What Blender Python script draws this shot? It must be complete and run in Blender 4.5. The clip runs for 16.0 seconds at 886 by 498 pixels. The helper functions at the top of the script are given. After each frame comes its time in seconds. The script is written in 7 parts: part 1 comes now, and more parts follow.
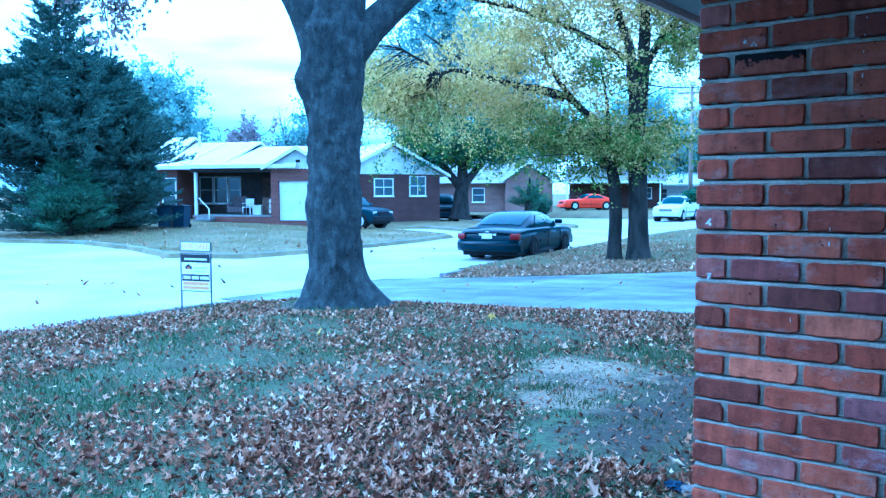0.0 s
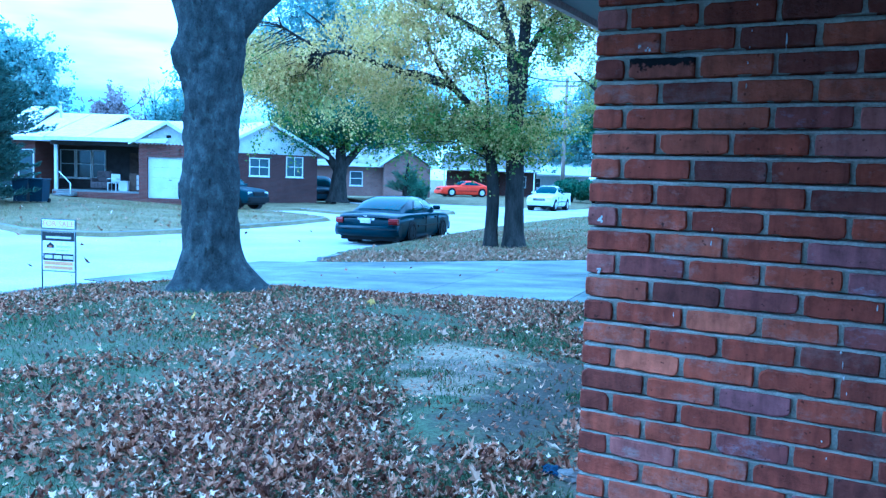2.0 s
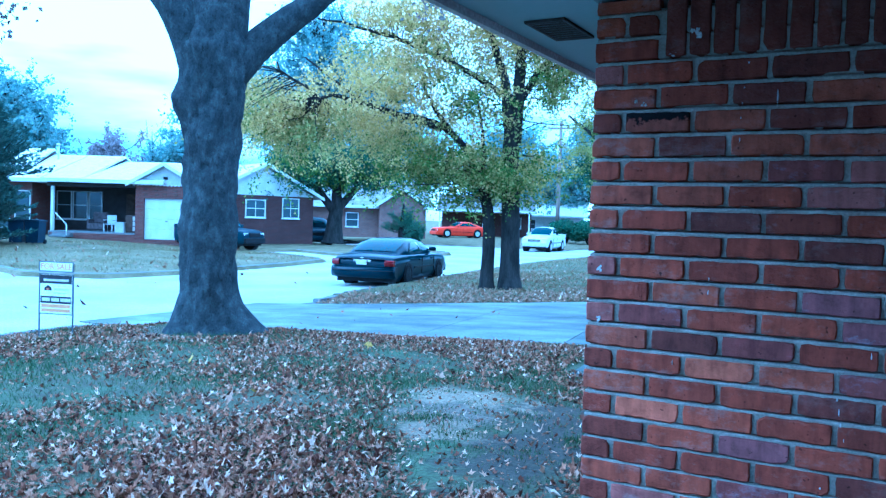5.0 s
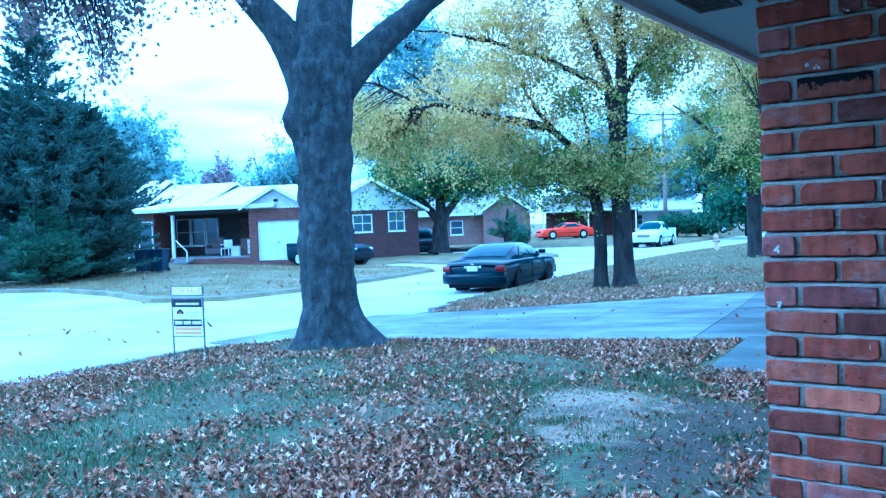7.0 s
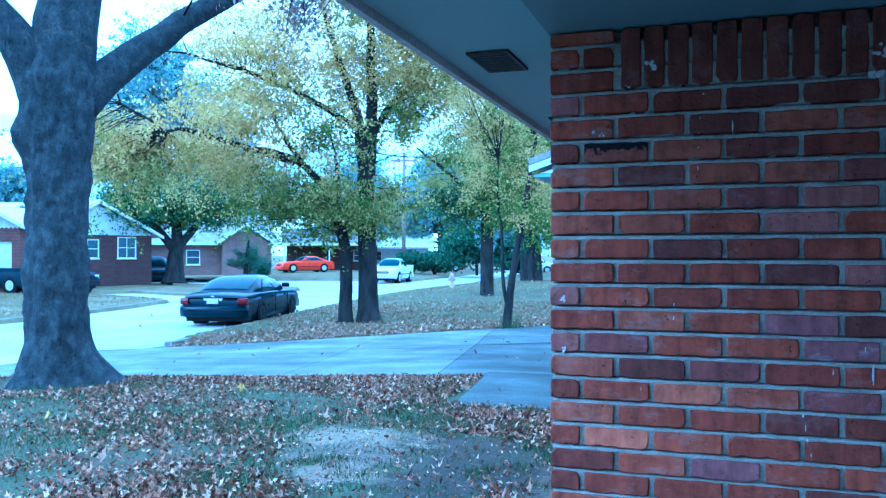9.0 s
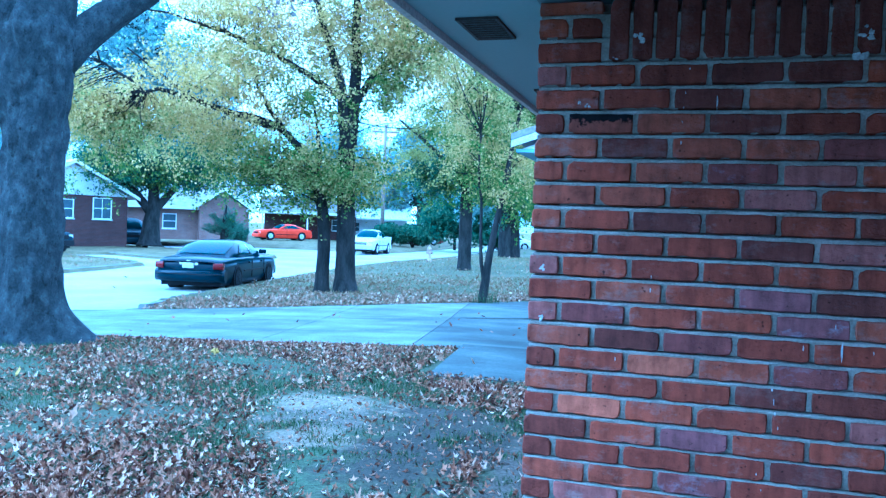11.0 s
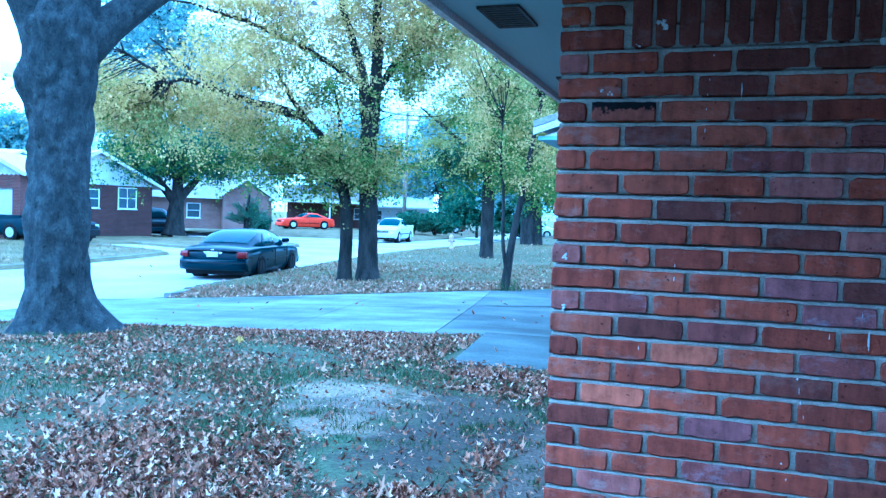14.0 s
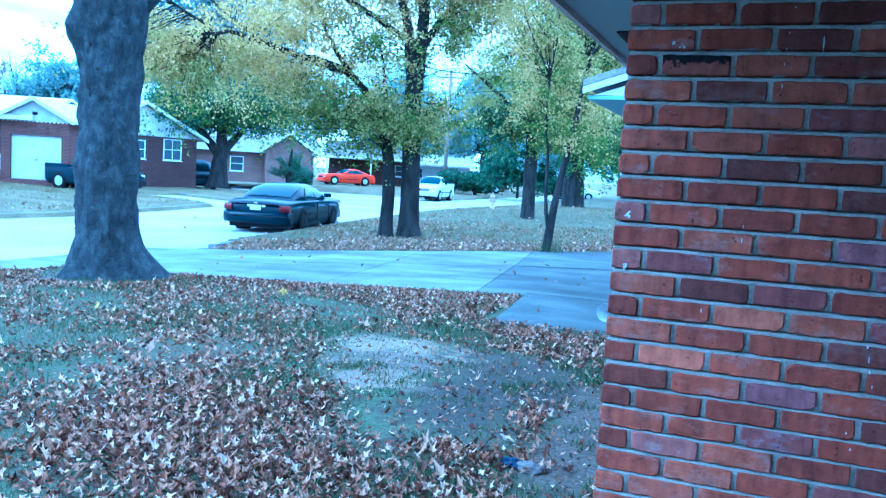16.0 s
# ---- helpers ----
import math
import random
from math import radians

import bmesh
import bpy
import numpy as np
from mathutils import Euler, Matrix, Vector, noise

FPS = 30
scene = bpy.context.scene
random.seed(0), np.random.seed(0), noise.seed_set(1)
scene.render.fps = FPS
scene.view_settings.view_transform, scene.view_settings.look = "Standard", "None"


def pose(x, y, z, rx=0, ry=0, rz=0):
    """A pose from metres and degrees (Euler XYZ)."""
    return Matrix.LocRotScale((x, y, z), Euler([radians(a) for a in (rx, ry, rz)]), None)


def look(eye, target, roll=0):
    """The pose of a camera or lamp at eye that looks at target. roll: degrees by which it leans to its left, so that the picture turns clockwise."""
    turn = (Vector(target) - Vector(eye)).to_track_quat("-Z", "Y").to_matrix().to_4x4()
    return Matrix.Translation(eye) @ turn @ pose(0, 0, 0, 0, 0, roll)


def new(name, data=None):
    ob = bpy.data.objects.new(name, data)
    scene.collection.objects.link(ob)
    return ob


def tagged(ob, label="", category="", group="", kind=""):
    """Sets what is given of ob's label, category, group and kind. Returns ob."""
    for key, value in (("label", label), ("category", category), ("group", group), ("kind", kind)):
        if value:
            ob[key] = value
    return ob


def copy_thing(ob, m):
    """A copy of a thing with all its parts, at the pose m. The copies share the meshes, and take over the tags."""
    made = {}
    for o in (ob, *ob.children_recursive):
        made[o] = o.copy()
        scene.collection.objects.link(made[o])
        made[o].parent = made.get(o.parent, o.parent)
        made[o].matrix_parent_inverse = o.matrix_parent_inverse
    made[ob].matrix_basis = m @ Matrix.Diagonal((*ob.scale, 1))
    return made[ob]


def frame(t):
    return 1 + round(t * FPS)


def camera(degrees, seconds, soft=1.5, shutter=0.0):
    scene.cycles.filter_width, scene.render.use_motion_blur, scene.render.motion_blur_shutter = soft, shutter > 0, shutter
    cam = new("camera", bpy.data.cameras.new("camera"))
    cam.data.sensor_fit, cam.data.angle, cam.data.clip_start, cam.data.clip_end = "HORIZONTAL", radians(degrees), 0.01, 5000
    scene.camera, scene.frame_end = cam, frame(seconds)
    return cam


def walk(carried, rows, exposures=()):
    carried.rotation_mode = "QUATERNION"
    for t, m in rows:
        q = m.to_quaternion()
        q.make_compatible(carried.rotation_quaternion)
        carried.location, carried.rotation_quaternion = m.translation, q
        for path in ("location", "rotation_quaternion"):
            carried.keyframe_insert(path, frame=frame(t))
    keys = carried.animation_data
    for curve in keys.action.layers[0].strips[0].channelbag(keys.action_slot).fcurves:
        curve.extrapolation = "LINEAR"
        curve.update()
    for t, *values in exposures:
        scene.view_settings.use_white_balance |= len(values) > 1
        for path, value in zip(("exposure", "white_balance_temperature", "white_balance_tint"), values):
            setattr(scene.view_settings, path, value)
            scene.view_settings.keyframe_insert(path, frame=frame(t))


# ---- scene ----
cam = camera(55.92, 16.0, soft=1.35)
# seconds, eye, yaw to the left of +y, pitch, roll
PATH = [
    (0.0, 0.917, -2.355, 1.598, 38.14, -3.79, -0.15), (0.5, 0.879, -2.358, 1.625, 34.06, -5.59, 0.01),
    (1.0, 0.873, -2.379, 1.607, 31.81, -6.02, 0.63), (1.5, 0.865, -2.396, 1.619, 30.85, -5.10, 0.71),
    (2.0, 0.858, -2.385, 1.617, 29.58, -4.76, 1.83), (2.5, 0.861, -2.389, 1.619, 29.31, -4.34, 2.33),
    (3.0, 0.872, -2.392, 1.609, 30.59, -4.26, 2.90), (3.5, 0.873, -2.403, 1.613, 29.14, -4.71, 0.64),
    (4.0, 0.862, -2.407, 1.648, 28.42, -2.31, -0.64), (4.2, 0.866, -2.412, 1.647, 29.33, -1.69, 0.85),
    (6.3, 0.813, -2.470, 1.637, 29.73, -2.35, 2.45), (6.5, 0.786, -2.448, 1.623, 31.70, -3.00, 2.51),
    (7.0, 0.675, -2.429, 1.614, 36.48, -1.53, -2.22), (7.5, 0.528, -2.411, 1.620, 36.89, -1.42, -0.12),
    (8.0, 0.493, -2.459, 1.641, 26.83, -2.24, -0.49), (8.5, 0.499, -2.493, 1.639, 21.71, -0.79, -0.25),
    (9.0, 0.502, -2.509, 1.646, 18.64, 0.42, -0.01), (9.5, 0.495, -2.527, 1.635, 17.04, 0.05, 1.72),
    (11.8, 0.498, -2.516, 1.617, 17.12, -2.40, 2.12), (12.0, 0.504, -2.522, 1.631, 16.54, -2.42, 0.65),
    (12.5, 0.513, -2.524, 1.621, 16.66, -2.73, 1.59), (13.0, 0.512, -2.538, 1.626, 17.50, -2.07, 1.59),
    (13.5, 0.505, -2.524, 1.627, 17.97, -1.87, 1.60), (14.0, 0.496, -2.523, 1.623, 18.59, -2.22, 1.89),
    (14.5, 0.491, -2.532, 1.627, 18.35, -2.42, 1.97), (15.0, 0.488, -2.535, 1.625, 18.05, -2.15, 2.09),
    (15.5, 0.481, -2.526, 1.616, 18.15, -2.90, 2.64), (16.0, 0.426, -2.503, 1.601, 21.12, -5.12, 3.37),
]


def path_pose(x, y, z, yaw, pitch, roll):
    a, b = radians(yaw), radians(pitch)
    ahead = Vector((-math.sin(a) * math.cos(b), math.cos(a) * math.cos(b), math.sin(b)))
    return look((x, y, z), Vector((x, y, z)) + ahead * 4, roll)


KELVIN, TINT = 3060, -4
EXPOSURE = ((0.0, 1.31), (0.5, 1.22), (2.0, 1.21), (4.0, 1.2), (6.5, 1.27), (7.5, 1.3), (7.8, 1.02), (8.0, 0.72), (8.5, 0.98), (9.0, 1.32), (9.5, 1.52), (12.0, 1.56), (14.0, 1.58), (16.0, 1.54))
walk(cam, [(r[0], path_pose(*r[1:])) for r in PATH], [(t, e, KELVIN, TINT) for t, e in EXPOSURE])

# ---- light: overcast late afternoon ----
SUN_EL, SUN_AZ = 32, 250
world = bpy.data.worlds.new("overcast_sky")
scene.world = world
world.use_nodes = True
wn, wl = world.node_tree.nodes, world.node_tree.links
wn.clear()
w_out = wn.new("ShaderNodeOutputWorld")
w_bg = wn.new("ShaderNodeBackground")
w_sky = wn.new("ShaderNodeTexSky")
w_sky.sky_type = "NISHITA"
w_sky.sun_disc = False
w_sky.sun_elevation = radians(SUN_EL)
w_sky.sun_rotation = radians(SUN_AZ)
w_co = wn.new("ShaderNodeTexCoord")
w_map = wn.new("ShaderNodeMapping")
w_map.inputs["Scale"].default_value = (1.0, 1.0, 5.0)
w_noise = wn.new("ShaderNodeTexNoise")
w_noise.inputs["Scale"].default_value = 2.6
w_noise.inputs["Detail"].default_value = 6
w_ramp = wn.new("ShaderNodeValToRGB")
w_ramp.color_ramp.elements[0].position, w_ramp.color_ramp.elements[0].color = 0.30, (5.6, 6.9, 7.8, 1)
w_ramp.color_ramp.elements[1].position, w_ramp.color_ramp.elements[1].color = 0.52, (16.5, 16.0, 15.6, 1)
w_mix = wn.new("ShaderNodeMix")
w_mix.data_type = "RGBA"
w_mix.inputs["Factor"].default_value = 0.82
wl.new(w_co.outputs["Generated"], w_map.inputs["Vector"])
wl.new(w_map.outputs["Vector"], w_noise.inputs["Vector"])
w_sep = wn.new("ShaderNodeSeparateXYZ")
wl.new(w_co.outputs["Generated"], w_sep.inputs["Vector"])
w_rise = wn.new("ShaderNodeMapRange")
w_rise.inputs["From Min"].default_value, w_rise.inputs["From Max"].default_value = 0.04, 0.30
w_rise.inputs["To Min"].default_value, w_rise.inputs["To Max"].default_value = -0.14, 0.24
wl.new(w_sep.outputs["Z"], w_rise.inputs["Value"])
w_add = wn.new("ShaderNodeMath")
wl.new(w_noise.outputs["Fac"], w_add.inputs[0])
wl.new(w_rise.outputs["Result"], w_add.inputs[1])
wl.new(w_add.outputs["Value"], w_ramp.inputs["Fac"])
wl.new(w_sky.outputs["Color"], w_mix.inputs["A"])
wl.new(w_ramp.outputs["Color"], w_mix.inputs["B"])
wl.new(w_mix.outputs["Result"], w_bg.inputs["Color"])
w_bg.inputs["Strength"].default_value = 0.095
wl.new(w_bg.outputs["Background"], w_out.inputs["Surface"])
sun = new("sun", bpy.data.lights.new("sun", "SUN"))
sun.data.energy, sun.data.angle, sun.data.color = 1.0, radians(40), (1.0, 0.96, 0.9)
sun.matrix_world = look((0, 0, 40), (22, 26, 12))


# ---- materials ----
def material(name, rough=0.7, metal=0.0, spec=0.5):
    m = bpy.data.materials.new(name)
    m.use_nodes = True
    n = m.node_tree.nodes
    b = n["Principled BSDF"]
    b.inputs["Roughness"].default_value, b.inputs["Metallic"].default_value = rough, metal
    b.inputs["Specular IOR Level"].default_value = spec
    return m, n, m.node_tree.links, b


def ramp(n, stops):
    r = n.new("ShaderNodeValToRGB")
    e = r.color_ramp.elements
    while len(e) < len(stops):
        e.new(0.5)
    for el, (p, c) in zip(e, stops):
        el.position, el.color = p, (*c, 1)
    return r


def mixed(n, l, kind, fac, a, b):
    """A colour mix; fac, a and b are sockets or values."""
    m = n.new("ShaderNodeMix")
    m.data_type, m.blend_type = "RGBA", kind
    for key, v in (("Factor", fac), ("A", a), ("B", b)):
        if isinstance(v, bpy.types.NodeSocket):
            l.new(v, m.inputs[key])
        else:
            m.inputs[key].default_value = v if key == "Factor" else (*v, 1)
    return m.outputs["Result"]


def noise_node(n, l, scale, detail=4, coords="Object", stretch=None, rough=0.55):
    c = n.new("ShaderNodeNewGeometry" if coords == "Position" else "ShaderNodeTexCoord")
    t = n.new("ShaderNodeTexNoise")
    t.inputs["Scale"].default_value, t.inputs["Detail"].default_value = scale, detail
    t.inputs["Roughness"].default_value = rough
    if stretch:
        mp = n.new("ShaderNodeMapping")
        mp.inputs["Scale"].default_value = stretch
        l.new(c.outputs[coords], mp.inputs["Vector"])
        l.new(mp.outputs["Vector"], t.inputs["Vector"])
    else:
        l.new(c.outputs[coords], t.inputs["Vector"])
    return t.outputs["Fac"]


def bumped(n, l, b, fac, strength=0.4, dist=0.01):
    p = n.new("ShaderNodeBump")
    p.inputs["Strength"].default_value, p.inputs["Distance"].default_value = strength, dist
    l.new(fac, p.inputs["Height"])
    l.new(p.outputs["Normal"], b.inputs["Normal"])


def surface(name, dark, light, scale=6.0, fine=60.0, rough=0.75, bump=0.3, dist=0.01, metal=0.0, spec=0.4, stretch=None, lo=0.35, hi=0.65, detail=5, grain=1.0):
    """Two-scale mottled material between two base colours."""
    m, n, l, b = material(name, rough, metal, spec)
    big = noise_node(n, l, scale, detail, stretch=stretch)
    small = noise_node(n, l, fine, 3, stretch=stretch)
    r = ramp(n, ((lo, dark), (hi, light)))
    l.new(big, r.inputs["Fac"])
    rs = ramp(n, ((0.3, (0.72, 0.72, 0.72)), (0.7, (1.15, 1.15, 1.15))))
    l.new(small, rs.inputs["Fac"])
    l.new(mixed(n, l, "MULTIPLY", grain, r.outputs["Color"], rs.outputs["Color"]), b.inputs["Base Color"])
    if bump:
        bumped(n, l, b, small, bump, dist)
    return m


def island_material(name, stops, rough=0.7, spec=0.3, translucent=0.0, by="island"):
    """Colour by a random value per leaf (or per object), with some mottling."""
    m, n, l, b = material(name, rough, 0, spec)
    if by == "island":
        rnd = n.new("ShaderNodeNewGeometry").outputs["Random Per Island"]
    else:
        rnd = n.new("ShaderNodeObjectInfo").outputs["Random"]
    r = ramp(n, stops)
    l.new(rnd, r.inputs["Fac"])
    small = noise_node(n, l, 30, 3)
    rs = ramp(n, ((0.3, (0.7, 0.7, 0.7)), (0.7, (1.2, 1.2, 1.2))))
    l.new(small, rs.inputs["Fac"])
    colour = mixed(n, l, "MULTIPLY", 1.0, r.outputs["Color"], rs.outputs["Color"])
    l.new(colour, b.inputs["Base Color"])
    if translucent:
        tr = n.new("ShaderNodeBsdfTranslucent")
        l.new(colour, tr.inputs["Color"])
        mx = n.new("ShaderNodeMixShader")
        mx.inputs["Fac"].default_value = translucent
        l.new(b.outputs["BSDF"], mx.inputs[1])
        l.new(tr.outputs["BSDF"], mx.inputs[2])
        l.new(mx.outputs["Shader"], n["Material Output"].inputs["Surface"])
    return m


def brick_material(name, stops, smear=None, chalk=0.5, bloom=(0.34, 0.262, 0.235)):
    """Fired clay: a tone per brick, kiln bands across it, blots, pale salt bloom, gritty relief."""
    m, n, l, b = material(name, 0.82, 0, 0.25)
    r = ramp(n, stops)
    info = n.new("ShaderNodeObjectInfo")
    l.new(info.outputs["Random"], r.inputs["Fac"])
    bands = noise_node(n, l, 1.0, 3, "Position", stretch=(26, 1, 5), rough=0.6)
    rk = ramp(n, ((0.3, (0.66, 0.64, 0.68)), (0.5, (1, 1, 1)), (0.7, (1.28, 1.22, 1.2))))
    l.new(bands, rk.inputs["Fac"])
    c = mixed(n, l, "MULTIPLY", 1.0, r.outputs["Color"], rk.outputs["Color"])
    blot = noise_node(n, l, 17, 6, "Position", rough=0.7)
    rb = ramp(n, ((0.26, (0.5, 0.48, 0.5)), (0.46, (1, 1, 1)), (0.74, (1.35, 1.35, 1.35))))
    l.new(blot, rb.inputs["Fac"])
    c = mixed(n, l, "MULTIPLY", 1.0, c, rb.outputs["Color"])
    # salt bloom, on some bricks more than on others
    dust = noise_node(n, l, 9, 8, "Position", stretch=(1, 1, 1.7), rough=0.75)
    per = n.new("ShaderNodeMath")
    per.operation = "MULTIPLY_ADD"
    per.inputs[1].default_value, per.inputs[2].default_value = 0.12, -0.06
    l.new(info.outputs["Random"], per.inputs[0])
    shift = n.new("ShaderNodeMath")
    l.new(dust, shift.inputs[0])
    l.new(per.outputs["Value"], shift.inputs[1])
    rd = ramp(n, ((0.53, (0, 0, 0)), (0.7, (1, 1, 1))))
    l.new(shift.outputs["Value"], rd.inputs["Fac"])
    c = mixed(n, l, "MIX", 0.0, c, bloom)
    k = n.new("ShaderNodeMath")
    k.operation = "MULTIPLY"
    k.inputs[1].default_value = chalk
    l.new(rd.outputs["Color"], k.inputs[0])
    l.new(k.outputs["Value"], c.node.inputs["Factor"])
    # dark soot specks
    soot = noise_node(n, l, 60, 2, "Position")
    rs = ramp(n, ((0.27, (0.35, 0.35, 0.38)), (0.33, (1, 1, 1))))
    l.new(soot, rs.inputs["Fac"])
    c = mixed(n, l, "MULTIPLY", 1.0, c, rs.outputs["Color"])
    if smear:
        sep = n.new("ShaderNodeSeparateXYZ")
        co = n.new("ShaderNodeTexCoord")
        l.new(co.outputs["Object"], sep.inputs["Vector"])
        ragged = noise_node(n, l, 42, 4, "Position", rough=0.65)
        add = n.new("ShaderNodeMath")
        add.operation = "MULTIPLY_ADD"
        add.inputs[1].default_value = 0.085
        l.new(ragged, add.inputs[0])
        l.new(sep.outputs["Z"], add.inputs[2])
        rr = ramp(n, ((0.043, (0, 0, 0)), (0.05, (1, 1, 1))))
        l.new(add.outputs["Value"], rr.inputs["Fac"])
        c = mixed(n, l, "MIX", 0.0, c, smear)
        l.new(rr.outputs["Color"], c.node.inputs["Factor"])
    l.new(c, b.inputs["Base Color"])
    grit = noise_node(n, l, 120, 4, "Position")
    pits = noise_node(n, l, 38, 5, "Position", rough=0.7)
    both = n.new("ShaderNodeMath")
    both.operation = "MULTIPLY_ADD"
    both.inputs[1].default_value = 2.5
    l.new(pits, both.inputs[0])
    l.new(grit, both.inputs[2])
    bumped(n, l, b, both.outputs["Value"], 0.55, 0.005)
    return m


BRICK = brick_material("brick_red", ((0.0, (0.13, 0.04, 0.025)), (0.3, (0.19, 0.05, 0.027)), (0.7, (0.245, 0.065, 0.032)), (1.0, (0.285, 0.09, 0.045))))
BRICK_ORANGE = brick_material("brick_orange", ((0.0, (0.40, 0.135, 0.07)), (1.0, (0.37, 0.125, 0.065))), chalk=0.7)
BRICK_WARM = brick_material("brick_warm", ((0.0, (0.23, 0.071, 0.037)), (1.0, (0.25, 0.08, 0.044))), chalk=0.3)
BRICK_PURPLE = brick_material("brick_purple", ((0.0, (0.22, 0.095, 0.095)), (1.0, (0.2, 0.085, 0.085))), chalk=0.95, bloom=(0.37, 0.32, 0.38))
BRICK_MAUVE = brick_material("brick_mauve", ((0.0, (0.17, 0.06, 0.05)), (1.0, (0.2, 0.07, 0.058))), chalk=0.8, bloom=(0.32, 0.26, 0.29))
# Overburnt bricks; the soldier course uses it too, ceiling shade put into its tone.
BRICK_DARK = brick_material("brick_overburnt_and_shaded", ((0.0, (0.105, 0.038, 0.028)), (1.0, (0.13, 0.042, 0.029))), chalk=0.25)
BRICK_TAR = brick_material("brick_tarred", ((0.0, (0.22, 0.075, 0.045)), (1.0, (0.22, 0.075, 0.045))), smear=(0.006, 0.006, 0.008))
BRICK_CHALK = brick_material("brick_chalky", ((0.0, (0.28, 0.11, 0.085)), (1.0, (0.26, 0.11, 0.09))), chalk=0.95)
MORTAR = surface("mortar", (0.28, 0.262, 0.21), (0.45, 0.425, 0.355), 9, 140, 0.9, 0.6, 0.006)
PAINT_SPOT = surface("white_paint_spot", (0.5, 0.5, 0.48), (0.72, 0.72, 0.7), 30, 200, 0.6, 0.1)
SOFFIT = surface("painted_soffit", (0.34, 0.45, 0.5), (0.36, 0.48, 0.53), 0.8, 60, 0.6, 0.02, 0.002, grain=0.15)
VENT_DARK = surface("vent_mesh", (0.03, 0.03, 0.03), (0.06, 0.06, 0.06), 40, 300, 0.6, 0.4, metal=0.3)
FASCIA = surface("fascia_paint", (0.6, 0.6, 0.58), (0.72, 0.72, 0.7), 3, 60, 0.6, 0.1)


def streaked_concrete(name, base):
    """Poured concrete with damp streaks along the panels and blotches."""
    m = surface(name, tuple(v * 0.62 for v in base), base, 0.8, 45, 0.85, 0.25, 0.004, detail=8, spec=0.12)
    n, l = m.node_tree.nodes, m.node_tree.links
    b = n["Principled BSDF"]
    old = b.inputs["Base Color"].links[0].from_socket
    streak = noise_node(n, l, 1.0, 6, "Position", stretch=(0.3, 2.2, 1), rough=0.6)
    blot = noise_node(n, l, 0.45, 5, "Position", rough=0.6)
    r1 = ramp(n, ((0.36, (0.68, 0.68, 0.68)), (0.56, (1, 1, 1))))
    r2 = ramp(n, ((0.38, (0.6, 0.6, 0.6)), (0.55, (1, 1, 1))))
    l.new(streak, r1.inputs["Fac"])
    l.new(blot, r2.inputs["Fac"])
    c = mixed(n, l, "MULTIPLY", 0.8, old, r1.outputs["Color"])
    l.new(mixed(n, l, "MULTIPLY", 0.8, c, r2.outputs["Color"]), b.inputs["Base Color"])
    return m


CONCRETE = streaked_concrete("driveway_concrete", (0.305, 0.315, 0.285))
# House-side panels: damp, and darker with the house's shade put in.
CONCRETE_DAMP_SHADED = streaked_concrete("damp_shaded_concrete", (0.215, 0.228, 0.207))
CONCRETE_SLAB = streaked_concrete("walk_concrete", (0.2, 0.214, 0.195))
KERB = surface("kerb_concrete", (0.15, 0.155, 0.15), (0.25, 0.25, 0.24), 1.5, 45, 0.85, 0.3, 0.004)
def oak_bark():
    """Tight grey bark: mottled, with dark pits and pale lichen."""
    m, n, l, b = material("oak_bark", 0.95, 0, 0.2)
    big = noise_node(n, l, 9, 8, stretch=(1, 1, 0.7))
    small = noise_node(n, l, 44, 4, stretch=(1, 1, 0.8))
    base = ramp(n, ((0.3, (0.026, 0.03, 0.032)), (0.5, (0.043, 0.047, 0.048)), (0.7, (0.074, 0.079, 0.078))))
    l.new(big, base.inputs["Fac"])
    lichen = ramp(n, ((0.5, (1, 1, 1)), (0.66, (1.4, 1.42, 1.38))))
    l.new(noise_node(n, l, 7, 6, rough=0.65), lichen.inputs["Fac"])
    cracks = ramp(n, ((0.32, (0.5, 0.5, 0.5)), (0.44, (1, 1, 1))))
    crack = noise_node(n, l, 24, 5, stretch=(1, 1, 0.6), rough=0.7)
    l.new(crack, cracks.inputs["Fac"])
    grain = ramp(n, ((0.3, (0.72, 0.72, 0.72)), (0.7, (1.2, 1.2, 1.2))))
    l.new(small, grain.inputs["Fac"])
    colour = mixed(n, l, "MULTIPLY", 1.0, base.outputs["Color"], lichen.outputs["Color"])
    colour = mixed(n, l, "MULTIPLY", 1.0, colour, cracks.outputs["Color"])
    l.new(mixed(n, l, "MULTIPLY", 1.0, colour, grain.outputs["Color"]), b.inputs["Base Color"])
    both = mixed(n, l, "ADD", 1.0, cracks.outputs["Color"], small)
    bumped(n, l, b, both, 0.8, 0.02)
    return m


BARK = oak_bark()
BARK_DARK = surface("maple_bark", (0.014, 0.014, 0.013), (0.045, 0.042, 0.038), 6, 40, 0.95, 0.8, 0.02, stretch=(1, 1, 0.3), spec=0.2)
ROAD = surface("road_concrete", (0.36, 0.36, 0.34), (0.52, 0.515, 0.49), 0.35, 30, 0.85, 0.2, 0.004, detail=9)
TYRE = surface("tyre_rubber", (0.006, 0.006, 0.006), (0.014, 0.014, 0.014), 20, 90, 0.9, 0.2, spec=0.2)
METAL = surface("alloy", (0.5, 0.5, 0.5), (0.65, 0.65, 0.65), 8, 80, 0.4, 0.05, metal=0.4)
CHROME = surface("chrome", (0.6, 0.6, 0.6), (0.72, 0.72, 0.72), 6, 80, 0.15, 0.0, metal=1.0)
BLACK_PLASTIC = surface("black_plastic", (0.004, 0.004, 0.0045), (0.009, 0.009, 0.01), 15, 120, 0.6, 0.1, spec=0.2)
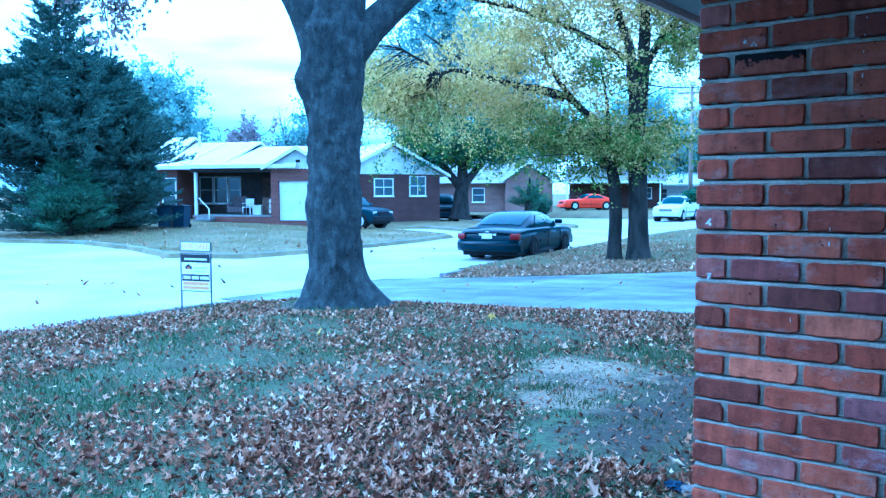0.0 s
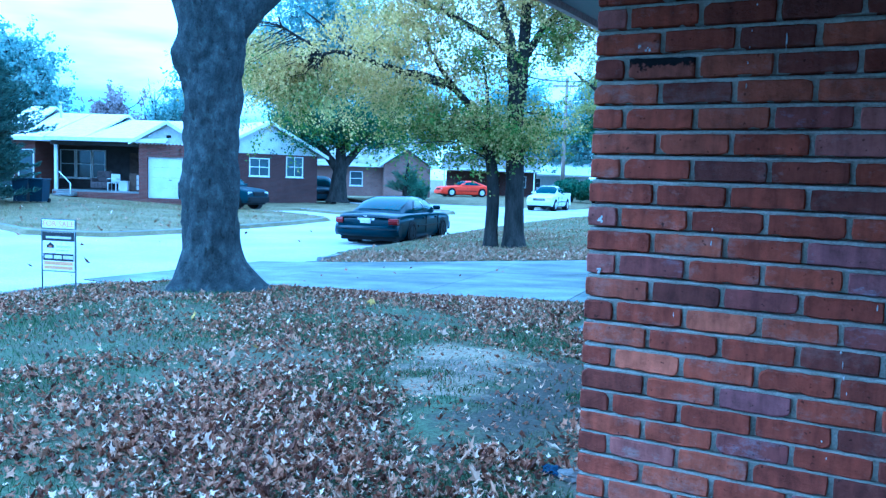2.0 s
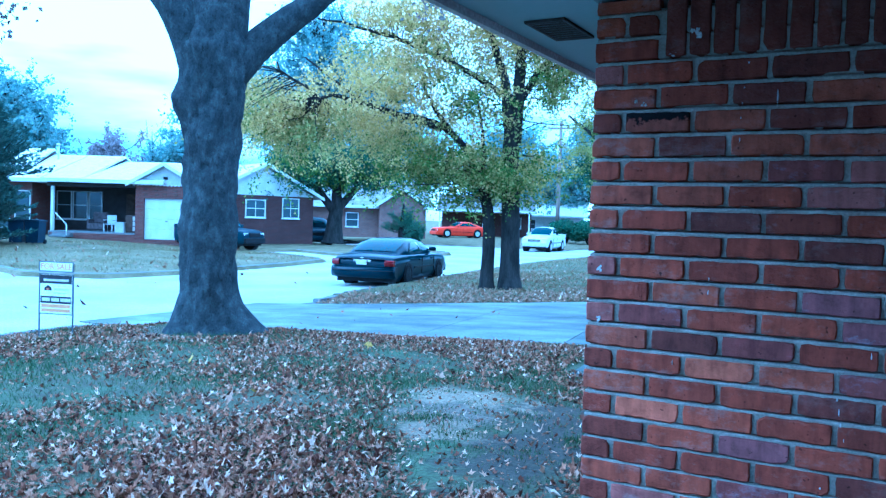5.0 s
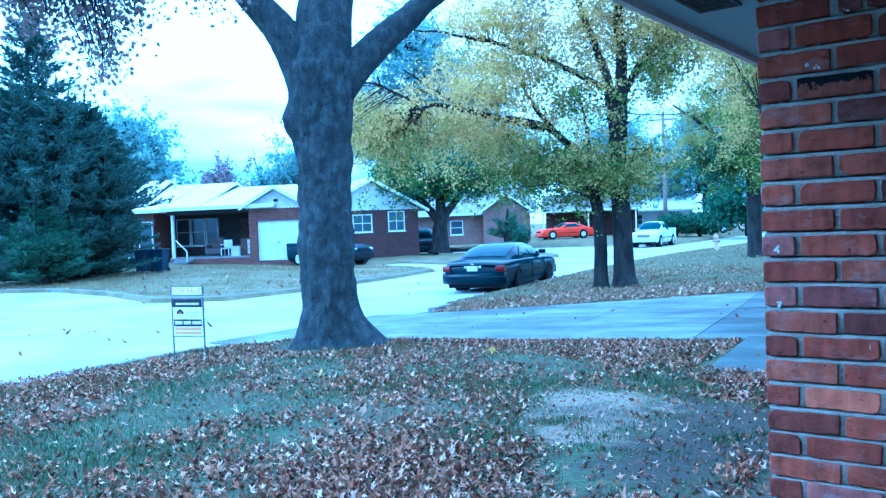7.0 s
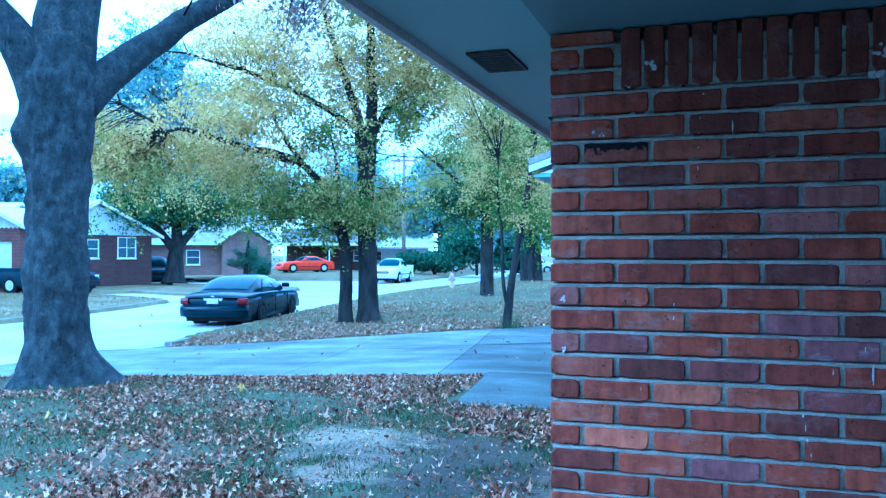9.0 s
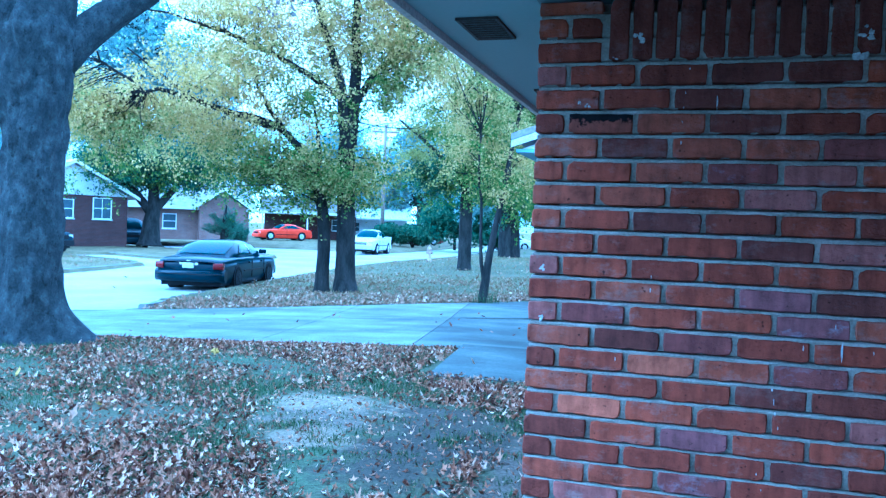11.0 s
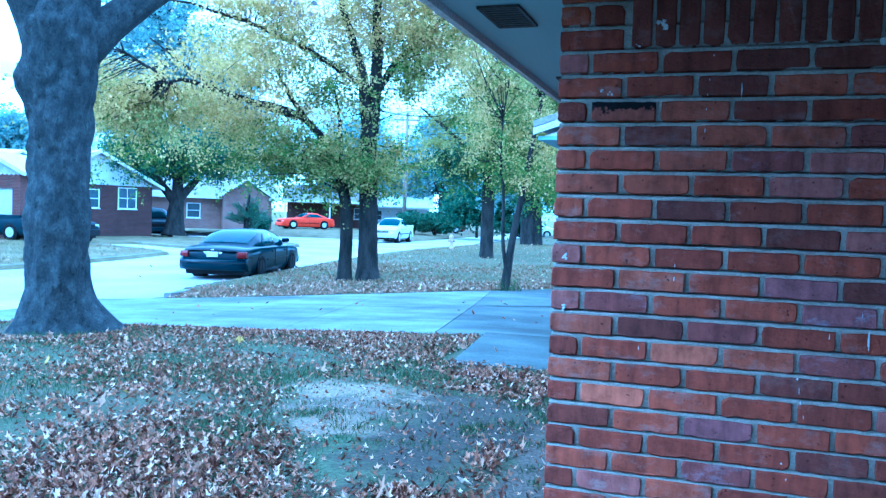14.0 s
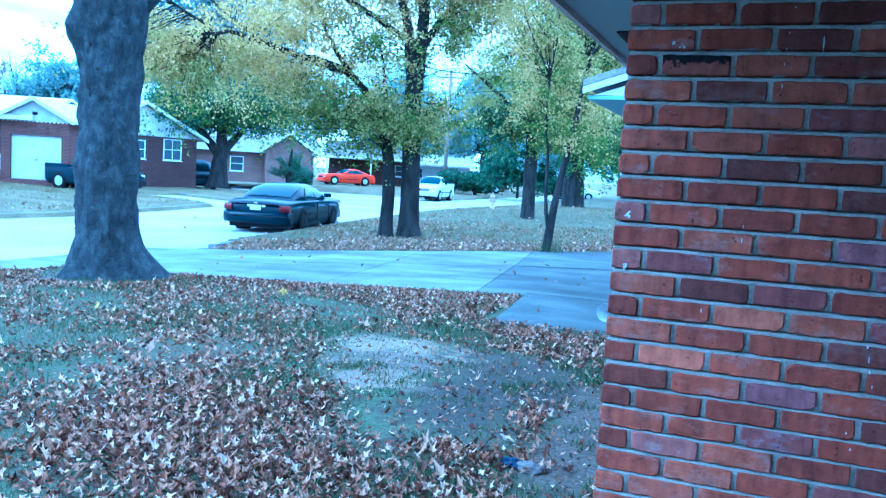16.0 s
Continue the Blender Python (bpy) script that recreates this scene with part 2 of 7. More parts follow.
WHITE_TRIM = surface("white_trim_paint", (0.66, 0.66, 0.64), (0.8, 0.8, 0.78), 3, 40, 0.55, 0.05)
SIGN_WHITE = surface("sign_panel", (0.86, 0.85, 0.82), (0.93, 0.92, 0.89), 5, 80, 0.4, 0.0)
SIGN_BLACK = surface("sign_black", (0.012, 0.012, 0.014), (0.03, 0.03, 0.034), 8, 80, 0.4, 0.0)
SIGN_ORANGE = surface("sign_orange_print", (0.52, 0.29, 0.12), (0.62, 0.37, 0.17), 30, 80, 0.45, 0.0)
SIGN_RED = surface("sign_red", (0.3, 0.12, 0.05), (0.4, 0.17, 0.08), 8, 80, 0.45, 0.0)
SIGN_METAL = surface("sign_frame_metal", (0.12, 0.13, 0.14), (0.18, 0.19, 0.2), 9, 100, 0.5, 0.1, metal=0.7)
GREY_BAR = surface("faded_print", (0.55, 0.53, 0.5), (0.66, 0.64, 0.61), 8, 80, 0.5, 0.0)


def car_paint(name, dark, light, coat=0.12, rough=0.28):
    m = surface(name, dark, light, 1.2, 200, rough, 0.0, spec=0.5)
    b = m.node_tree.nodes["Principled BSDF"]
    b.inputs["Specular IOR Level"].default_value = 0.04
    b.inputs["Coat Weight"].default_value = coat
    b.inputs["Coat Roughness"].default_value = 0.02
    return m


PAINT_BLACK = car_paint("black_car_paint", (0.001, 0.008, 0.015), (0.002, 0.014, 0.025), 0.4, 0.35)
PAINT_WHITE = car_paint("white_car_paint", (0.68, 0.68, 0.66), (0.76, 0.76, 0.74))
PAINT_RED = car_paint("orange_red_car_paint", (0.55, 0.045, 0.018), (0.62, 0.06, 0.024))
PAINT_NAVY = car_paint("dark_blue_car_paint", (0.016, 0.026, 0.036), (0.024, 0.038, 0.05))
PAINT_MAROON = car_paint("maroon_car_paint", (0.12, 0.012, 0.02), (0.16, 0.018, 0.026))


def glass(name, tint, rough=0.04):
    m, n, l, b = material(name, rough, 0.0, 0.45 if rough < 0.06 else 0.5 if rough < 0.15 else 0.3)
    soil = noise_node(n, l, 3, 4)
    r = ramp(n, ((0.3, tuple(v * 0.7 for v in tint)), (0.7, tint)))
    l.new(soil, r.inputs["Fac"])
    l.new(r.outputs["Color"], b.inputs["Base Color"])
    return m


CAR_GLASS = glass("car_window_glass", (0.006, 0.032, 0.04))
CAR_GLASS.node_tree.nodes["Principled BSDF"].inputs["Specular IOR Level"].default_value = 0.26
HOUSE_GLASS = glass("house_window_glass", (0.06, 0.075, 0.085), 0.08)
LENS_RED = glass("tail_lamp_red", (0.13, 0.005, 0.008), 0.25)
LENS_CLEAR = glass("head_lamp_lens", (0.6, 0.6, 0.58), 0.1)
PLATE = surface("licence_plate", (0.6, 0.6, 0.58), (0.72, 0.72, 0.7), 20, 90, 0.5, 0.0)
SHINGLE_PALE = surface("pale_shingle", (0.7, 0.7, 0.69), (0.82, 0.82, 0.8), 3, 26, 0.85, 0.3, 0.01)
SHINGLE_GREY = surface("grey_shingle", (0.2, 0.19, 0.18), (0.32, 0.3, 0.29), 3, 26, 0.9, 0.3, 0.01)
SIDING = surface("pale_siding", (0.5, 0.51, 0.5), (0.62, 0.62, 0.61), 2, 40, 0.7, 0.1)
GARAGE_PAINT = surface("garage_door_paint", (0.62, 0.63, 0.6), (0.72, 0.72, 0.69), 2, 40, 0.6, 0.05)
DARK_WOOD = surface("dark_wood", (0.05, 0.034, 0.024), (0.11, 0.075, 0.05), 5, 50, 0.7, 0.2)
POLE_WOOD = surface("weathered_pole", (0.16, 0.13, 0.10), (0.28, 0.23, 0.18), 4, 50, 0.9, 0.3, stretch=(1, 1, 0.2))
HYDRANT_PAINT = surface("hydrant_paint", (0.36, 0.27, 0.19), (0.46, 0.36, 0.26), 6, 60, 0.55, 0.1)
BIN_BLUE = surface("bin_plastic", (0.008, 0.016, 0.034), (0.014, 0.026, 0.05), 4, 60, 0.5, 0.1)
CLOTH = surface("outdoor_cushion", (0.06, 0.05, 0.05), (0.12, 0.1, 0.1), 8, 90, 0.95, 0.2)


def far_brick(name, dark, light, mortar):
    """Brickwork seen from a distance."""
    m, n, l, b = material(name, 0.88, 0, 0.25)
    c = n.new("ShaderNodeTexCoord")
    sep = n.new("ShaderNodeSeparateXYZ")
    l.new(c.outputs["Object"], sep.inputs["Vector"])
    add = n.new("ShaderNodeMath")
    l.new(sep.outputs["X"], add.inputs[0])
    l.new(sep.outputs["Y"], add.inputs[1])
    com = n.new("ShaderNodeCombineXYZ")
    l.new(add.outputs["Value"], com.inputs["X"])
    l.new(sep.outputs["Z"], com.inputs["Y"])
    t = n.new("ShaderNodeTexBrick")
    t.inputs["Scale"].default_value = 1.0
    t.inputs["Brick Width"].default_value, t.inputs["Row Height"].default_value = 0.21, 0.07
    t.inputs["Mortar Size"].default_value = 0.008
    t.inputs["Color1"].default_value, t.inputs["Color2"].default_value = (*dark, 1), (*light, 1)
    t.inputs["Mortar"].default_value = (*mortar, 1)
    l.new(com.outputs["Vector"], t.inputs["Vector"])
    big = noise_node(n, l, 0.8, 5)
    rb = ramp(n, ((0.3, (0.75, 0.75, 0.75)), (0.7, (1.15, 1.15, 1.15))))
    l.new(big, rb.inputs["Fac"])
    l.new(mixed(n, l, "MULTIPLY", 1.0, t.outputs["Color"], rb.outputs["Color"]), b.inputs["Base Color"])
    bumped(n, l, b, t.outputs["Fac"], -0.3, 0.01)
    return m


BRICK_HOUSE_RED = far_brick("far_red_brick", (0.095, 0.034, 0.026), (0.145, 0.052, 0.038), (0.16, 0.135, 0.12))
# Brown brick, with the tree's shade on the brown house put into the colour.
BRICK_HOUSE_BROWN = far_brick("far_brown_brick", (0.044, 0.02, 0.017), (0.068, 0.03, 0.025), (0.08, 0.066, 0.062))
BRICK_HOUSE_TAN = far_brick("far_tan_brick", (0.15, 0.088, 0.066), (0.205, 0.122, 0.09), (0.2, 0.17, 0.15))

LITTER = island_material("fallen_leaf", ((0.0, (0.045, 0.022, 0.014)), (0.3, (0.152, 0.068, 0.038)), (0.6, (0.335, 0.168, 0.088)), (0.84, (0.48, 0.312, 0.188)), (1.0, (0.68, 0.56, 0.43))), 0.75, 0.2)
LITTER_YELLOW = island_material("yellow_fallen_leaf", ((0.0, (0.5, 0.34, 0.05)), (1.0, (0.55, 0.4, 0.08))), 0.6, 0.4)
GRASS_DRY = island_material("dry_grass_blade", ((0.0, (0.125, 0.13, 0.055)), (0.5, (0.215, 0.195, 0.09)), (1.0, (0.38, 0.32, 0.18))), 0.85, 0.1, 0.2)
GRASS = island_material("grass_blade", ((0.0, (0.05, 0.08, 0.032)), (0.5, (0.09, 0.125, 0.05)), (0.8, (0.145, 0.165, 0.075)), (1.0, (0.25, 0.225, 0.13))), 0.85, 0.1, 0.2)
LEAF_YELLOW = island_material("maple_leaf_yellow", ((0.0, (0.53, 0.44, 0.13)), (0.4, (0.61, 0.49, 0.16)), (0.75, (0.69, 0.54, 0.2)), (1.0, (0.77, 0.63, 0.3))), 0.85, 0.05, 0.62)
LEAF_OLIVE = island_material("maple_leaf_olive", ((0.0, (0.28, 0.29, 0.075)), (0.5, (0.37, 0.36, 0.105)), (1.0, (0.48, 0.45, 0.16))), 0.85, 0.05, 0.5)
LEAF_GREEN = island_material("maple_leaf_green", ((0.0, (0.1, 0.165, 0.03)), (0.5, (0.16, 0.225, 0.04)), (0.85, (0.25, 0.275, 0.055)), (1.0, (0.39, 0.355, 0.09))), 0.8, 0.1, 0.55)
LEAF_DARK = island_material("broadleaf_dark", ((0.0, (0.04, 0.085, 0.045)), (0.6, (0.08, 0.14, 0.07)), (1.0, (0.15, 0.21, 0.1))), 0.65, 0.3, 0.35)
LEAF_OAK = island_material("oak_leaf_rust", ((0.0, (0.15, 0.115, 0.11)), (0.5, (0.25, 0.185, 0.17)), (0.8, (0.22, 0.22, 0.16)), (1.0, (0.36, 0.29, 0.26))), 0.65, 0.3, 0.45)
LEAF_CEDAR = island_material("cedar_spray", ((0.0, (0.05, 0.082, 0.068)), (0.6, (0.095, 0.135, 0.105)), (1.0, (0.165, 0.2, 0.14))), 0.75, 0.25, 0.15)
LEAF_SHRUB = island_material("shrub_leaf", ((0.0, (0.06, 0.11, 0.065)), (0.6, (0.11, 0.17, 0.095)), (1.0, (0.17, 0.23, 0.13))), 0.7, 0.3, 0.2)
# Distance haze painted into the leaf colour: paler and bluer.
LEAF_HAZE = island_material("far_hazed_crown", ((0.0, (0.26, 0.35, 0.34)), (0.6, (0.36, 0.45, 0.42)), (1.0, (0.46, 0.53, 0.46))), 0.8, 0.2, 0.45)
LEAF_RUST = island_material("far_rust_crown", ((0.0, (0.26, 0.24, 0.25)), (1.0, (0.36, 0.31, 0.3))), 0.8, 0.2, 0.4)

# Darker copy of the soffit paint; the porch's shade is put into it.
PORCH_CEILING = surface("shaded_ceiling_paint", (0.2, 0.26, 0.29), (0.22, 0.28, 0.31), 0.8, 60, 0.6, 0.02, 0.002, grain=0.15)
# Gloom under the corner house's porch, painted as a near-black colour.
PORCH_SHADE = surface("painted_porch_shade", (0.03, 0.027, 0.026), (0.055, 0.048, 0.045), 3, 40, 0.8, 0.1)
STONE = surface("pale_stone", (0.13, 0.115, 0.1), (0.2, 0.18, 0.16), 14, 90, 0.85, 0.4, 0.004)
RAG = surface("blue_cloth", (0.008, 0.016, 0.04), (0.02, 0.035, 0.075), 14, 160, 0.9, 0.3, 0.003)
POLYTHENE = surface("milky_plastic", (0.6, 0.62, 0.62), (0.75, 0.77, 0.77), 10, 80, 0.3, 0.1)
LITTER_PALE = island_material("faded_maple_leaf", ((0.0, (0.17, 0.1, 0.055)), (0.45, (0.29, 0.18, 0.1)), (0.88, (0.4, 0.275, 0.17)), (1.0, (0.7, 0.6, 0.46))), 0.6, 0.4)
# Tone of the unseen porch floor, kept dark to limit bounce on the wall.
PORCH_SLAB = surface("unseen_floor_concrete", (0.07, 0.07, 0.065), (0.11, 0.11, 0.1), 2, 60, 0.8, 0.2, 0.003)


# ---- building helpers ----
def part(name, bm, mat, parent=None, label=""):
    """Links a bmesh as one mesh object under a thing or a part."""
    me = bpy.data.meshes.new(name)
    bm.to_mesh(me)
    bm.free()
    me.materials.append(mat)
    ob = new(name, me)
    if parent:
        ob.parent = parent
    return tagged(ob, label)


def thing(name, m, label, category, group="", kind=""):
    ob = new(name)
    ob.matrix_basis = m
    ob.empty_display_size = 0.2
    return tagged(ob, label, category, group, kind)


def mesh_np(name, verts, faces, mat, smooth=False):
    """A mesh object from arrays: verts (n, 3) and equal-sided faces (m, k)."""
    me = bpy.data.meshes.new(name)
    verts, faces = np.asarray(verts, np.float32), np.asarray(faces, np.int32)
    m, k = faces.shape
    me.vertices.add(len(verts))
    me.vertices.foreach_set("co", verts.ravel())
    me.loops.add(m * k)
    me.loops.foreach_set("vertex_index", faces.ravel())
    me.polygons.add(m)
    me.polygons.foreach_set("loop_start", np.arange(0, m * k, k, dtype=np.int32))
    me.polygons.foreach_set("use_smooth", np.full(m, smooth))
    me.update(calc_edges=True)
    me.materials.append(mat)
    return new(name, me)


def add_box(bm, x0, x1, y0, y1, z0, z1, bevel=0.0, m=None):
    r = bmesh.ops.create_cube(bm, size=1.0)
    for v in r["verts"]:
        v.co = Vector((x0 + (v.co.x + 0.5) * (x1 - x0), y0 + (v.co.y + 0.5) * (y1 - y0), z0 + (v.co.z + 0.5) * (z1 - z0)))
    vs = r["verts"]
    if bevel:
        es = {e for v in vs for e in v.link_edges}
        out = bmesh.ops.bevel(bm, geom=list(es), offset=bevel, segments=2, affect="EDGES", profile=0.6)
        vs = list({v for f in out["faces"] for v in f.verts} | {v for v in vs if v.is_valid})
    if m:
        bmesh.ops.transform(bm, matrix=m, verts=vs)
    return vs


def box(x0, x1, y0, y1, z0, z1, bevel=0.0, m=None):
    bm = bmesh.new()
    add_box(bm, x0, x1, y0, y1, z0, z1, bevel, m)
    return bm


def add_tube(bm, pts, radii, sides=8, cap=True):
    """A tapered tube along a path."""
    rings, pts = [], [Vector(p) for p in pts]
    for i, p in enumerate(pts):
        d = (pts[min(i + 1, len(pts) - 1)] - pts[max(i - 1, 0)]).normalized()
        a = d.cross(Vector((0.31, 0.95, 0.1))).normalized()
        b = d.cross(a)
        rings.append([bm.verts.new(p + (a * math.cos(6.28319 * k / sides) + b * math.sin(6.28319 * k / sides)) * radii[i]) for k in range(sides)])
    for r0, r1 in zip(rings, rings[1:]):
        for k in range(sides):
            f = bm.faces.new((r0[k], r0[(k + 1) % sides], r1[(k + 1) % sides], r1[k]))
            f.smooth = True
    if cap:
        bm.faces.new(rings[0][::-1])
        bm.faces.new(rings[-1])


def tube(pts, radii, sides=8):
    bm = bmesh.new()
    add_tube(bm, pts, radii if isinstance(radii, (list, tuple)) else [radii] * len(pts), sides)
    return bm


def prism(outline, axis, a, b):
    """An outline of 2D points drawn out from a to b along an axis ('x': the outline is y, z; 'y': x, z; 'z': x, y)."""
    bm = bmesh.new()
    def at(p, d):
        return {"x": (d, p[0], p[1]), "y": (p[0], d, p[1]), "z": (p[0], p[1], d)}[axis]
    lo = [bm.verts.new(at(p, a)) for p in outline]
    hi = [bm.verts.new(at(p, b)) for p in outline]
    n = len(outline)
    for k in range(n):
        bm.faces.new((lo[k], lo[(k + 1) % n], hi[(k + 1) % n], hi[k]))
    bm.faces.new(lo[::-1])
    bm.faces.new(hi)
    bmesh.ops.recalc_face_normals(bm, faces=bm.faces)
    return bm


# ---- ground, roads ----
ROAD_Z = -0.31
RIGHT_EDGE = ((-80, -5.0), (-20, -7.6), (-5, -9.5), (1.3, -10.3), (3.6, -10.8), (6.6, -11.2), (8.0, -10.9), (11.5, -10.9), (12.0, -10.72), (12.5, -10.62), (13.64, -10.95), (14.9, -11.15), (16.3, -11.4), (18.6, -11.85), (20.8, -12.3), (26.0, -13.3), (33.0, -14.4), (40, -15.1), (50, -15.3), (62, -16.6), (80, -18.6), (140, -23.0))
LEFT_EDGE = ((-80, -16.5), (-20, -18.2), (0, -19.5), (1.5, -21), (2.2, -25), (2.4, -80), (9.5, -80), (13.2, -33), (14.4, -30), (13.6, -25), (12.3, -21), (13.4, -19.0), (16.4, -19.0), (22.4, -20.05), (26.1, -21.1), (27.4, -22.4), (30.0, -29.5), (33.0, -28.2), (31.0, -22.6), (32.5, -21.7), (38.5, -21.8), (40.5, -23), (42.0, -28), (46.5, -41), (53, -43), (54.2, -30), (54.8, -22.6), (56.5, -21.3), (68, -22.5), (80, -23.6), (140, -29))
ROAD_POLY = np.array([(x, y) for y, x in RIGHT_EDGE] + [(x, y) for y, x in reversed(LEFT_EDGE)])


def inside(px, py, poly):
    hit = np.zeros(np.shape(px), bool)
    x0, y0 = poly[-1]
    for x1, y1 in poly:
        cross = ((y1 > py) != (y0 > py)) & (px < (x0 - x1) * (py - y1) / (y0 - y1 + 1e-12) + x1)
        hit ^= cross
        x0, y0 = x1, y1
    return hit


def edge_distance(px, py, poly):
    best = np.full(np.shape(px), 1e9)
    x0, y0 = poly[-1]
    for x1, y1 in poly:
        dx, dy = x1 - x0, y1 - y0
        t = np.clip(((px - x0) * dx + (py - y0) * dy) / (dx * dx + dy * dy + 1e-12), 0, 1)
        best = np.minimum(best, np.hypot(px - x0 - t * dx, py - y0 - t * dy))
        x0, y0 = x1, y1
    return best


def smooth(v, a, b):
    t = np.clip((v - a) / (b - a), 0, 1)
    return t * t * (3 - 2 * t)


def right_x(py):
    ys, xs = zip(*RIGHT_EDGE)
    return np.interp(py, ys, xs)


def drive_near(px):
    return np.interp(px, (-11.6, -7.1, -5.7, -4.2, -2.42), (7.0, 7.2, 7.62, 7.96, 8.04))


def drive_far(px):
    return np.interp(px, (-11.6, -10.7, -9.8, -8.8, -7.84, -6.8, -5.76, -3.5, 0.9), (11.5, 11.9, 12.3, 12.85, 13.45, 14.1, 14.8, 16.2, 19.0))


def lawn_height(px, py):
    """Height of the grass, before the roads are let into it."""
    px, py = np.asarray(px, float), np.asarray(py, float)
    d = edge_distance(px, py, ROAD_POLY)
    own = px > right_x(py) - 3
    yard = -0.29 + 0.39 * smooth(px, -9.5, -7.9)
    drive = np.interp(px, (-11.2, -2.5), (-0.305, 0.06))
    beyond = -0.16 + 0.15 * smooth(d, 0.0, 4.5) + 0.08 * smooth(px, -8, -3) + 0.27 * smooth(py, 18, 33) * smooth(d, 0.3, 4.5)
    east = yard + (drive - yard) * smooth(py - drive_near(px), -1.3, 0.0)
    east = east + (beyond - east) * smooth(py - drive_far(px), 0.0, 1.5)
    west = -0.19 + 0.36 * smooth(d, 0.0, 13.0)
    far = smooth(np.hypot(px, py), 90, 140)
    h = np.where(own, east, west)
    return h * (1 - far) + 0.1 * far


def ground_z(px, py):
    return float(lawn_height(px, py))


def axis_steps(lo, hi, fine, out):
    near = list(np.arange(lo, hi + 1e-6, fine))
    up, step = [hi], fine
    while up[-1] < out:
        step *= 1.35
        up.append(up[-1] + step)
    down, step = [lo], fine
    while down[-1] > -out:
        step *= 1.35
        down.append(down[-1] - step)
    return np.array(down[:0:-1] + near + up[1:])


def soil_material():
    m, n, l, b = material("lawn_soil_and_turf", 0.95, 0, 0.2)
    big = noise_node(n, l, 0.55, 6)
    mid = noise_node(n, l, 3.5, 5)
    fine = noise_node(n, l, 40, 4)
    green = ramp(n, ((0.36, (0.062, 0.054, 0.036)), (0.5, (0.07, 0.085, 0.04)), (0.66, (0.092, 0.118, 0.056))))
    l.new(mid, green.inputs["Fac"])
    dry = mixed(n, l, "MIX", 0.0, green.outputs["Color"], (0.115, 0.106, 0.062))
    rr = ramp(n, ((0.3, (0.1, 0.1, 0.1)), (0.7, (0.8, 0.8, 0.8))))
    l.new(big, rr.inputs["Fac"])
    l.new(rr.outputs["Color"], dry.node.inputs["Factor"])
    colour = dry
    # dormant straw-coloured lawns across the street and beyond the driveway
    place = n.new("ShaderNodeNewGeometry")
    sp = n.new("ShaderNodeSeparateXYZ")
    l.new(place.outputs["Position"], sp.inputs["Vector"])
    west = n.new("ShaderNodeMapRange")
    west.inputs["From Min"].default_value, west.inputs["From Max"].default_value = -17.0, -18.0
    l.new(sp.outputs["X"], west.inputs["Value"])
    north = n.new("ShaderNodeMapRange")
    north.inputs["From Min"].default_value, north.inputs["From Max"].default_value = 12.0, 18.0
    north.inputs["To Max"].default_value = 0.5
    l.new(sp.outputs["Y"], north.inputs["Value"])
    either = n.new("ShaderNodeMath")
    either.operation = "MAXIMUM"
    l.new(west.outputs["Result"], either.inputs[0])
    l.new(north.outputs["Result"], either.inputs[1])
    straw = ramp(n, ((0.35, (0.115, 0.105, 0.05)), (0.6, (0.2, 0.175, 0.09))))
    l.new(noise_node(n, l, 0.9, 7, rough=0.65), straw.inputs["Fac"])
    colour = mixed(n, l, "MIX", 0.0, dry, straw.outputs["Color"])
    l.new(either.outputs["Value"], colour.node.inputs["Factor"])
    # bare patches of pale trodden earth: centre x, y, half-widths
    co = n.new("ShaderNodeNewGeometry")
    ragged = noise_node(n, l, 2.6, 6, rough=0.65)
    for cx, cy, rx, ry, tone in BARE:
        mp = n.new("ShaderNodeMapping")
        mp.vector_type = "POINT"
        mp.inputs["Location"].default_value = (-cx / rx, -cy / ry, 0)
        mp.inputs["Scale"].default_value = (1 / rx, 1 / ry, 0)
        l.new(co.outputs["Position"], mp.inputs["Vector"])
        ln = n.new("ShaderNodeVectorMath")
        ln.operation = "LENGTH"
        l.new(mp.outputs["Vector"], ln.inputs[0])
        ad = n.new("ShaderNodeMath")
        ad.operation = "MULTIPLY_ADD"
        ad.inputs[1].default_value = 2.2
        l.new(ragged, ad.inputs[0])
        l.new(ln.outputs["Value"], ad.inputs[2])
        r = ramp(n, ((0.5, (1, 1, 1)), (0.6, (0, 0, 0))))
        half = n.new("ShaderNodeMath")
        half.operation = "MULTIPLY"
        half.inputs[1].default_value = 0.3
        l.new(ad.outputs["Value"], half.inputs[0])
        l.new(half.outputs["Value"], r.inputs["Fac"])
        nxt = mixed(n, l, "MIX", 0.0, colour, tone)
        l.new(r.outputs["Color"], nxt.node.inputs["Factor"])
        colour = nxt
    rf = ramp(n, ((0.3, (0.5, 0.5, 0.5)), (0.7, (1.4, 1.4, 1.4))))
    l.new(fine, rf.inputs["Fac"])
    l.new(mixed(n, l, "MULTIPLY", 1.0, colour, rf.outputs["Color"]), b.inputs["Base Color"])
    bumped(n, l, b, fine, 0.6, 0.02)
    return m


BARE = ((-1.25, 3.0, 0.75, 1.6, (0.064, 0.057, 0.042)), (-1.5, 3.9, 0.85, 0.5, (0.075, 0.066, 0.048)), (-2.3, 3.45, 0.55, 0.75, (0.15, 0.127, 0.09)), (-0.48, 2.6, 0.3, 2.2, (0.12, 0.1, 0.074)), (-2.5, 3.95, 0.74, 0.45, (0.235, 0.195, 0.125)), (-2.15, 2.85, 0.5, 0.4, (0.205, 0.17, 0.112)), (-7.1, 5.2, 1.0, 0.7, (0.14, 0.12, 0.09)))
gx, gy = axis_steps(-42, 4, 0.16, 1500), axis_steps(-5, 47, 0.16, 1500)
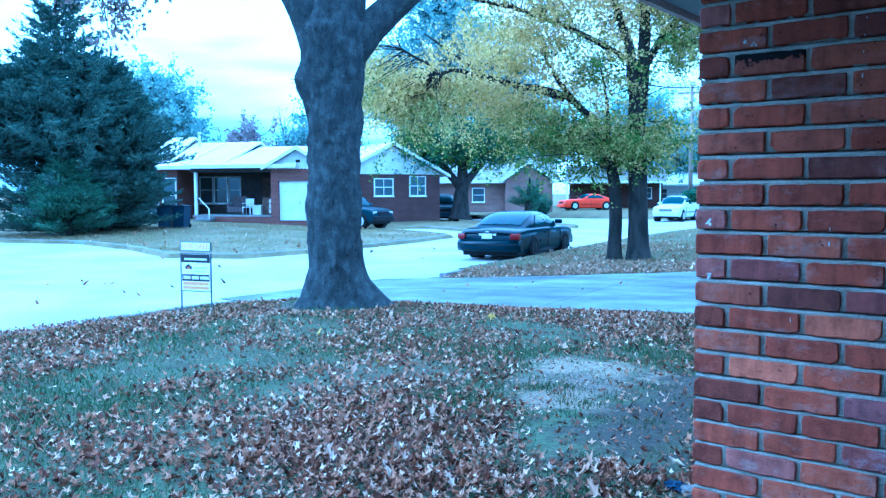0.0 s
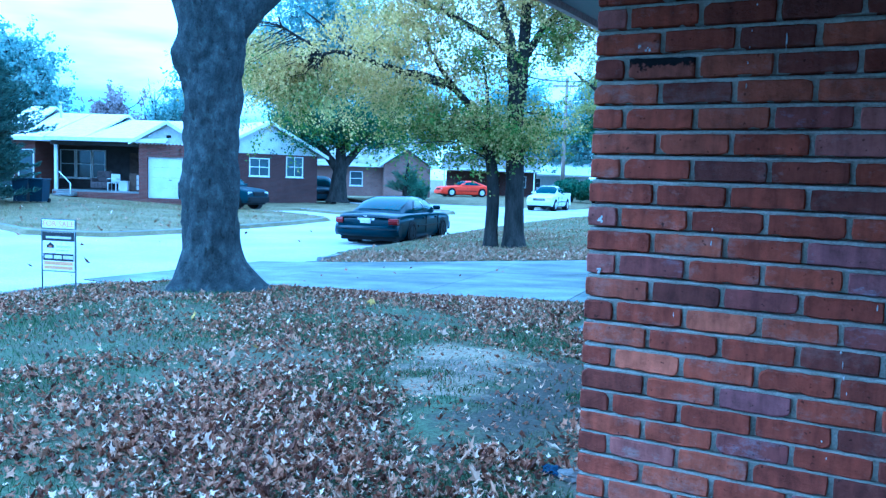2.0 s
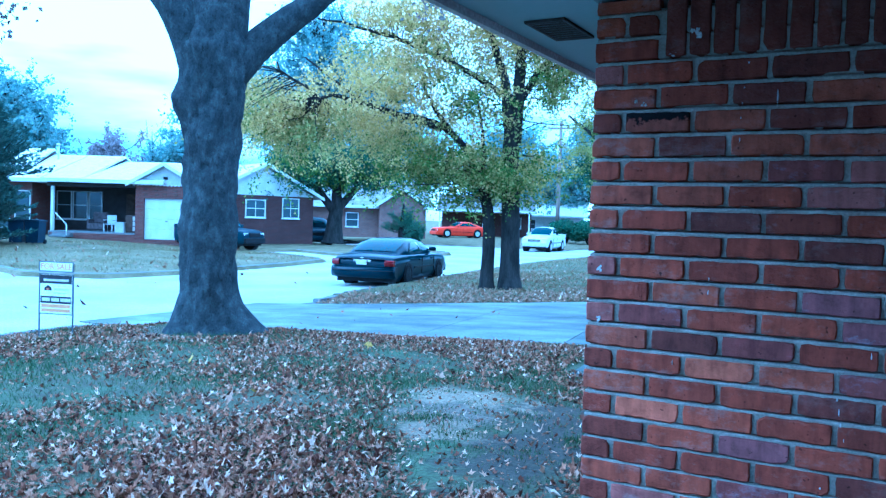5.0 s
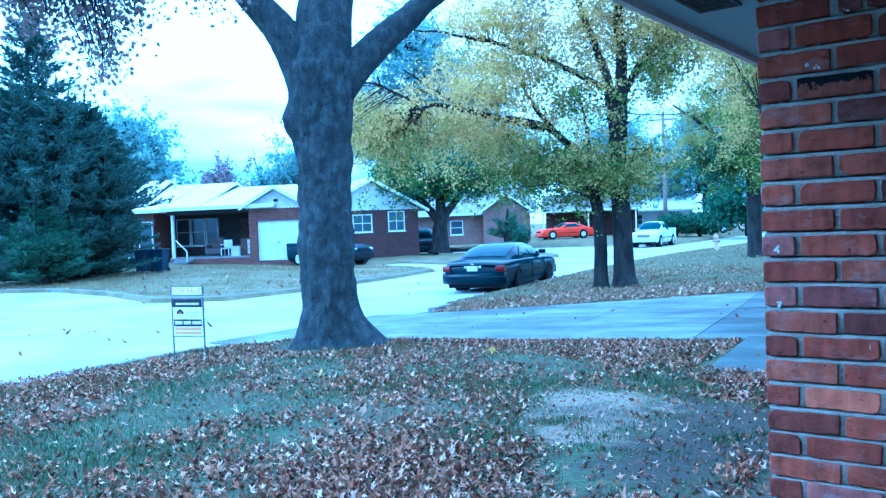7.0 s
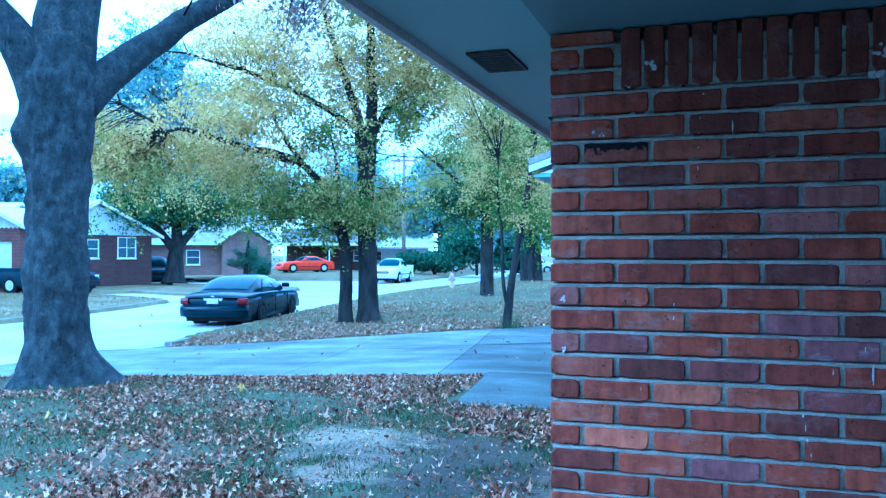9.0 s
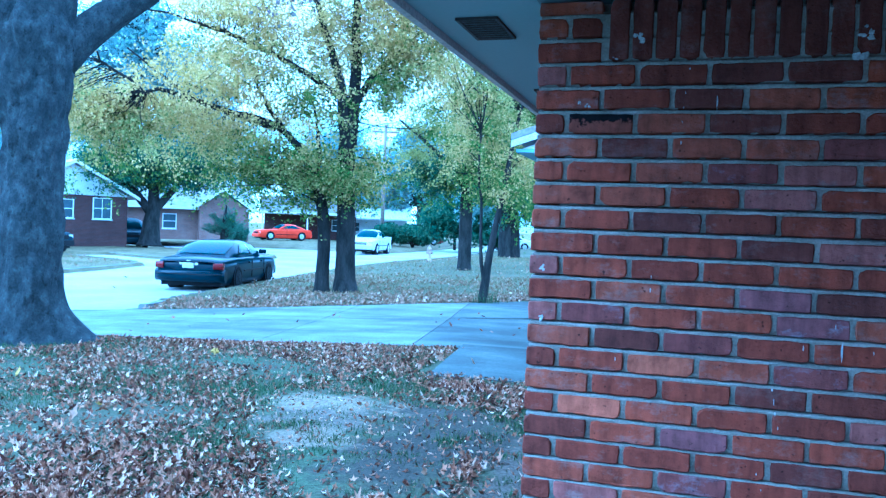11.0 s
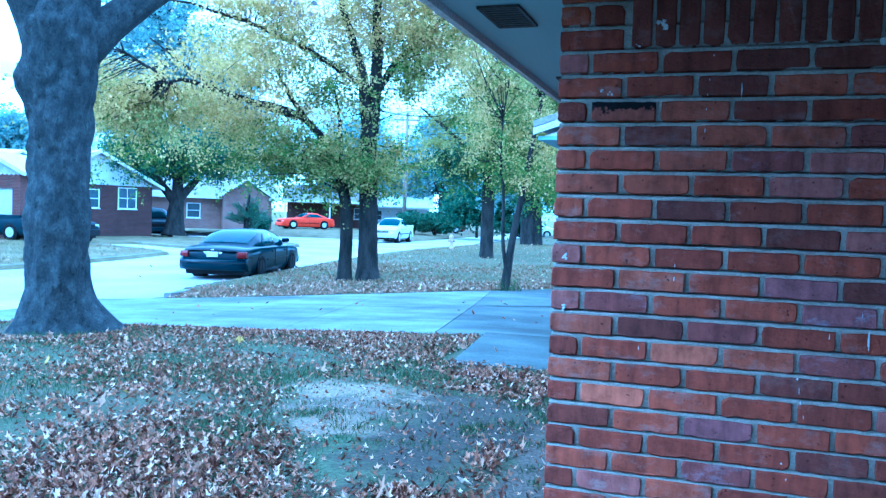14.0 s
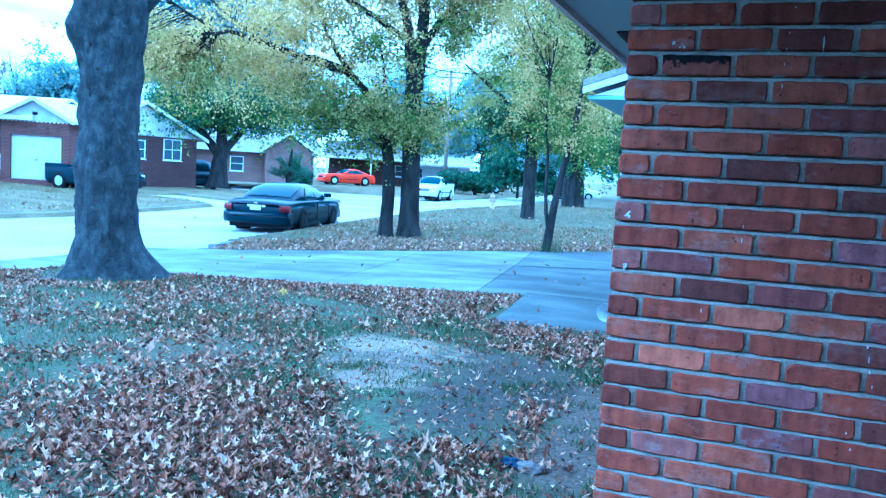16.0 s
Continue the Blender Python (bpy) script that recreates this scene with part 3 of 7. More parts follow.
GX, GY = np.meshgrid(gx, gy, indexing="ij")
bumps = 0.02 * np.sin(GX * 1.7 + np.sin(GY * 1.1)) * np.sin(GY * 1.9 + 0.6) * (np.hypot(GX, GY) < 60)
dist_edge = edge_distance(GX, GY, ROAD_POLY)
sunk = inside(GX, GY, ROAD_POLY)
GZ = lawn_height(GX, GY) + bumps * smooth(dist_edge, 0.3, 2)
GZ = np.where(sunk & (dist_edge > 0.12), ROAD_Z - 0.12, GZ)
on_drive = (GX > -11.6) & (GX < 0.6) & (GY > drive_near(GX) - 0.05) & (GY < drive_far(GX) + 0.05)
GZ = np.where(on_drive, GZ - 0.05, GZ)
nx, ny = GX.shape
idx = np.arange(nx * ny).reshape(nx, ny)
quads = np.stack([idx[:-1, :-1], idx[1:, :-1], idx[1:, 1:], idx[:-1, 1:]], -1).reshape(-1, 4)
ground = mesh_np("ground", np.stack([GX, GY, GZ], -1).reshape(-1, 3), quads, soil_material(), True)
tagged(ground, "patchy autumn lawn with bare earth and dry turf", "lawn", kind="structure")

bm = bmesh.new()
bm.faces.new([bm.verts.new((x, y, ROAD_Z)) for x, y in ROAD_POLY])
bmesh.ops.triangulate(bm, faces=bm.faces)
bmesh.ops.recalc_face_normals(bm, faces=bm.faces)
for f in bm.faces:
    if f.normal.z < 0:
        f.normal_flip()
road = tagged(part("road", bm, ROAD), "pale worn concrete residential street", "street", kind="structure")


def sweep_kerb(name, pts, width=0.13, top=0.14):
    """A kerb along a line, its road side on the left of the way."""
    bm = bmesh.new()
    rows, pts = [], [Vector((*p, 0)) for p in pts]
    prof = ((0.0, -0.05), (0.0, top - 0.03), (0.03, top), (width, top), (width, -0.05))
    for i, p in enumerate(pts):
        d = (pts[min(i + 1, len(pts) - 1)] - pts[max(i - 1, 0)]).normalized()
        side = Vector((d.y, -d.x, 0))
        rows.append([bm.verts.new(p + side * a + Vector((0, 0, ROAD_Z + b))) for a, b in prof])
    for r0, r1 in zip(rows, rows[1:]):
        for k in range(4):
            bm.faces.new((r0[k], r0[k + 1], r1[k + 1], r1[k]))
    bm.faces.new(rows[0])
    bm.faces.new(rows[-1])
    bmesh.ops.recalc_face_normals(bm, faces=bm.faces)
    return tagged(part(name, bm, KERB), "weathered concrete kerb along the street", "kerb", kind="structure")


def rounded(pts, steps=6):
    """A line with its inner corners rounded."""
    pts = [Vector(p) for p in pts]
    out = [pts[0]]
    for a, b, c in zip(pts, pts[1:], pts[2:]):
        p, q = b.lerp(a, 0.3), b.lerp(c, 0.3)
        out += [p.lerp(b, t / steps).lerp(b.lerp(q, t / steps), t / steps) for t in range(steps + 1)]
    return [tuple(p) for p in out + [pts[-1]]]


sweep_kerb("kerb_west", rounded([(-29.5, 30.0), (-22.4, 27.4), (-21.1, 26.1), (-20.05, 22.4), (-19.0, 16.4), (-19.0, 13.4), (-21, 12.3), (-25, 13.6), (-30, 14.4), (-33, 13.2), (-70, 10)]))
sweep_kerb("kerb_island", rounded([(-41, 46.5), (-28, 42), (-23.0, 40.5), (-21.8, 38.5), (-21.7, 32.5), (-22.6, 31), (-28.2, 33)]))
sweep_kerb("kerb_east", rounded([(-10.62, 12.2), (-10.62, 12.5), (-10.95, 13.64), (-11.15, 14.9), (-11.4, 16.3), (-11.85, 18.6), (-12.3, 20.8), (-13.3, 26.0), (-14.4, 33.0), (-15.1, 40), (-15.3, 50), (-16.6, 62), (-18.6, 80)]), 0.16, 0.14)
sweep_kerb("kerb_yard", rounded([(-7.6, -20), (-9.5, -5), (-10.3, 1.3), (-10.8, 3.6), (-11.15, 6.0), (-10.95, 7.0)]), 0.16, 0.04)

# driveway of poured panels with joints, sloping down to the street
driveway = thing("driveway", Matrix.Identity(4), "pale concrete driveway panels with damp streaks and joints", "driveway", kind="structure")
xs = (-11.6, -8.6, -5.4, -3.15, 2.4)


def drive_point(u, v):
    """u along the near edge, v across to the far edge; the cross joints lean towards the street."""
    x = max(-11.6, u - 0.15 * float(drive_far(u) - drive_near(u)) * v)
    return x, float(drive_near(u)) * (1 - v) + float(drive_far(x)) * v


for i in range(4):
    for j in range(2):
        row = np.linspace(xs[i] + 0.008, xs[i + 1] - 0.008, 8)
        outline = [drive_point(u, 0.5 * j + 0.002) for u in row] + [drive_point(u, 0.5 * j + 0.498) for u in row[::-1]]
        bm = prism(outline, "z", -0.12, 0.0)
        for v in bm.verts:
            v.co.z += float(np.interp(v.co.x, (-11.2, -2.5), (-0.305, 0.06))) + 0.012
        part("panel", bm, CONCRETE_DAMP_SHADED if i == 3 else CONCRETE, driveway)
walkway = thing("walkway", Matrix.Identity(4), "pale concrete walkway slab beside the house", "pavement", kind="structure")
part("slab", prism(((-2.12, 5.61), (0.6, 5.78), (0.6, 8.035), (-2.42, 8.035)), "z", -0.1, 0.125), CONCRETE_SLAB, walkway)
# Unseen floor, assumed; it steers the light bounced onto the bricks.
porch_floor = thing("porch_floor", Matrix.Identity(4), "unseen plain porch floor, dark to limit bounced light", "porch", kind="structure")
part("slab", box(0.15, 4.0, -7.0, -0.02, -0.1, 0.14, 0.01), PORCH_SLAB, porch_floor)

# ---- own house: brick pier wall, eave ----
COURSE, MODULE, JOINT = 0.0700, 0.2032, 0.0135
WALL_X1, TOP_Z = 2.45, 2.318
rng = random.Random(5)


def course_z(k):
    """Middle height of a course; the beds get a little thinner downwards."""
    return float(np.interp(k, (-4, 0, 7, 15, 18, 32), (2.3827, 2.0955, 1.5925, 1.033, 0.836, -0.113)))


def brick_mesh(name, w, h, seed, mat):
    """A worn brick: the face has a ragged outline and a soft arris; its front lies at y = 0, its middle at the origin."""
    r = random.Random(seed)
    bm = bmesh.new()
    out = []
    n_top = 9 if w > 0.12 else 5
    n_side = 3 if h < 0.1 else 8
    for k in range(n_top):
        out.append((-w / 2 + w * k / n_top, h / 2))
    for k in range(n_side):
        out.append((w / 2, h / 2 - h * k / n_side))
    for k in range(n_top):
        out.append((w / 2 - w * k / n_top, -h / 2))
    for k in range(n_side):
        out.append((-w / 2, -h / 2 + h * k / n_side))
    n = len(out)
    wob = [(r.uniform(-0.0011, 0.0011), r.uniform(-0.0013, 0.0013)) for _ in out]

    def ring(y, grow, jit):
        vs = []
        for (x, z), (jx, jz) in zip(out, wob):
            cx = 1 if abs(abs(x) - w / 2) < 1e-6 else 0
            cz = 1 if abs(abs(z) - h / 2) < 1e-6 else 0
            px = x + grow * (1 if x > 0 else -1) * cx + jx + r.uniform(-jit, jit)
            pz = z + grow * (1 if z > 0 else -1) * cz + jz + r.uniform(-jit, jit)
            if cx and cz:
                px -= 0.0016 * (1 if x > 0 else -1)
                pz -= 0.0016 * (1 if z > 0 else -1)
            vs.append(bm.verts.new((px, y, pz)))
        return vs
    a, b, c = ring(0.0, -0.0034, 0.0007), ring(0.0045, 0.0, 0.0006), ring(0.05, 0.0, 0.0006)
    # bites along the lower edge, and a broken corner now and then
    for k, (x, z) in enumerate(out):
        if z < -h / 2 + 1e-6 and r.random() < 0.4:
            lift = r.uniform(0.0, 0.005)
            a[k].co.z += lift
            b[k].co.z += lift * 0.7
            a[k].co.y += lift * 0.4
    if r.random() < 0.2:
        k = r.choice([q for q, (x, z) in enumerate(out) if abs(abs(x) - w / 2) < 1e-6 and abs(abs(z) - h / 2) < 1e-6])
        bx, bz = r.uniform(0.002, 0.008), r.uniform(0.002, 0.007)
        for vert in (a[k], b[k]):
            vert.co.x -= bx * (1 if vert.co.x > 0 else -1)
            vert.co.z -= bz * (1 if vert.co.z > 0 else -1)
    for v in a:
        v.co.y += r.uniform(-0.0012, 0.0012)
    for p, q in ((a, b), (b, c)):
        for k in range(n):
            f = bm.faces.new((p[k], q[k], q[(k + 1) % n], p[(k + 1) % n]))
            f.smooth = p is a
    bm.faces.new(a[::-1])
    bmesh.ops.recalc_face_normals(bm, faces=bm.faces)
    me = bpy.data.meshes.new(name)
    bm.to_mesh(me)
    bm.free()
    me.materials.append(mat)
    return me


wall_pier = thing("wall_pier", Matrix.Identity(4), "weathered red brick house wall with grey mortar joints", "wall", kind="structure")
part("mortar_core", box(0.014, WALL_X1, 0.046, 0.2, -0.15, TOP_Z), MORTAR, wall_pier)
H = COURSE - JOINT
# weathered beds: the mortar lies flush over the lower brick and runs back under the upper one
bed_rows = []
for k in range(31, -4, -1):
    zc, up = course_z(k), course_z(k - 1)
    bed_rows += [(zc - H / 2 + 0.002, 0.0085, 0), (zc + H / 2 - 0.001, 0.0075, 0), (zc + H / 2 + 0.003, 0.0040, 1), (up - H / 2 - 0.0046, 0.0062, 1), (up - H / 2 - 0.0034, 0.036, 0), (up - H / 2 + 0.001, 0.04, 0)]
bed_rows = [q for q in bed_rows if q[0] < TOP_Z]
bed_x = np.arange(0.006, 1.45, 0.012)
bed_v = np.array([(x, y + (0.0035 if e else 0.0022) * noise.noise(Vector((x * 38, z * 55, 2.0))) + 0.0018 * noise.noise(Vector((x * 120, z * 130, 7.0))), z + (0.0014 * noise.noise(Vector((x * 55, z * 7, 4.0))) if e else 0)) for z, y, e in bed_rows for x in bed_x])
q = np.arange(len(bed_v)).reshape(len(bed_rows), len(bed_x))
bed = mesh_np("mortar_bed", bed_v, np.stack([q[:-1, :-1], q[:-1, 1:], q[1:, 1:], q[1:, :-1]], -1).reshape(-1, 4), MORTAR, True)
bed.parent = wall_pier
FULL = [brick_mesh("brick", MODULE - JOINT, H, s, BRICK) for s in range(30)]
HALF = [brick_mesh("brick", MODULE / 2 - JOINT, H, 40 + s, BRICK) for s in range(8)]
# Dark brick for the soldiers carries the shade under the ceiling.
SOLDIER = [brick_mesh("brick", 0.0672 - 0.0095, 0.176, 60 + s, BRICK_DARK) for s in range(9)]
SPECIAL = {
    BRICK_ORANGE: ((12, 2), (14, 1)), BRICK_TAR: ((2, 1),), BRICK_PURPLE: ((15, 2), (9, 3), (10, 4)),
    BRICK_WARM: ((3, 2), (3, 3), (4, 2), (5, 0), (5, 1), (11, 0), (2, 2), (1, 3), (20, 1), (22, 3)),
    BRICK_MAUVE: ((11, 2), (12, 4), (17, 2), (4, 3), (14, 5), (3, 4), (10, 1), (19, 3), (21, 2)),
    BRICK_DARK: ((11, 1), (9, 4), (13, 3), (18, 4), (6, 2), (3, 1), (7, 3), (2, 3), (0, 3), (0, 4), (11, 5), (16, 4), (23, 1), (1, 2)),
    BRICK_CHALK: ((0, 0), (8, 0), (10, 0), (7, 4), (4, 4), (18, 1), (5, 3), (14, 5), (20, 4)),
}
KIND = {cell: mat for mat, cells in SPECIAL.items() for cell in cells}


def lay(mesh, x, z, turn=0.0):
    ob = new("brick", mesh)
    ob.parent = wall_pier
    ob.matrix_basis = Matrix.Translation((x, rng.uniform(-0.004, 0.002), z)) @ pose(0, 0, 0, rng.uniform(-0.6, 0.6), turn + rng.uniform(-0.55, 0.55), rng.uniform(-0.5, 0.5))
    return ob


for k in range(-3, 31):
    z = course_z(k)
    if k >= 0:
        cells = [(b, b * MODULE, MODULE) for b in range(7)] if k % 2 else [(0, 0.0, MODULE / 2)] + [(b, (b - 0.5) * MODULE, MODULE) for b in range(1, 8)]
    else:
        cells = [(0, 0.0, MODULE)] if k % 2 else [(0, 0.0, MODULE / 2), (1, MODULE / 2, MODULE / 2)]
    for b, x0, w in cells:
        wide = w - JOINT + rng.uniform(-0.004, 0.003) * (b > 0)
        if (k, b) in KIND:
            me = brick_mesh("brick", wide, H, 100 + 10 * k + b, KIND[(k, b)])
        else:
            me = rng.choice(FULL if w > 0.15 else HALF)
        ob = lay(me, x0 + (w - JOINT) / 2, z + rng.uniform(-0.0015, 0.0015))
        if k == -3:
            ob.matrix_basis = Matrix.Translation((0, 0, -0.0125)) @ ob.matrix_basis @ Matrix.Diagonal((1, 1, 0.66, 1))
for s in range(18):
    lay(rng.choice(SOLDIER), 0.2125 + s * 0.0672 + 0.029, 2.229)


# ---- eave and the rest of the own house ----
house = thing("own_house", Matrix.Identity(4), "low brick ranch house with a deep painted eave", "house", kind="structure")
part("wall", box(2.45, 2.65, -7.2, 8.0, -0.15, 2.6), BRICK_HOUSE_RED, house)
part("wall", box(0.0, 0.2, 0.202, 5.6, -0.15, 2.318), BRICK_HOUSE_RED, house)
# Unseen wall behind the eye, added to dim the brick wall.
part("wall", box(1.2, 2.446, -5.8, -5.6, -0.15, 2.32), BRICK_HOUSE_RED, house)
eave = thing("ceiling_eave", Matrix.Identity(4), "pale painted plywood soffit with square vents", "soffit", kind="structure")
# Unseen reach of eave and porch roof, chosen for the shade it throws.
PORCH_Y = -2.7
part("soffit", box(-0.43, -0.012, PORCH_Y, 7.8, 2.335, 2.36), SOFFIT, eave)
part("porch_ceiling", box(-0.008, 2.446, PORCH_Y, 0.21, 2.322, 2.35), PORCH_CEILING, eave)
part("fascia", box(-0.46, -0.434, PORCH_Y, 7.8, 2.31, 2.5), FASCIA, eave)
roof_own = thing("own_roof", Matrix.Identity(4), "low pitched shingle roof over the house", "roof", kind="structure")
part("roof_slope", prism(((-0.55, 2.5), (5.0, 4.0), (10.5, 2.5), (10.5, 2.42), (-0.55, 2.42)), "y", PORCH_Y - 0.1, 7.82), SHINGLE_GREY, roof_own)
for y0 in (0.2, 1.6, 3.0):
    v = thing("soffit_vent", pose(-0.255, y0 + 0.145, 2.335), "dark louvred metal vent set in the soffit", "vent", group="soffit vents")
    part("vent_backing", box(-0.068, 0.068, -0.142, 0.142, -0.003, 0.02), VENT_DARK, v)
    for s in range(9):
        part("slat", box(-0.06, 0.06, -0.126 + s * 0.031, -0.112 + s * 0.031, -0.009, -0.003, 0.0, pose(0, 0, 0)), VENT_DARK, v)
    for a in ((-0.074, -0.062, -0.15, 0.15), (0.062, 0.074, -0.15, 0.15), (-0.062, 0.062, -0.15, -0.138), (-0.062, 0.062, 0.138, 0.15)):
        part("frame", box(*a, -0.01, 0.0, 0.002), VENT_DARK, v)
# unseen plain blocks, added to keep low sky light off the brick wall
closing = thing("neighbour_block", Matrix.Identity(4), "unseen plain blocks added to cut low sky light", "house", kind="structure")
part("wall", box(-33, -25, -42, -2.5, -0.3, 4.6), BRICK_HOUSE_BROWN, closing)
part("wall", box(-6, 7, -20, -13, -0.3, 4.2), BRICK_HOUSE_BROWN, closing)


# ---- trees ----
def limb_mesh(name, limbs, mat, parent, sides=9, label=""):
    bm = bmesh.new()
    for pts, radii in limbs:
        add_tube(bm, pts, radii, sides, cap=True)
    ob = part(name, bm, mat, parent, label)
    return tagged(ob, kind="stuff") if name == "branchwork" else ob


def leaf_cloud(name, centres, size, mat, parent, r, shape="leaf", droop=0.0, along=None):
    """Many small folded leaves, one island each."""
    c = np.asarray(centres, float)
    n = len(c)
    a, b = r.normal(size=(n, 3)), r.normal(size=(n, 3))
    if along is not None:
        a = along + a * 0.4
    if droop:
        a[:, 2] -= droop
    a /= np.linalg.norm(a, axis=1, keepdims=True)
    b -= (a * b).sum(1, keepdims=True) * a
    b /= np.linalg.norm(b, axis=1, keepdims=True)
    s = size * r.uniform(0.6, 1.3, (n, 1))
    wide = 0.42 if shape == "leaf" else 0.13
    nrm = np.cross(a, b)
    v = np.stack([c - a * s * 0.5, c + b * s * wide + nrm * s * 0.12, c + a * s * 0.55, c - b * s * wide + nrm * s * 0.12], 1)
    f = np.arange(n * 4).reshape(n, 4)
    faces = np.concatenate([f[:, [0, 1, 2]], f[:, [0, 2, 3]]])
    ob = tagged(mesh_np(name, v.reshape(-1, 3), faces, mat), kind="stuff")
    ob.parent = parent
    return ob


def blob_points(r, blobs, n):
    w = np.array([b[6] for b in blobs], float)
    pick = r.choice(len(blobs), n, p=w / w.sum())
    d = r.normal(size=(n, 3))
    d /= np.linalg.norm(d, axis=1, keepdims=True)
    d *= r.uniform(0.15, 1.0, (n, 1)) ** 0.45
    arr = np.array([b[:6] for b in blobs])
    return arr[pick, :3] + d * arr[pick, 3:6]


def twig_curve(r, a, b, sag, n=6):
    a, b = np.array(a), np.array(b)
    t = np.linspace(0, 1, n)[:, None]
    bend = r.normal(size=3) * 0.12 * np.linalg.norm(b - a)
    return a + (b - a) * t + np.sin(t * np.pi) * (bend + np.array([0, 0, sag])) + r.normal(size=(n, 3)) * 0.02 * (t > 0)


def make_tree(name, base, limbs, blobs, tips, per_tip, leaf, leaf_mat, bark, label, seed, spread=0.38, group="", twig_r=0.013, sides=9, category="tree"):
    """limbs: paths with radii in world places, the first one the trunk; blobs: ellipsoids that the crown fills."""
    r = np.random.default_rng(seed)
    tree = thing(name, Matrix.Translation(base), label, category, group)
    off = np.array(base)
    rel = [([tuple(np.array(p) - off) for p in pts], rad) for pts, rad in limbs]
    limb_mesh("trunk", rel[:1], bark, tree, sides + 3)
    for l in rel[1:]:
        limb_mesh("limb", [l], bark, tree, sides)
    nodes = np.concatenate([np.array([np.array(pts[i]) + (np.array(pts[i + 1]) - np.array(pts[i])) * t for i in range(len(pts) - 1) for t in (0, 0.33, 0.66)][(2 if k == 0 else 0):]) for k, (pts, _) in enumerate(rel)])
    ends = blob_points(r, blobs, tips) - off
    stray = r.uniform(0, 1, tips) < 0.3
    ends = ends + stray[:, None] * r.normal(size=(tips, 3)) * spread * 1.7
    ends[:, 2] = np.maximum(ends[:, 2], min(b[2] - b[5] for b in blobs) - off[2])
    twigs, leaves = [], []
    for e in ends:
        d = np.linalg.norm(nodes - e, axis=1) + 0.8 * np.maximum(0, nodes[:, 2] - e[2])
        # a twig springs from one of the nearest few places along the limbs
        near = np.argsort(d)[:2]
        a = nodes[near[0]] + (nodes[near[1]] - nodes[near[0]]) * r.uniform(0, 0.95) * (np.linalg.norm(nodes[near[1]] - nodes[near[0]]) < 0.8)
        path = twig_curve(r, a, e, 0.1)
        k = twig_r * (0.5 + min(1.0, np.linalg.norm(e - a) / 3))
        twigs.append(([tuple(p) for p in path], list(np.linspace(k, 0.0028, len(path)))))
        # side sprays off the outer twig, hanging a little, with leaves along each
        subs = 7
        at = r.uniform(0.4, 1.0, subs) * 4.99
        seg = at.astype(int)
        roots = path[seg] + (path[seg + 1] - path[seg]) * (at - seg)[:, None]
        way = r.normal(size=(subs, 3)) * np.array([1, 1, 0.55]) + (e - a) / (np.linalg.norm(e - a) + 1e-6) * 0.7 + np.array([0, 0, -0.3])
        way /= np.linalg.norm(way, axis=1, keepdims=True)
        reach = spread * r.uniform(1.2, 3.2, subs)
        pick = r.integers(0, subs, per_tip)
        along = r.uniform(0.05, 1, (per_tip, 1))
        leaves.append(roots[pick] + way[pick] * along * reach[pick, None] + r.normal(size=(per_tip, 3)) * spread * 0.22)
    limb_mesh("branchwork", twigs, bark, tree, 4)
    lv = np.concatenate(leaves)
    # few leaves sit close to the thick limbs
    gap = np.min([np.linalg.norm(lv - p, axis=1) for p in nodes], axis=0)
    lean = r.uniform(0, 1, len(lv)) < np.where(gap < 0.45, 0.4, 1.0)
    mats = leaf_mat if isinstance(leaf_mat, (list, tuple)) else [leaf_mat]
    # the later tones lie lower in the crown
    rise = (ends[:, 2] - ends[:, 2].min()) / np.ptp(ends[:, 2])
    patch = np.array([noise.noise(Vector(e * 0.55 + seed)) for e in ends])
    tone = (np.clip(r.uniform(0.1, 0.55, tips) + 0.55 * (0.72 - rise) + 0.55 * patch, 0, 0.999) * len(mats)).astype(int)
    which = np.where(r.uniform(0, 1, len(lv)) < 0.92, np.repeat(tone, per_tip), r.integers(0, len(mats), len(lv)))
    for i, m in enumerate(mats):
        leaf_cloud("crown", lv[(which == i) & lean], leaf, m, tree, r, droop=0.5)
    return tree


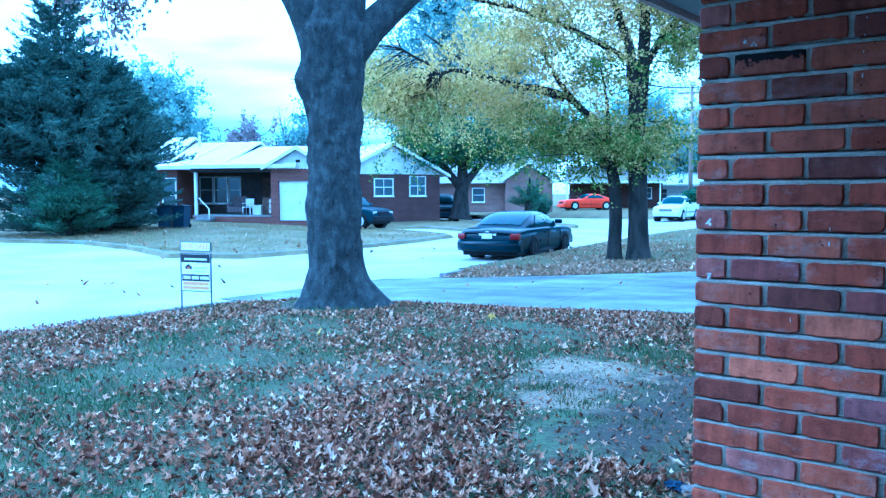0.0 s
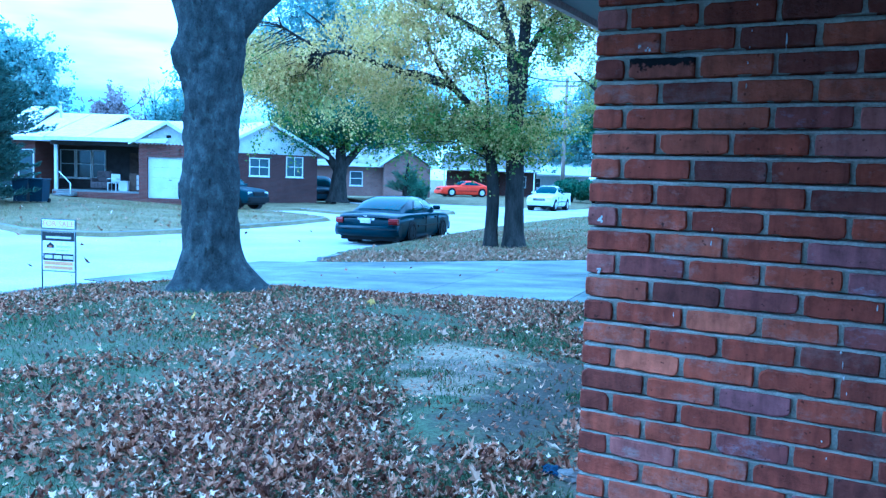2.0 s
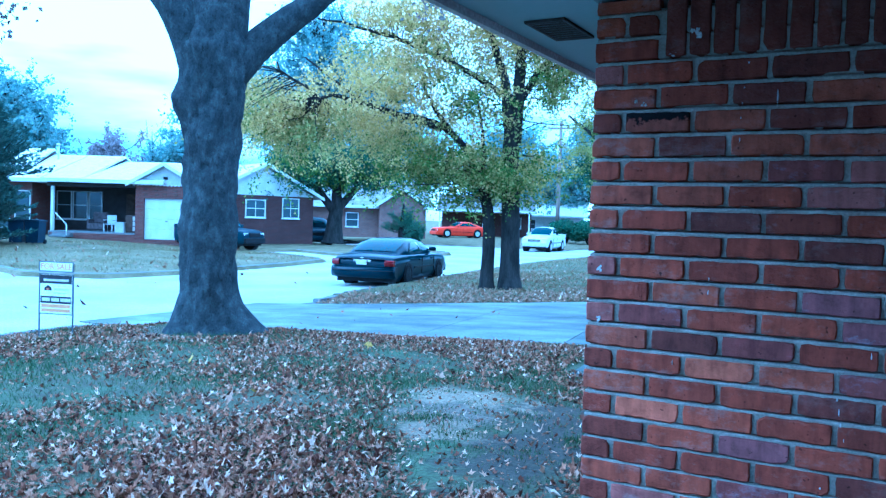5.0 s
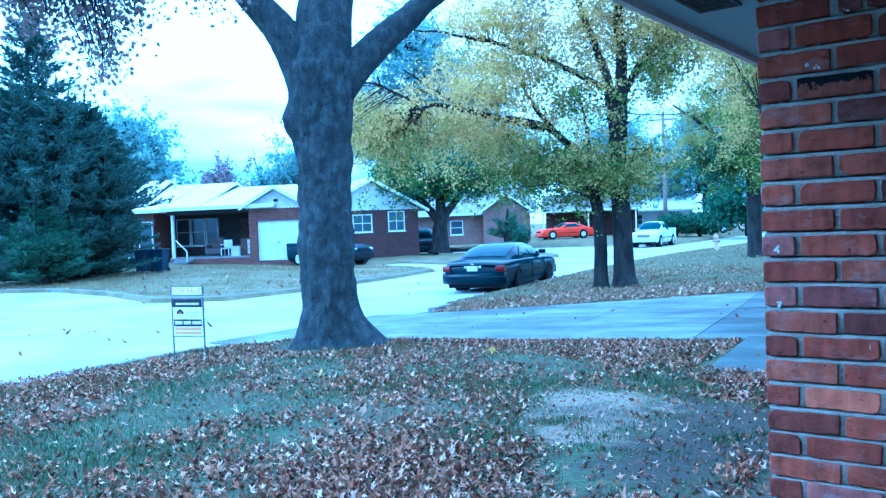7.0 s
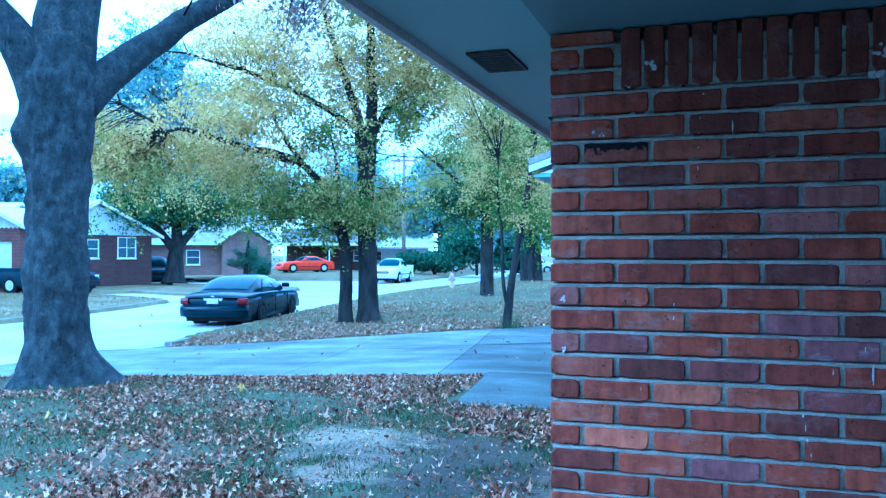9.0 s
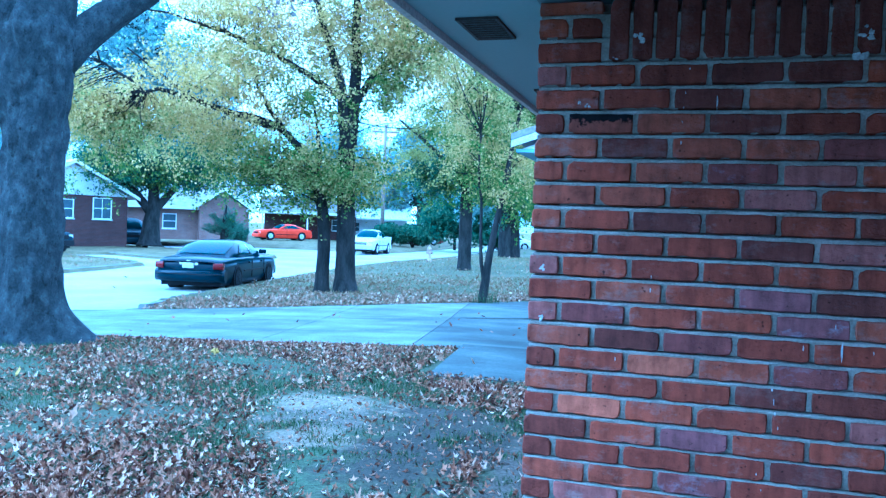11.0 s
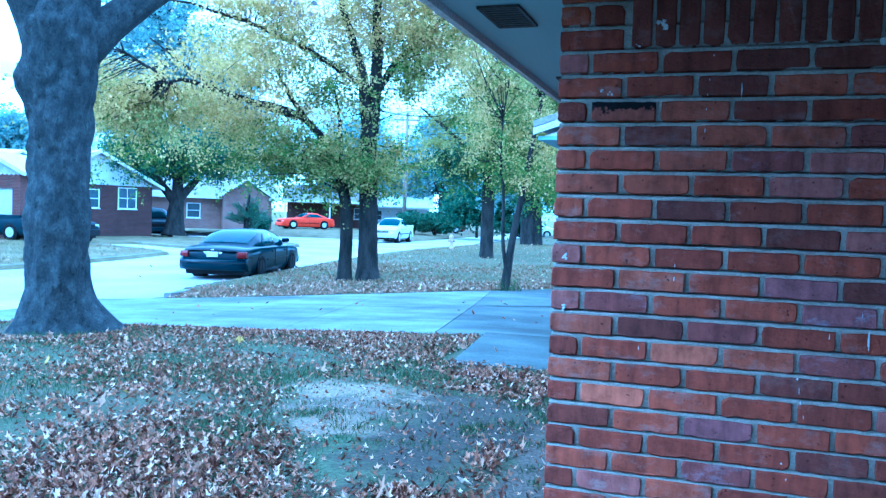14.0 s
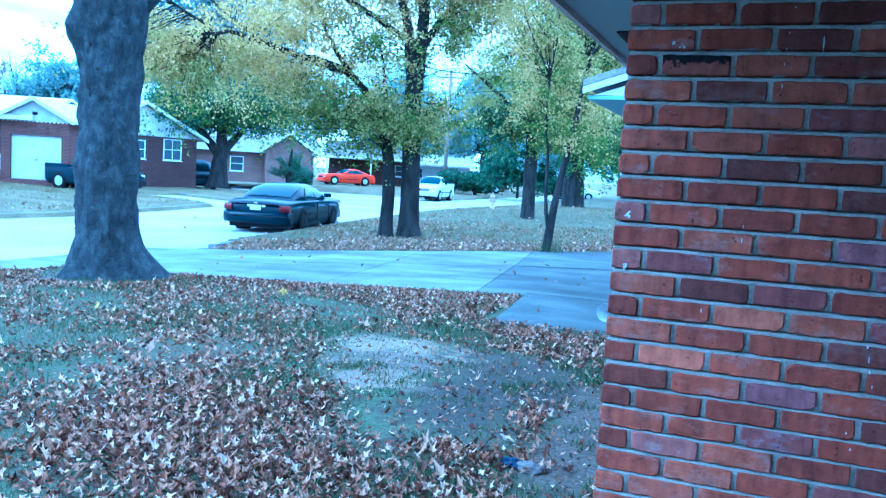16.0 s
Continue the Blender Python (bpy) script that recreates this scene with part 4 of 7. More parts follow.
def oak_trunk(parent, base):
    """The thick near trunk: burled, fluted, with a root flare."""
    zs = np.concatenate([np.linspace(-0.15, 0.9, 22), np.linspace(0.95, 4.05, 62)])
    kr = random.Random(14)
    knots = [(kr.uniform(0.5, 3.7), kr.uniform(3.0, 6.6), kr.uniform(0.045, 0.1), kr.uniform(0.02, 0.055)) for _ in range(48)]
    ang = np.linspace(0, 2 * np.pi, 84, endpoint=False)
    verts = []
    for z in zs:
        core = np.interp(z, (-0.15, 0.0, 0.15, 0.35, 0.6, 1.0, 1.6, 2.4, 2.9, 3.3, 3.7, 3.9, 4.05), (0.58, 0.5, 0.432, 0.382, 0.354, 0.339, 0.334, 0.34, 0.372, 0.412, 0.43, 0.38, 0.3))
        for t in ang:
            root = max(0.0, 0.55 - z) ** 1.6 * (0.34 * max(0, math.cos(3 * t - 0.9)) + 0.85 * max(0, math.cos(t - 0.7)) ** 4 + 0.12 * max(0, math.cos(t - 3.6)) ** 4)
            p = Vector((math.cos(t) * 1.3, math.sin(t) * 1.3, z * 1.1))
            n1 = noise.noise(p * 1.6) * 0.05 + noise.noise(p * 4.5 + Vector((9, 2, 5))) * 0.022 + noise.noise(Vector((math.cos(t) * 9, math.sin(t) * 9, z * 2.4))) * 0.012
            burl = 0.07 * math.exp(-((z - 3.0) / 0.25) ** 2) * max(0, math.cos(t - 4.2)) ** 6 + 0.05 * math.exp(-((z - 2.45) / 0.16) ** 2) * max(0, math.cos(t + 1.3)) ** 8
            for kz, kt, ks, ka in knots:
                d2 = ((z - kz) ** 2 + (0.42 * (t - kt)) ** 2) / (ks * ks)
                if d2 < 6:
                    burl += ka * math.exp(-d2) * (1.0 - 0.9 * math.exp(-d2 * 5))
            rad = core + root + n1 * (1 + 0.6 * (z > 2.2)) + burl
            verts.append((rad * math.cos(t), rad * math.sin(t), z))
    nz, na = len(zs), len(ang)
    i, j = np.meshgrid(np.arange(nz - 1), np.arange(na), indexing="ij")
    jn = (j + 1) % na
    f = np.stack([i * na + j, i * na + jn, (i + 1) * na + jn, (i + 1) * na + j], -1).reshape(-1, 4)
    ob = mesh_np("trunk", np.array(verts), f, BARK, True)
    ob.parent = parent
    return ob


OAK = (-7.148, 5.582, 0.06)
r_oak = np.random.default_rng(3)
oak = thing("oak_tree", Matrix.Translation(OAK), "massive old oak with burled grey bark and rusty leaves", "tree")
oak_trunk(oak, OAK)


def bumpy(pts, r, n=14, amp=0.03):
    """A path through a few points, resampled, with small bends."""
    pts = np.array(pts, float)
    s = np.linspace(0, len(pts) - 1, n)
    i = np.clip(s.astype(int), 0, len(pts) - 2)
    p0, p1 = pts[np.clip(i - 1, 0, None)], pts[i]
    p2, p3 = pts[i + 1], pts[np.clip(i + 2, None, len(pts) - 1)]
    t = (s - i)[:, None]
    c = 0.5 * (2 * p1 + (p2 - p0) * t + (2 * p0 - 5 * p1 + 4 * p2 - p3) * t**2 + (3 * p1 - p0 - 3 * p2 + p3) * t**3)
    return [tuple(p) for p in c + r.normal(size=c.shape) * amp * np.linspace(0, 1, n)[:, None]]


def local(pts, base):
    return [tuple(np.array(p) - np.array(base)) for p in pts]


OAK_LIMBS = [
    (bumpy([(-7.15, 5.58, 3.45), (-7.12, 5.62, 4.2), (-7.0, 5.76, 5.6), (-7.3, 6.0, 7.5), (-7.0, 6.5, 10.0)], r_oak), np.interp(np.arange(14), (0, 2, 4, 13), (0.26, 0.385, 0.37, 0.12))),
    (bumpy([(-7.2, 5.5, 3.35), (-7.4, 5.32, 4.05), (-7.74, 5.0, 4.7), (-8.7, 3.9, 6.2), (-9.8, 2.6, 7.6)], r_oak), np.linspace(0.31, 0.07, 14)),
    (bumpy([(-7.0, 5.7, 3.45), (-6.72, 6.0, 3.92), (-6.37, 6.28, 4.3), (-5.9, 6.66, 4.78), (-4.9, 7.5, 5.6), (-3.6, 8.6, 6.6)], r_oak), np.linspace(0.25, 0.07, 14)),
    (bumpy([(-8.0, 4.7, 5.1), (-7.7, 3.9, 5.5), (-7.3, 2.6, 5.2), (-7.2, 1.9, 4.7)], r_oak), np.linspace(0.1, 0.02, 14)),
    (bumpy([(-4.9, 7.5, 5.6), (-4.0, 6.6, 5.9), (-3.2, 6.0, 5.5)], r_oak), np.linspace(0.08, 0.02, 14)),
    (bumpy([(-7.1, 5.7, 5.6), (-6.0, 4.6, 7.0), (-5.0, 3.6, 8.4)], r_oak), np.linspace(0.18, 0.05, 14)),
]
for pts, rad in OAK_LIMBS:
    limb_mesh("limb", [(local(pts, OAK), list(rad))], BARK, oak, 16)
oak_blobs = [(-7.2, 2.0, 4.75, 1.0, 0.9, 0.55, 2.2), (-7.6, 2.2, 4.0, 0.25, 0.25, 0.3, 0.8), (-7.4, 2.6, 3.6, 0.16, 0.16, 0.3, 0.55), (-7.2, 2.85, 4.05, 0.16, 0.16, 0.2, 0.5), (-7.8, 1.9, 4.1, 0.2, 0.25, 0.25, 0.6), (-6.7, 3.6, 4.35, 0.25, 0.25, 0.12, 0.3), (-4.3, 5.9, 4.3, 0.5, 0.4, 0.25, 0.8), (-8.6, 1.2, 5.2, 1.2, 1.0, 0.9, 1.6), (-9.5, 3.0, 7.2, 2.2, 2.2, 1.4, 3), (-3.4, 6.2, 5.2, 1.6, 1.0, 0.7, 1.8), (-3.4, 8.6, 6.8, 2.0, 1.8, 1.2, 2.5), (-7.0, 6.5, 10.0, 3.0, 3.0, 2.0, 4), (-5.2, 3.6, 8.3, 2.4, 2.0, 1.2, 3), (-4.6, 5.6, 4.7, 0.6, 0.5, 0.2, 0.4)]
ends = blob_points(r_oak, oak_blobs, 480)
nodes = np.concatenate([np.array(p) for p, _ in OAK_LIMBS])
twigs, lv = [], []
for e in ends:
    a = nodes[np.argmin(np.linalg.norm(nodes - e, axis=1))]
    path = twig_curve(r_oak, a, e, 0.15) - np.array(OAK)
    twigs.append(([tuple(p) for p in path], list(np.linspace(0.02, 0.004, len(path)))))
    lv.append(path[r_oak.integers(3, 6, 56)] + r_oak.normal(size=(56, 3)) * np.array([0.13, 0.13, 0.15]))
limb_mesh("branchwork", twigs, BARK_DARK, oak, 4)
leaf_cloud("crown", np.concatenate(lv), 0.058, LEAF_OAK, oak, r_oak, droop=0.8)

# two maples side by side beyond the driveway
r_m = np.random.default_rng(11)
TWIN_R, TWIN_L = (-7.97, 16.8, -0.07), (-8.51, 16.55, -0.07)
make_tree("maple_tree", TWIN_R, [
    (bumpy([(-7.97, 16.8, -0.25), (-7.99, 16.8, 0.2), (-8.02, 16.78, 1.93), (-8.04, 16.77, 3.45), (-8.0, 16.8, 4.3)], r_m, 12, 0.015), [0.58, 0.47, 0.34, 0.27, 0.245, 0.235, 0.23, 0.22, 0.215, 0.21, 0.2, 0.17]),
    (bumpy([(-8.03, 16.78, 3.5), (-8.15, 16.7, 4.5), (-8.3, 16.65, 5.39), (-8.78, 16.42, 6.93), (-9.2, 16.2, 8.6)], r_m), np.linspace(0.19, 0.035, 14)),
    (bumpy([(-8.0, 16.8, 3.6), (-7.91, 16.82, 5.09), (-7.93, 16.82, 6.46), (-7.92, 16.82, 7.96), (-7.8, 16.9, 9.5)], r_m), np.linspace(0.19, 0.04, 14)),
    (bumpy([(-7.93, 16.82, 4.6), (-7.5, 17.0, 5.4), (-7.14, 17.15, 5.86), (-6.6, 17.35, 6.4), (-5.8, 17.6, 7.0)], r_m), np.linspace(0.11, 0.025, 14)),
    (bumpy([(-8.2, 16.7, 4.8), (-9.4, 16.0, 5.6), (-11.0, 15.2, 6.3), (-12.4, 14.4, 6.6)], r_m), np.linspace(0.09, 0.02, 14)),
], [(-8.3, 16.6, 2.9, 0.8, 0.8, 0.8, 1.7), (-9.0, 16.3, 4.8, 1.3, 1.2, 0.8, 2.4), (-10.4, 15.4, 6.2, 1.5, 1.2, 1.0, 3.8), (-9.2, 16.2, 7.6, 2.0, 1.8, 1.5, 3.6), (-7.2, 16.9, 8.2, 1.4, 1.4, 1.0, 2.4), (-6.5, 17.2, 7.0, 1.3, 1.0, 0.8, 2.2), (-5.6, 17.3, 7.2, 1.2, 1.0, 0.9, 1.8), (-7.2, 17.2, 6.3, 1.1, 0.8, 1.0, 2.6), (-6.3, 17.3, 6.0, 1.0, 0.9, 0.8, 2.0), (-7.4, 16.9, 2.9, 0.6, 0.7, 0.6, 1.0), (-6.8, 17.1, 4.8, 0.7, 0.7, 0.9, 1.1), (-8.4, 16.8, 6.2, 0.8, 0.8, 0.8, 1.8), (-7.2, 17.0, 5.6, 0.7, 0.7, 0.7, 1.2)],
    485, 160, 0.07, [LEAF_YELLOW, LEAF_YELLOW, LEAF_YELLOW, LEAF_OLIVE, LEAF_OLIVE, LEAF_GREEN, LEAF_GREEN], BARK_DARK, "tall maple with dark trunk and thinning yellow leaves", 21, 0.34, "maples beyond the driveway")
make_tree("maple_tree", TWIN_L, [
    (bumpy([(-8.51, 16.55, -0.25), (-8.51, 16.55, 0.25), (-8.51, 16.55, 1.66), (-8.69, 16.47, 2.64), (-9.05, 16.28, 3.48)], r_m, 12, 0.012), [0.35, 0.27, 0.2, 0.175, 0.165, 0.16, 0.15, 0.14, 0.135, 0.13, 0.12, 0.11]),
    (bumpy([(-9.05, 16.28, 3.45), (-9.53, 16.03, 3.95), (-10.1, 15.7, 4.2), (-10.73, 15.32, 4.37), (-11.55, 14.77, 4.74), (-12.55, 14.02, 5.6)], r_m, 14, 0.05), np.linspace(0.10, 0.02, 14)),
    (bumpy([(-9.4, 16.1, 3.85), (-9.75, 15.9, 4.4), (-10.01, 15.76, 4.91), (-10.2, 15.6, 5.6)], r_m), np.linspace(0.075, 0.02, 14)),
    (bumpy([(-9.6, 15.9, 3.95), (-10.3, 14.9, 4.2), (-11.0, 14.0, 4.45), (-11.7, 13.2, 4.6), (-12.3, 12.7, 5.2)], r_m, 14, 0.06), np.linspace(0.085, 0.02, 14)),
    (bumpy([(-8.7, 16.45, 2.7), (-8.6, 16.3, 3.6), (-8.7, 16.1, 4.6)], r_m), np.linspace(0.08, 0.02, 14)),
], [(-9.4, 15.9, 2.9, 1.3, 1.2, 0.7, 3.6), (-10.6, 15.0, 3.4, 1.2, 1.1, 0.6, 3), (-10.5, 15.2, 5.0, 1.4, 1.1, 0.7, 3), (-11.3, 14.4, 4.3, 1.1, 1.1, 0.7, 2), (-12.0, 13.8, 4.0, 1.4, 1.3, 0.9, 3.4), (-13.1, 12.9, 4.0, 1.1, 1.1, 0.8, 2.6), (-12.7, 13.2, 3.5, 0.9, 0.9, 0.5, 1.2), (-8.5, 16.3, 2.5, 0.7, 0.7, 0.5, 1.0), (-12.9, 13.0, 3.8, 1.2, 1.2, 0.5, 2.2), (-11.4, 14.3, 4.8, 1.6, 1.4, 0.6, 0.7), (-9.9, 15.6, 4.2, 1.0, 1.0, 0.8, 1.8)],
    280, 165, 0.07, [LEAF_YELLOW, LEAF_YELLOW, LEAF_YELLOW, LEAF_OLIVE, LEAF_OLIVE, LEAF_GREEN, LEAF_GREEN], BARK_DARK, "slender maple leaning outward with yellow green leaves", 22, 0.36, "maples beyond the driveway")

# sapling with two stems
SAP = (-4.29, 15.87, 0.0)
young = make_tree("young_tree", SAP, [
    (bumpy([(-4.32, 15.86, -0.2), (-4.27, 15.87, 0.5), (-4.14, 15.91, 1.43), (-3.82, 15.99, 3.34), (-3.6, 16.05, 4.6)], r_m, 12, 0.012), list(np.linspace(0.12, 0.03, 12))),
    (bumpy([(-4.3, 15.87, 0.5), (-4.4, 15.85, 1.1), (-4.42, 15.84, 2.2), (-4.5, 15.82, 3.0), (-4.5, 15.9, 4.0)], r_m, 12, 0.01), list(np.linspace(0.05, 0.015, 12))),
], [(-4.2, 16.2, 3.0, 1.0, 1.0, 0.9, 3), (-4.6, 16.2, 4.3, 1.3, 1.2, 1.0, 3), (-3.6, 16.4, 2.3, 0.6, 0.8, 0.6, 1.2), (-4.3, 16.6, 5.7, 1.6, 1.4, 1.2, 3), (-4.6, 16.6, 6.9, 1.2, 1.2, 0.8, 1.6)],
    150, 170, 0.06, [LEAF_YELLOW, LEAF_OLIVE, LEAF_YELLOW, LEAF_GREEN], BARK_DARK, "young leaning tree with a thin second stem", 23, 0.28)
young.location.x += 0.14
# two larger trees further along the street
T3 = (-8.15, 27.25, 0.0)
third = make_tree("shade_tree", T3, [
    (bumpy([(-8.15, 27.25, -0.25), (-8.15, 27.25, 0.3), (-8.15, 27.25, 2.73), (-8.18, 27.24, 4.0), (-8.2, 27.2, 6.5)], r_m, 12, 0.015), [0.66, 0.44, 0.29, 0.25, 0.24, 0.235, 0.23, 0.22, 0.2, 0.17, 0.13, 0.08]),
    (bumpy([(-8.18, 27.2, 3.2), (-9.2, 26.9, 4.4), (-10.6, 26.4, 5.6)], r_m), np.linspace(0.14, 0.03, 14)),
    (bumpy([(-8.15, 27.2, 3.4), (-7.2, 27.3, 4.8), (-6.0, 27.4, 5.8)], r_m), np.linspace(0.14, 0.03, 14)),
], [(-9.4, 26.8, 3.9, 1.5, 1.4, 1.0, 3), (-8.0, 27.0, 5.4, 2.2, 2.0, 1.4, 4), (-6.2, 27.2, 4.2, 1.5, 1.6, 1.3, 3), (-7.4, 27.2, 7.6, 2.6, 2.4, 1.6, 4), (-5.2, 27.6, 6.4, 1.6, 1.6, 1.6, 2.5)],
    300, 260, 0.08, [LEAF_YELLOW, LEAF_OLIVE, LEAF_OLIVE, LEAF_GREEN, LEAF_DARK], BARK_DARK, "stout shade tree with green and yellow leaves", 24, 0.34)
third.location.x += 0.33
T4 = (-9.59, 41.34, 0.0)
fourth = make_tree("shade_tree", T4, [
    (bumpy([(-9.59, 41.34, -0.15), (-9.59, 41.34, 0.4), (-9.63, 41.33, 1.77), (-9.6, 41.3, 3.5), (-9.6, 41.3, 7.0)], r_m, 12, 0.02), [0.95, 0.7, 0.62, 0.6, 0.58, 0.56, 0.52, 0.46, 0.38, 0.3, 0.2, 0.1]),
    (bumpy([(-9.6, 41.3, 2.8), (-10.7, 41.0, 4.2), (-12.0, 40.6, 5.5)], r_m), np.linspace(0.2, 0.04, 14)),
    (bumpy([(-9.6, 41.3, 2.9), (-8.2, 41.4, 4.2), (-6.6, 41.5, 5.4)], r_m), np.linspace(0.2, 0.04, 14)),
], [(-10.4, 41, 4.6, 2.4, 2.2, 1.6, 3), (-8.2, 41.2, 4.2, 2.6, 2.2, 1.8, 3), (-9.4, 41, 7.4, 3.4, 3, 2.2, 4), (-7.0, 41, 3.2, 1.4, 1.4, 0.9, 1.2)],
    230, 180, 0.12, [LEAF_GREEN, LEAF_DARK], BARK_DARK, "broad old tree with a thick buttressed trunk", 25, 0.42)
fourth.location.x += 0.3
# dark tree in front of the tan house
TH = (-30.47, 39.34, 0.12)
make_tree("street_tree", TH, [
    (bumpy([(-30.47, 39.34, 0.0), (-30.45, 39.36, 0.6), (-30.4, 39.4, 1.6), (-30.31, 39.46, 2.54), (-30.5, 39.3, 5.34)], r_m, 12, 0.02), [0.85, 0.66, 0.6, 0.55, 0.5, 0.47, 0.43, 0.4, 0.35, 0.3, 0.22, 0.14]),
    (bumpy([(-30.4, 39.4, 1.9), (-31.4, 38.7, 3.4), (-32.5, 37.75, 4.8)], r_m), np.linspace(0.32, 0.07, 14)),
    (bumpy([(-30.3, 39.46, 2.1), (-29.3, 40.2, 3.6), (-28.28, 40.88, 5.2)], r_m), np.linspace(0.3, 0.07, 14)),
], [(-32.6, 37.7, 4.4, 2.0, 2.0, 1.2, 3), (-30.4, 39.3, 4.8, 2.4, 2.4, 1.4, 4), (-28.4, 40.8, 4.7, 2.0, 2.0, 1.2, 3), (-30.5, 39.3, 5.1, 2.7, 2.7, 0.9, 4), (-33.4, 37.0, 3.6, 0.9, 0.9, 0.6, 0.8)],
    300, 190, 0.13, [LEAF_DARK, LEAF_DARK, LEAF_GREEN], BARK_DARK, "dense dark green street tree with forked trunk", 26, 0.45)
# far trees, haze put into most of their leaf colours, and a bare one
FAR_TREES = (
    (-62.3, 38.6, 12.6, 4.2, LEAF_HAZE, "tall tree behind the roofs, paled by painted haze"), (-65.8, 50.8, 8.0, 3.6, LEAF_RUST, "rust coloured tree behind the roofs"),
    (-57.2, 52.9, 9.8, 3.6, LEAF_HAZE, "green tree behind the roofs, paled by painted haze"), (-51.5, 64.8, 24.0, 9.5, LEAF_HAZE, "very tall tree behind the houses, paled by painted haze"),
    (-47.0, 72.0, 13.0, 5.0, LEAF_HAZE, "tall tree behind the roofs, paled by painted haze"), (-36.0, 78.0, 12.0, 5.5, LEAF_HAZE, "tall tree behind the roofs, paled by painted haze"),
    (-26.9, 77.7, 13.0, 4.5, LEAF_HAZE, "tree behind the far street, paled by painted haze"), (-20.0, 67.5, 4.2, 2.4, LEAF_DARK, "low dark tree beside the far street"),
    (-15.0, 65.7, 10.5, 4.2, LEAF_HAZE, "green tree beside the far street, paled by painted haze"), (-27.0, 96.0, 9.0, 4.5, LEAF_HAZE, "green tree far down the street, paled by painted haze"),
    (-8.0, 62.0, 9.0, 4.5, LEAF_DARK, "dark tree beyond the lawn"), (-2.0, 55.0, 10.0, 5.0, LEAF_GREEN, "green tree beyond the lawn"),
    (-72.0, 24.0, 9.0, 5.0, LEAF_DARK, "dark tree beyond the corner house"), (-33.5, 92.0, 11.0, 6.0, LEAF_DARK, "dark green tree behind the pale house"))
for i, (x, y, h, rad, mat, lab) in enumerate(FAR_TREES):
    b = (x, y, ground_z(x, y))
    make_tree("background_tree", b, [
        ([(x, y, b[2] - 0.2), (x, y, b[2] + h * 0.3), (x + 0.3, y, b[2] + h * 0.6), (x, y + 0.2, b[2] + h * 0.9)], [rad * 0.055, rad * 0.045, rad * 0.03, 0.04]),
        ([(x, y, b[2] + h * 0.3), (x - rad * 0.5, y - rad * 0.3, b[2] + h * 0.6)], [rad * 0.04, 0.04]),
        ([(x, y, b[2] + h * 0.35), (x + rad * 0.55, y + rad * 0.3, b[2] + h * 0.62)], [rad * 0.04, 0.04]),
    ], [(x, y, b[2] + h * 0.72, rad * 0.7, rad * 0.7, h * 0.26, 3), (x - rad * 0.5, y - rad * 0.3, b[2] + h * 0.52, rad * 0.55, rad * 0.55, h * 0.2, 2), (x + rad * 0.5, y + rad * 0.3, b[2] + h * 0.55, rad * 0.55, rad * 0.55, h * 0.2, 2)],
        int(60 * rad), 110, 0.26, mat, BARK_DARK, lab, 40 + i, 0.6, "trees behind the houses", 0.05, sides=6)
bare = thing("bare_tree", Matrix.Translation((-59.5, 50.5, ground_z(-59.5, 50.5))), "leafless tree behind the corner house", "tree")
r_b = np.random.default_rng(77)
limb_mesh("trunk", [([(0, 0, -0.2), (0.1, 0, 3.5), (0.0, 0.1, 8.5)], [0.25, 0.16, 0.03])], BARK_DARK, bare)
for k in range(12):
    z0, a = 3 + k * 0.4, k * 2.4
    limb_mesh("limb", [([(0.05, 0.05, z0), (0.8 * math.cos(a), 0.8 * math.sin(a), z0 + 1.2), (1.2 * math.cos(a), 1.2 * math.sin(a), z0 + 2.6)], [0.06, 0.035, 0.012])], BARK_DARK, bare, 5)


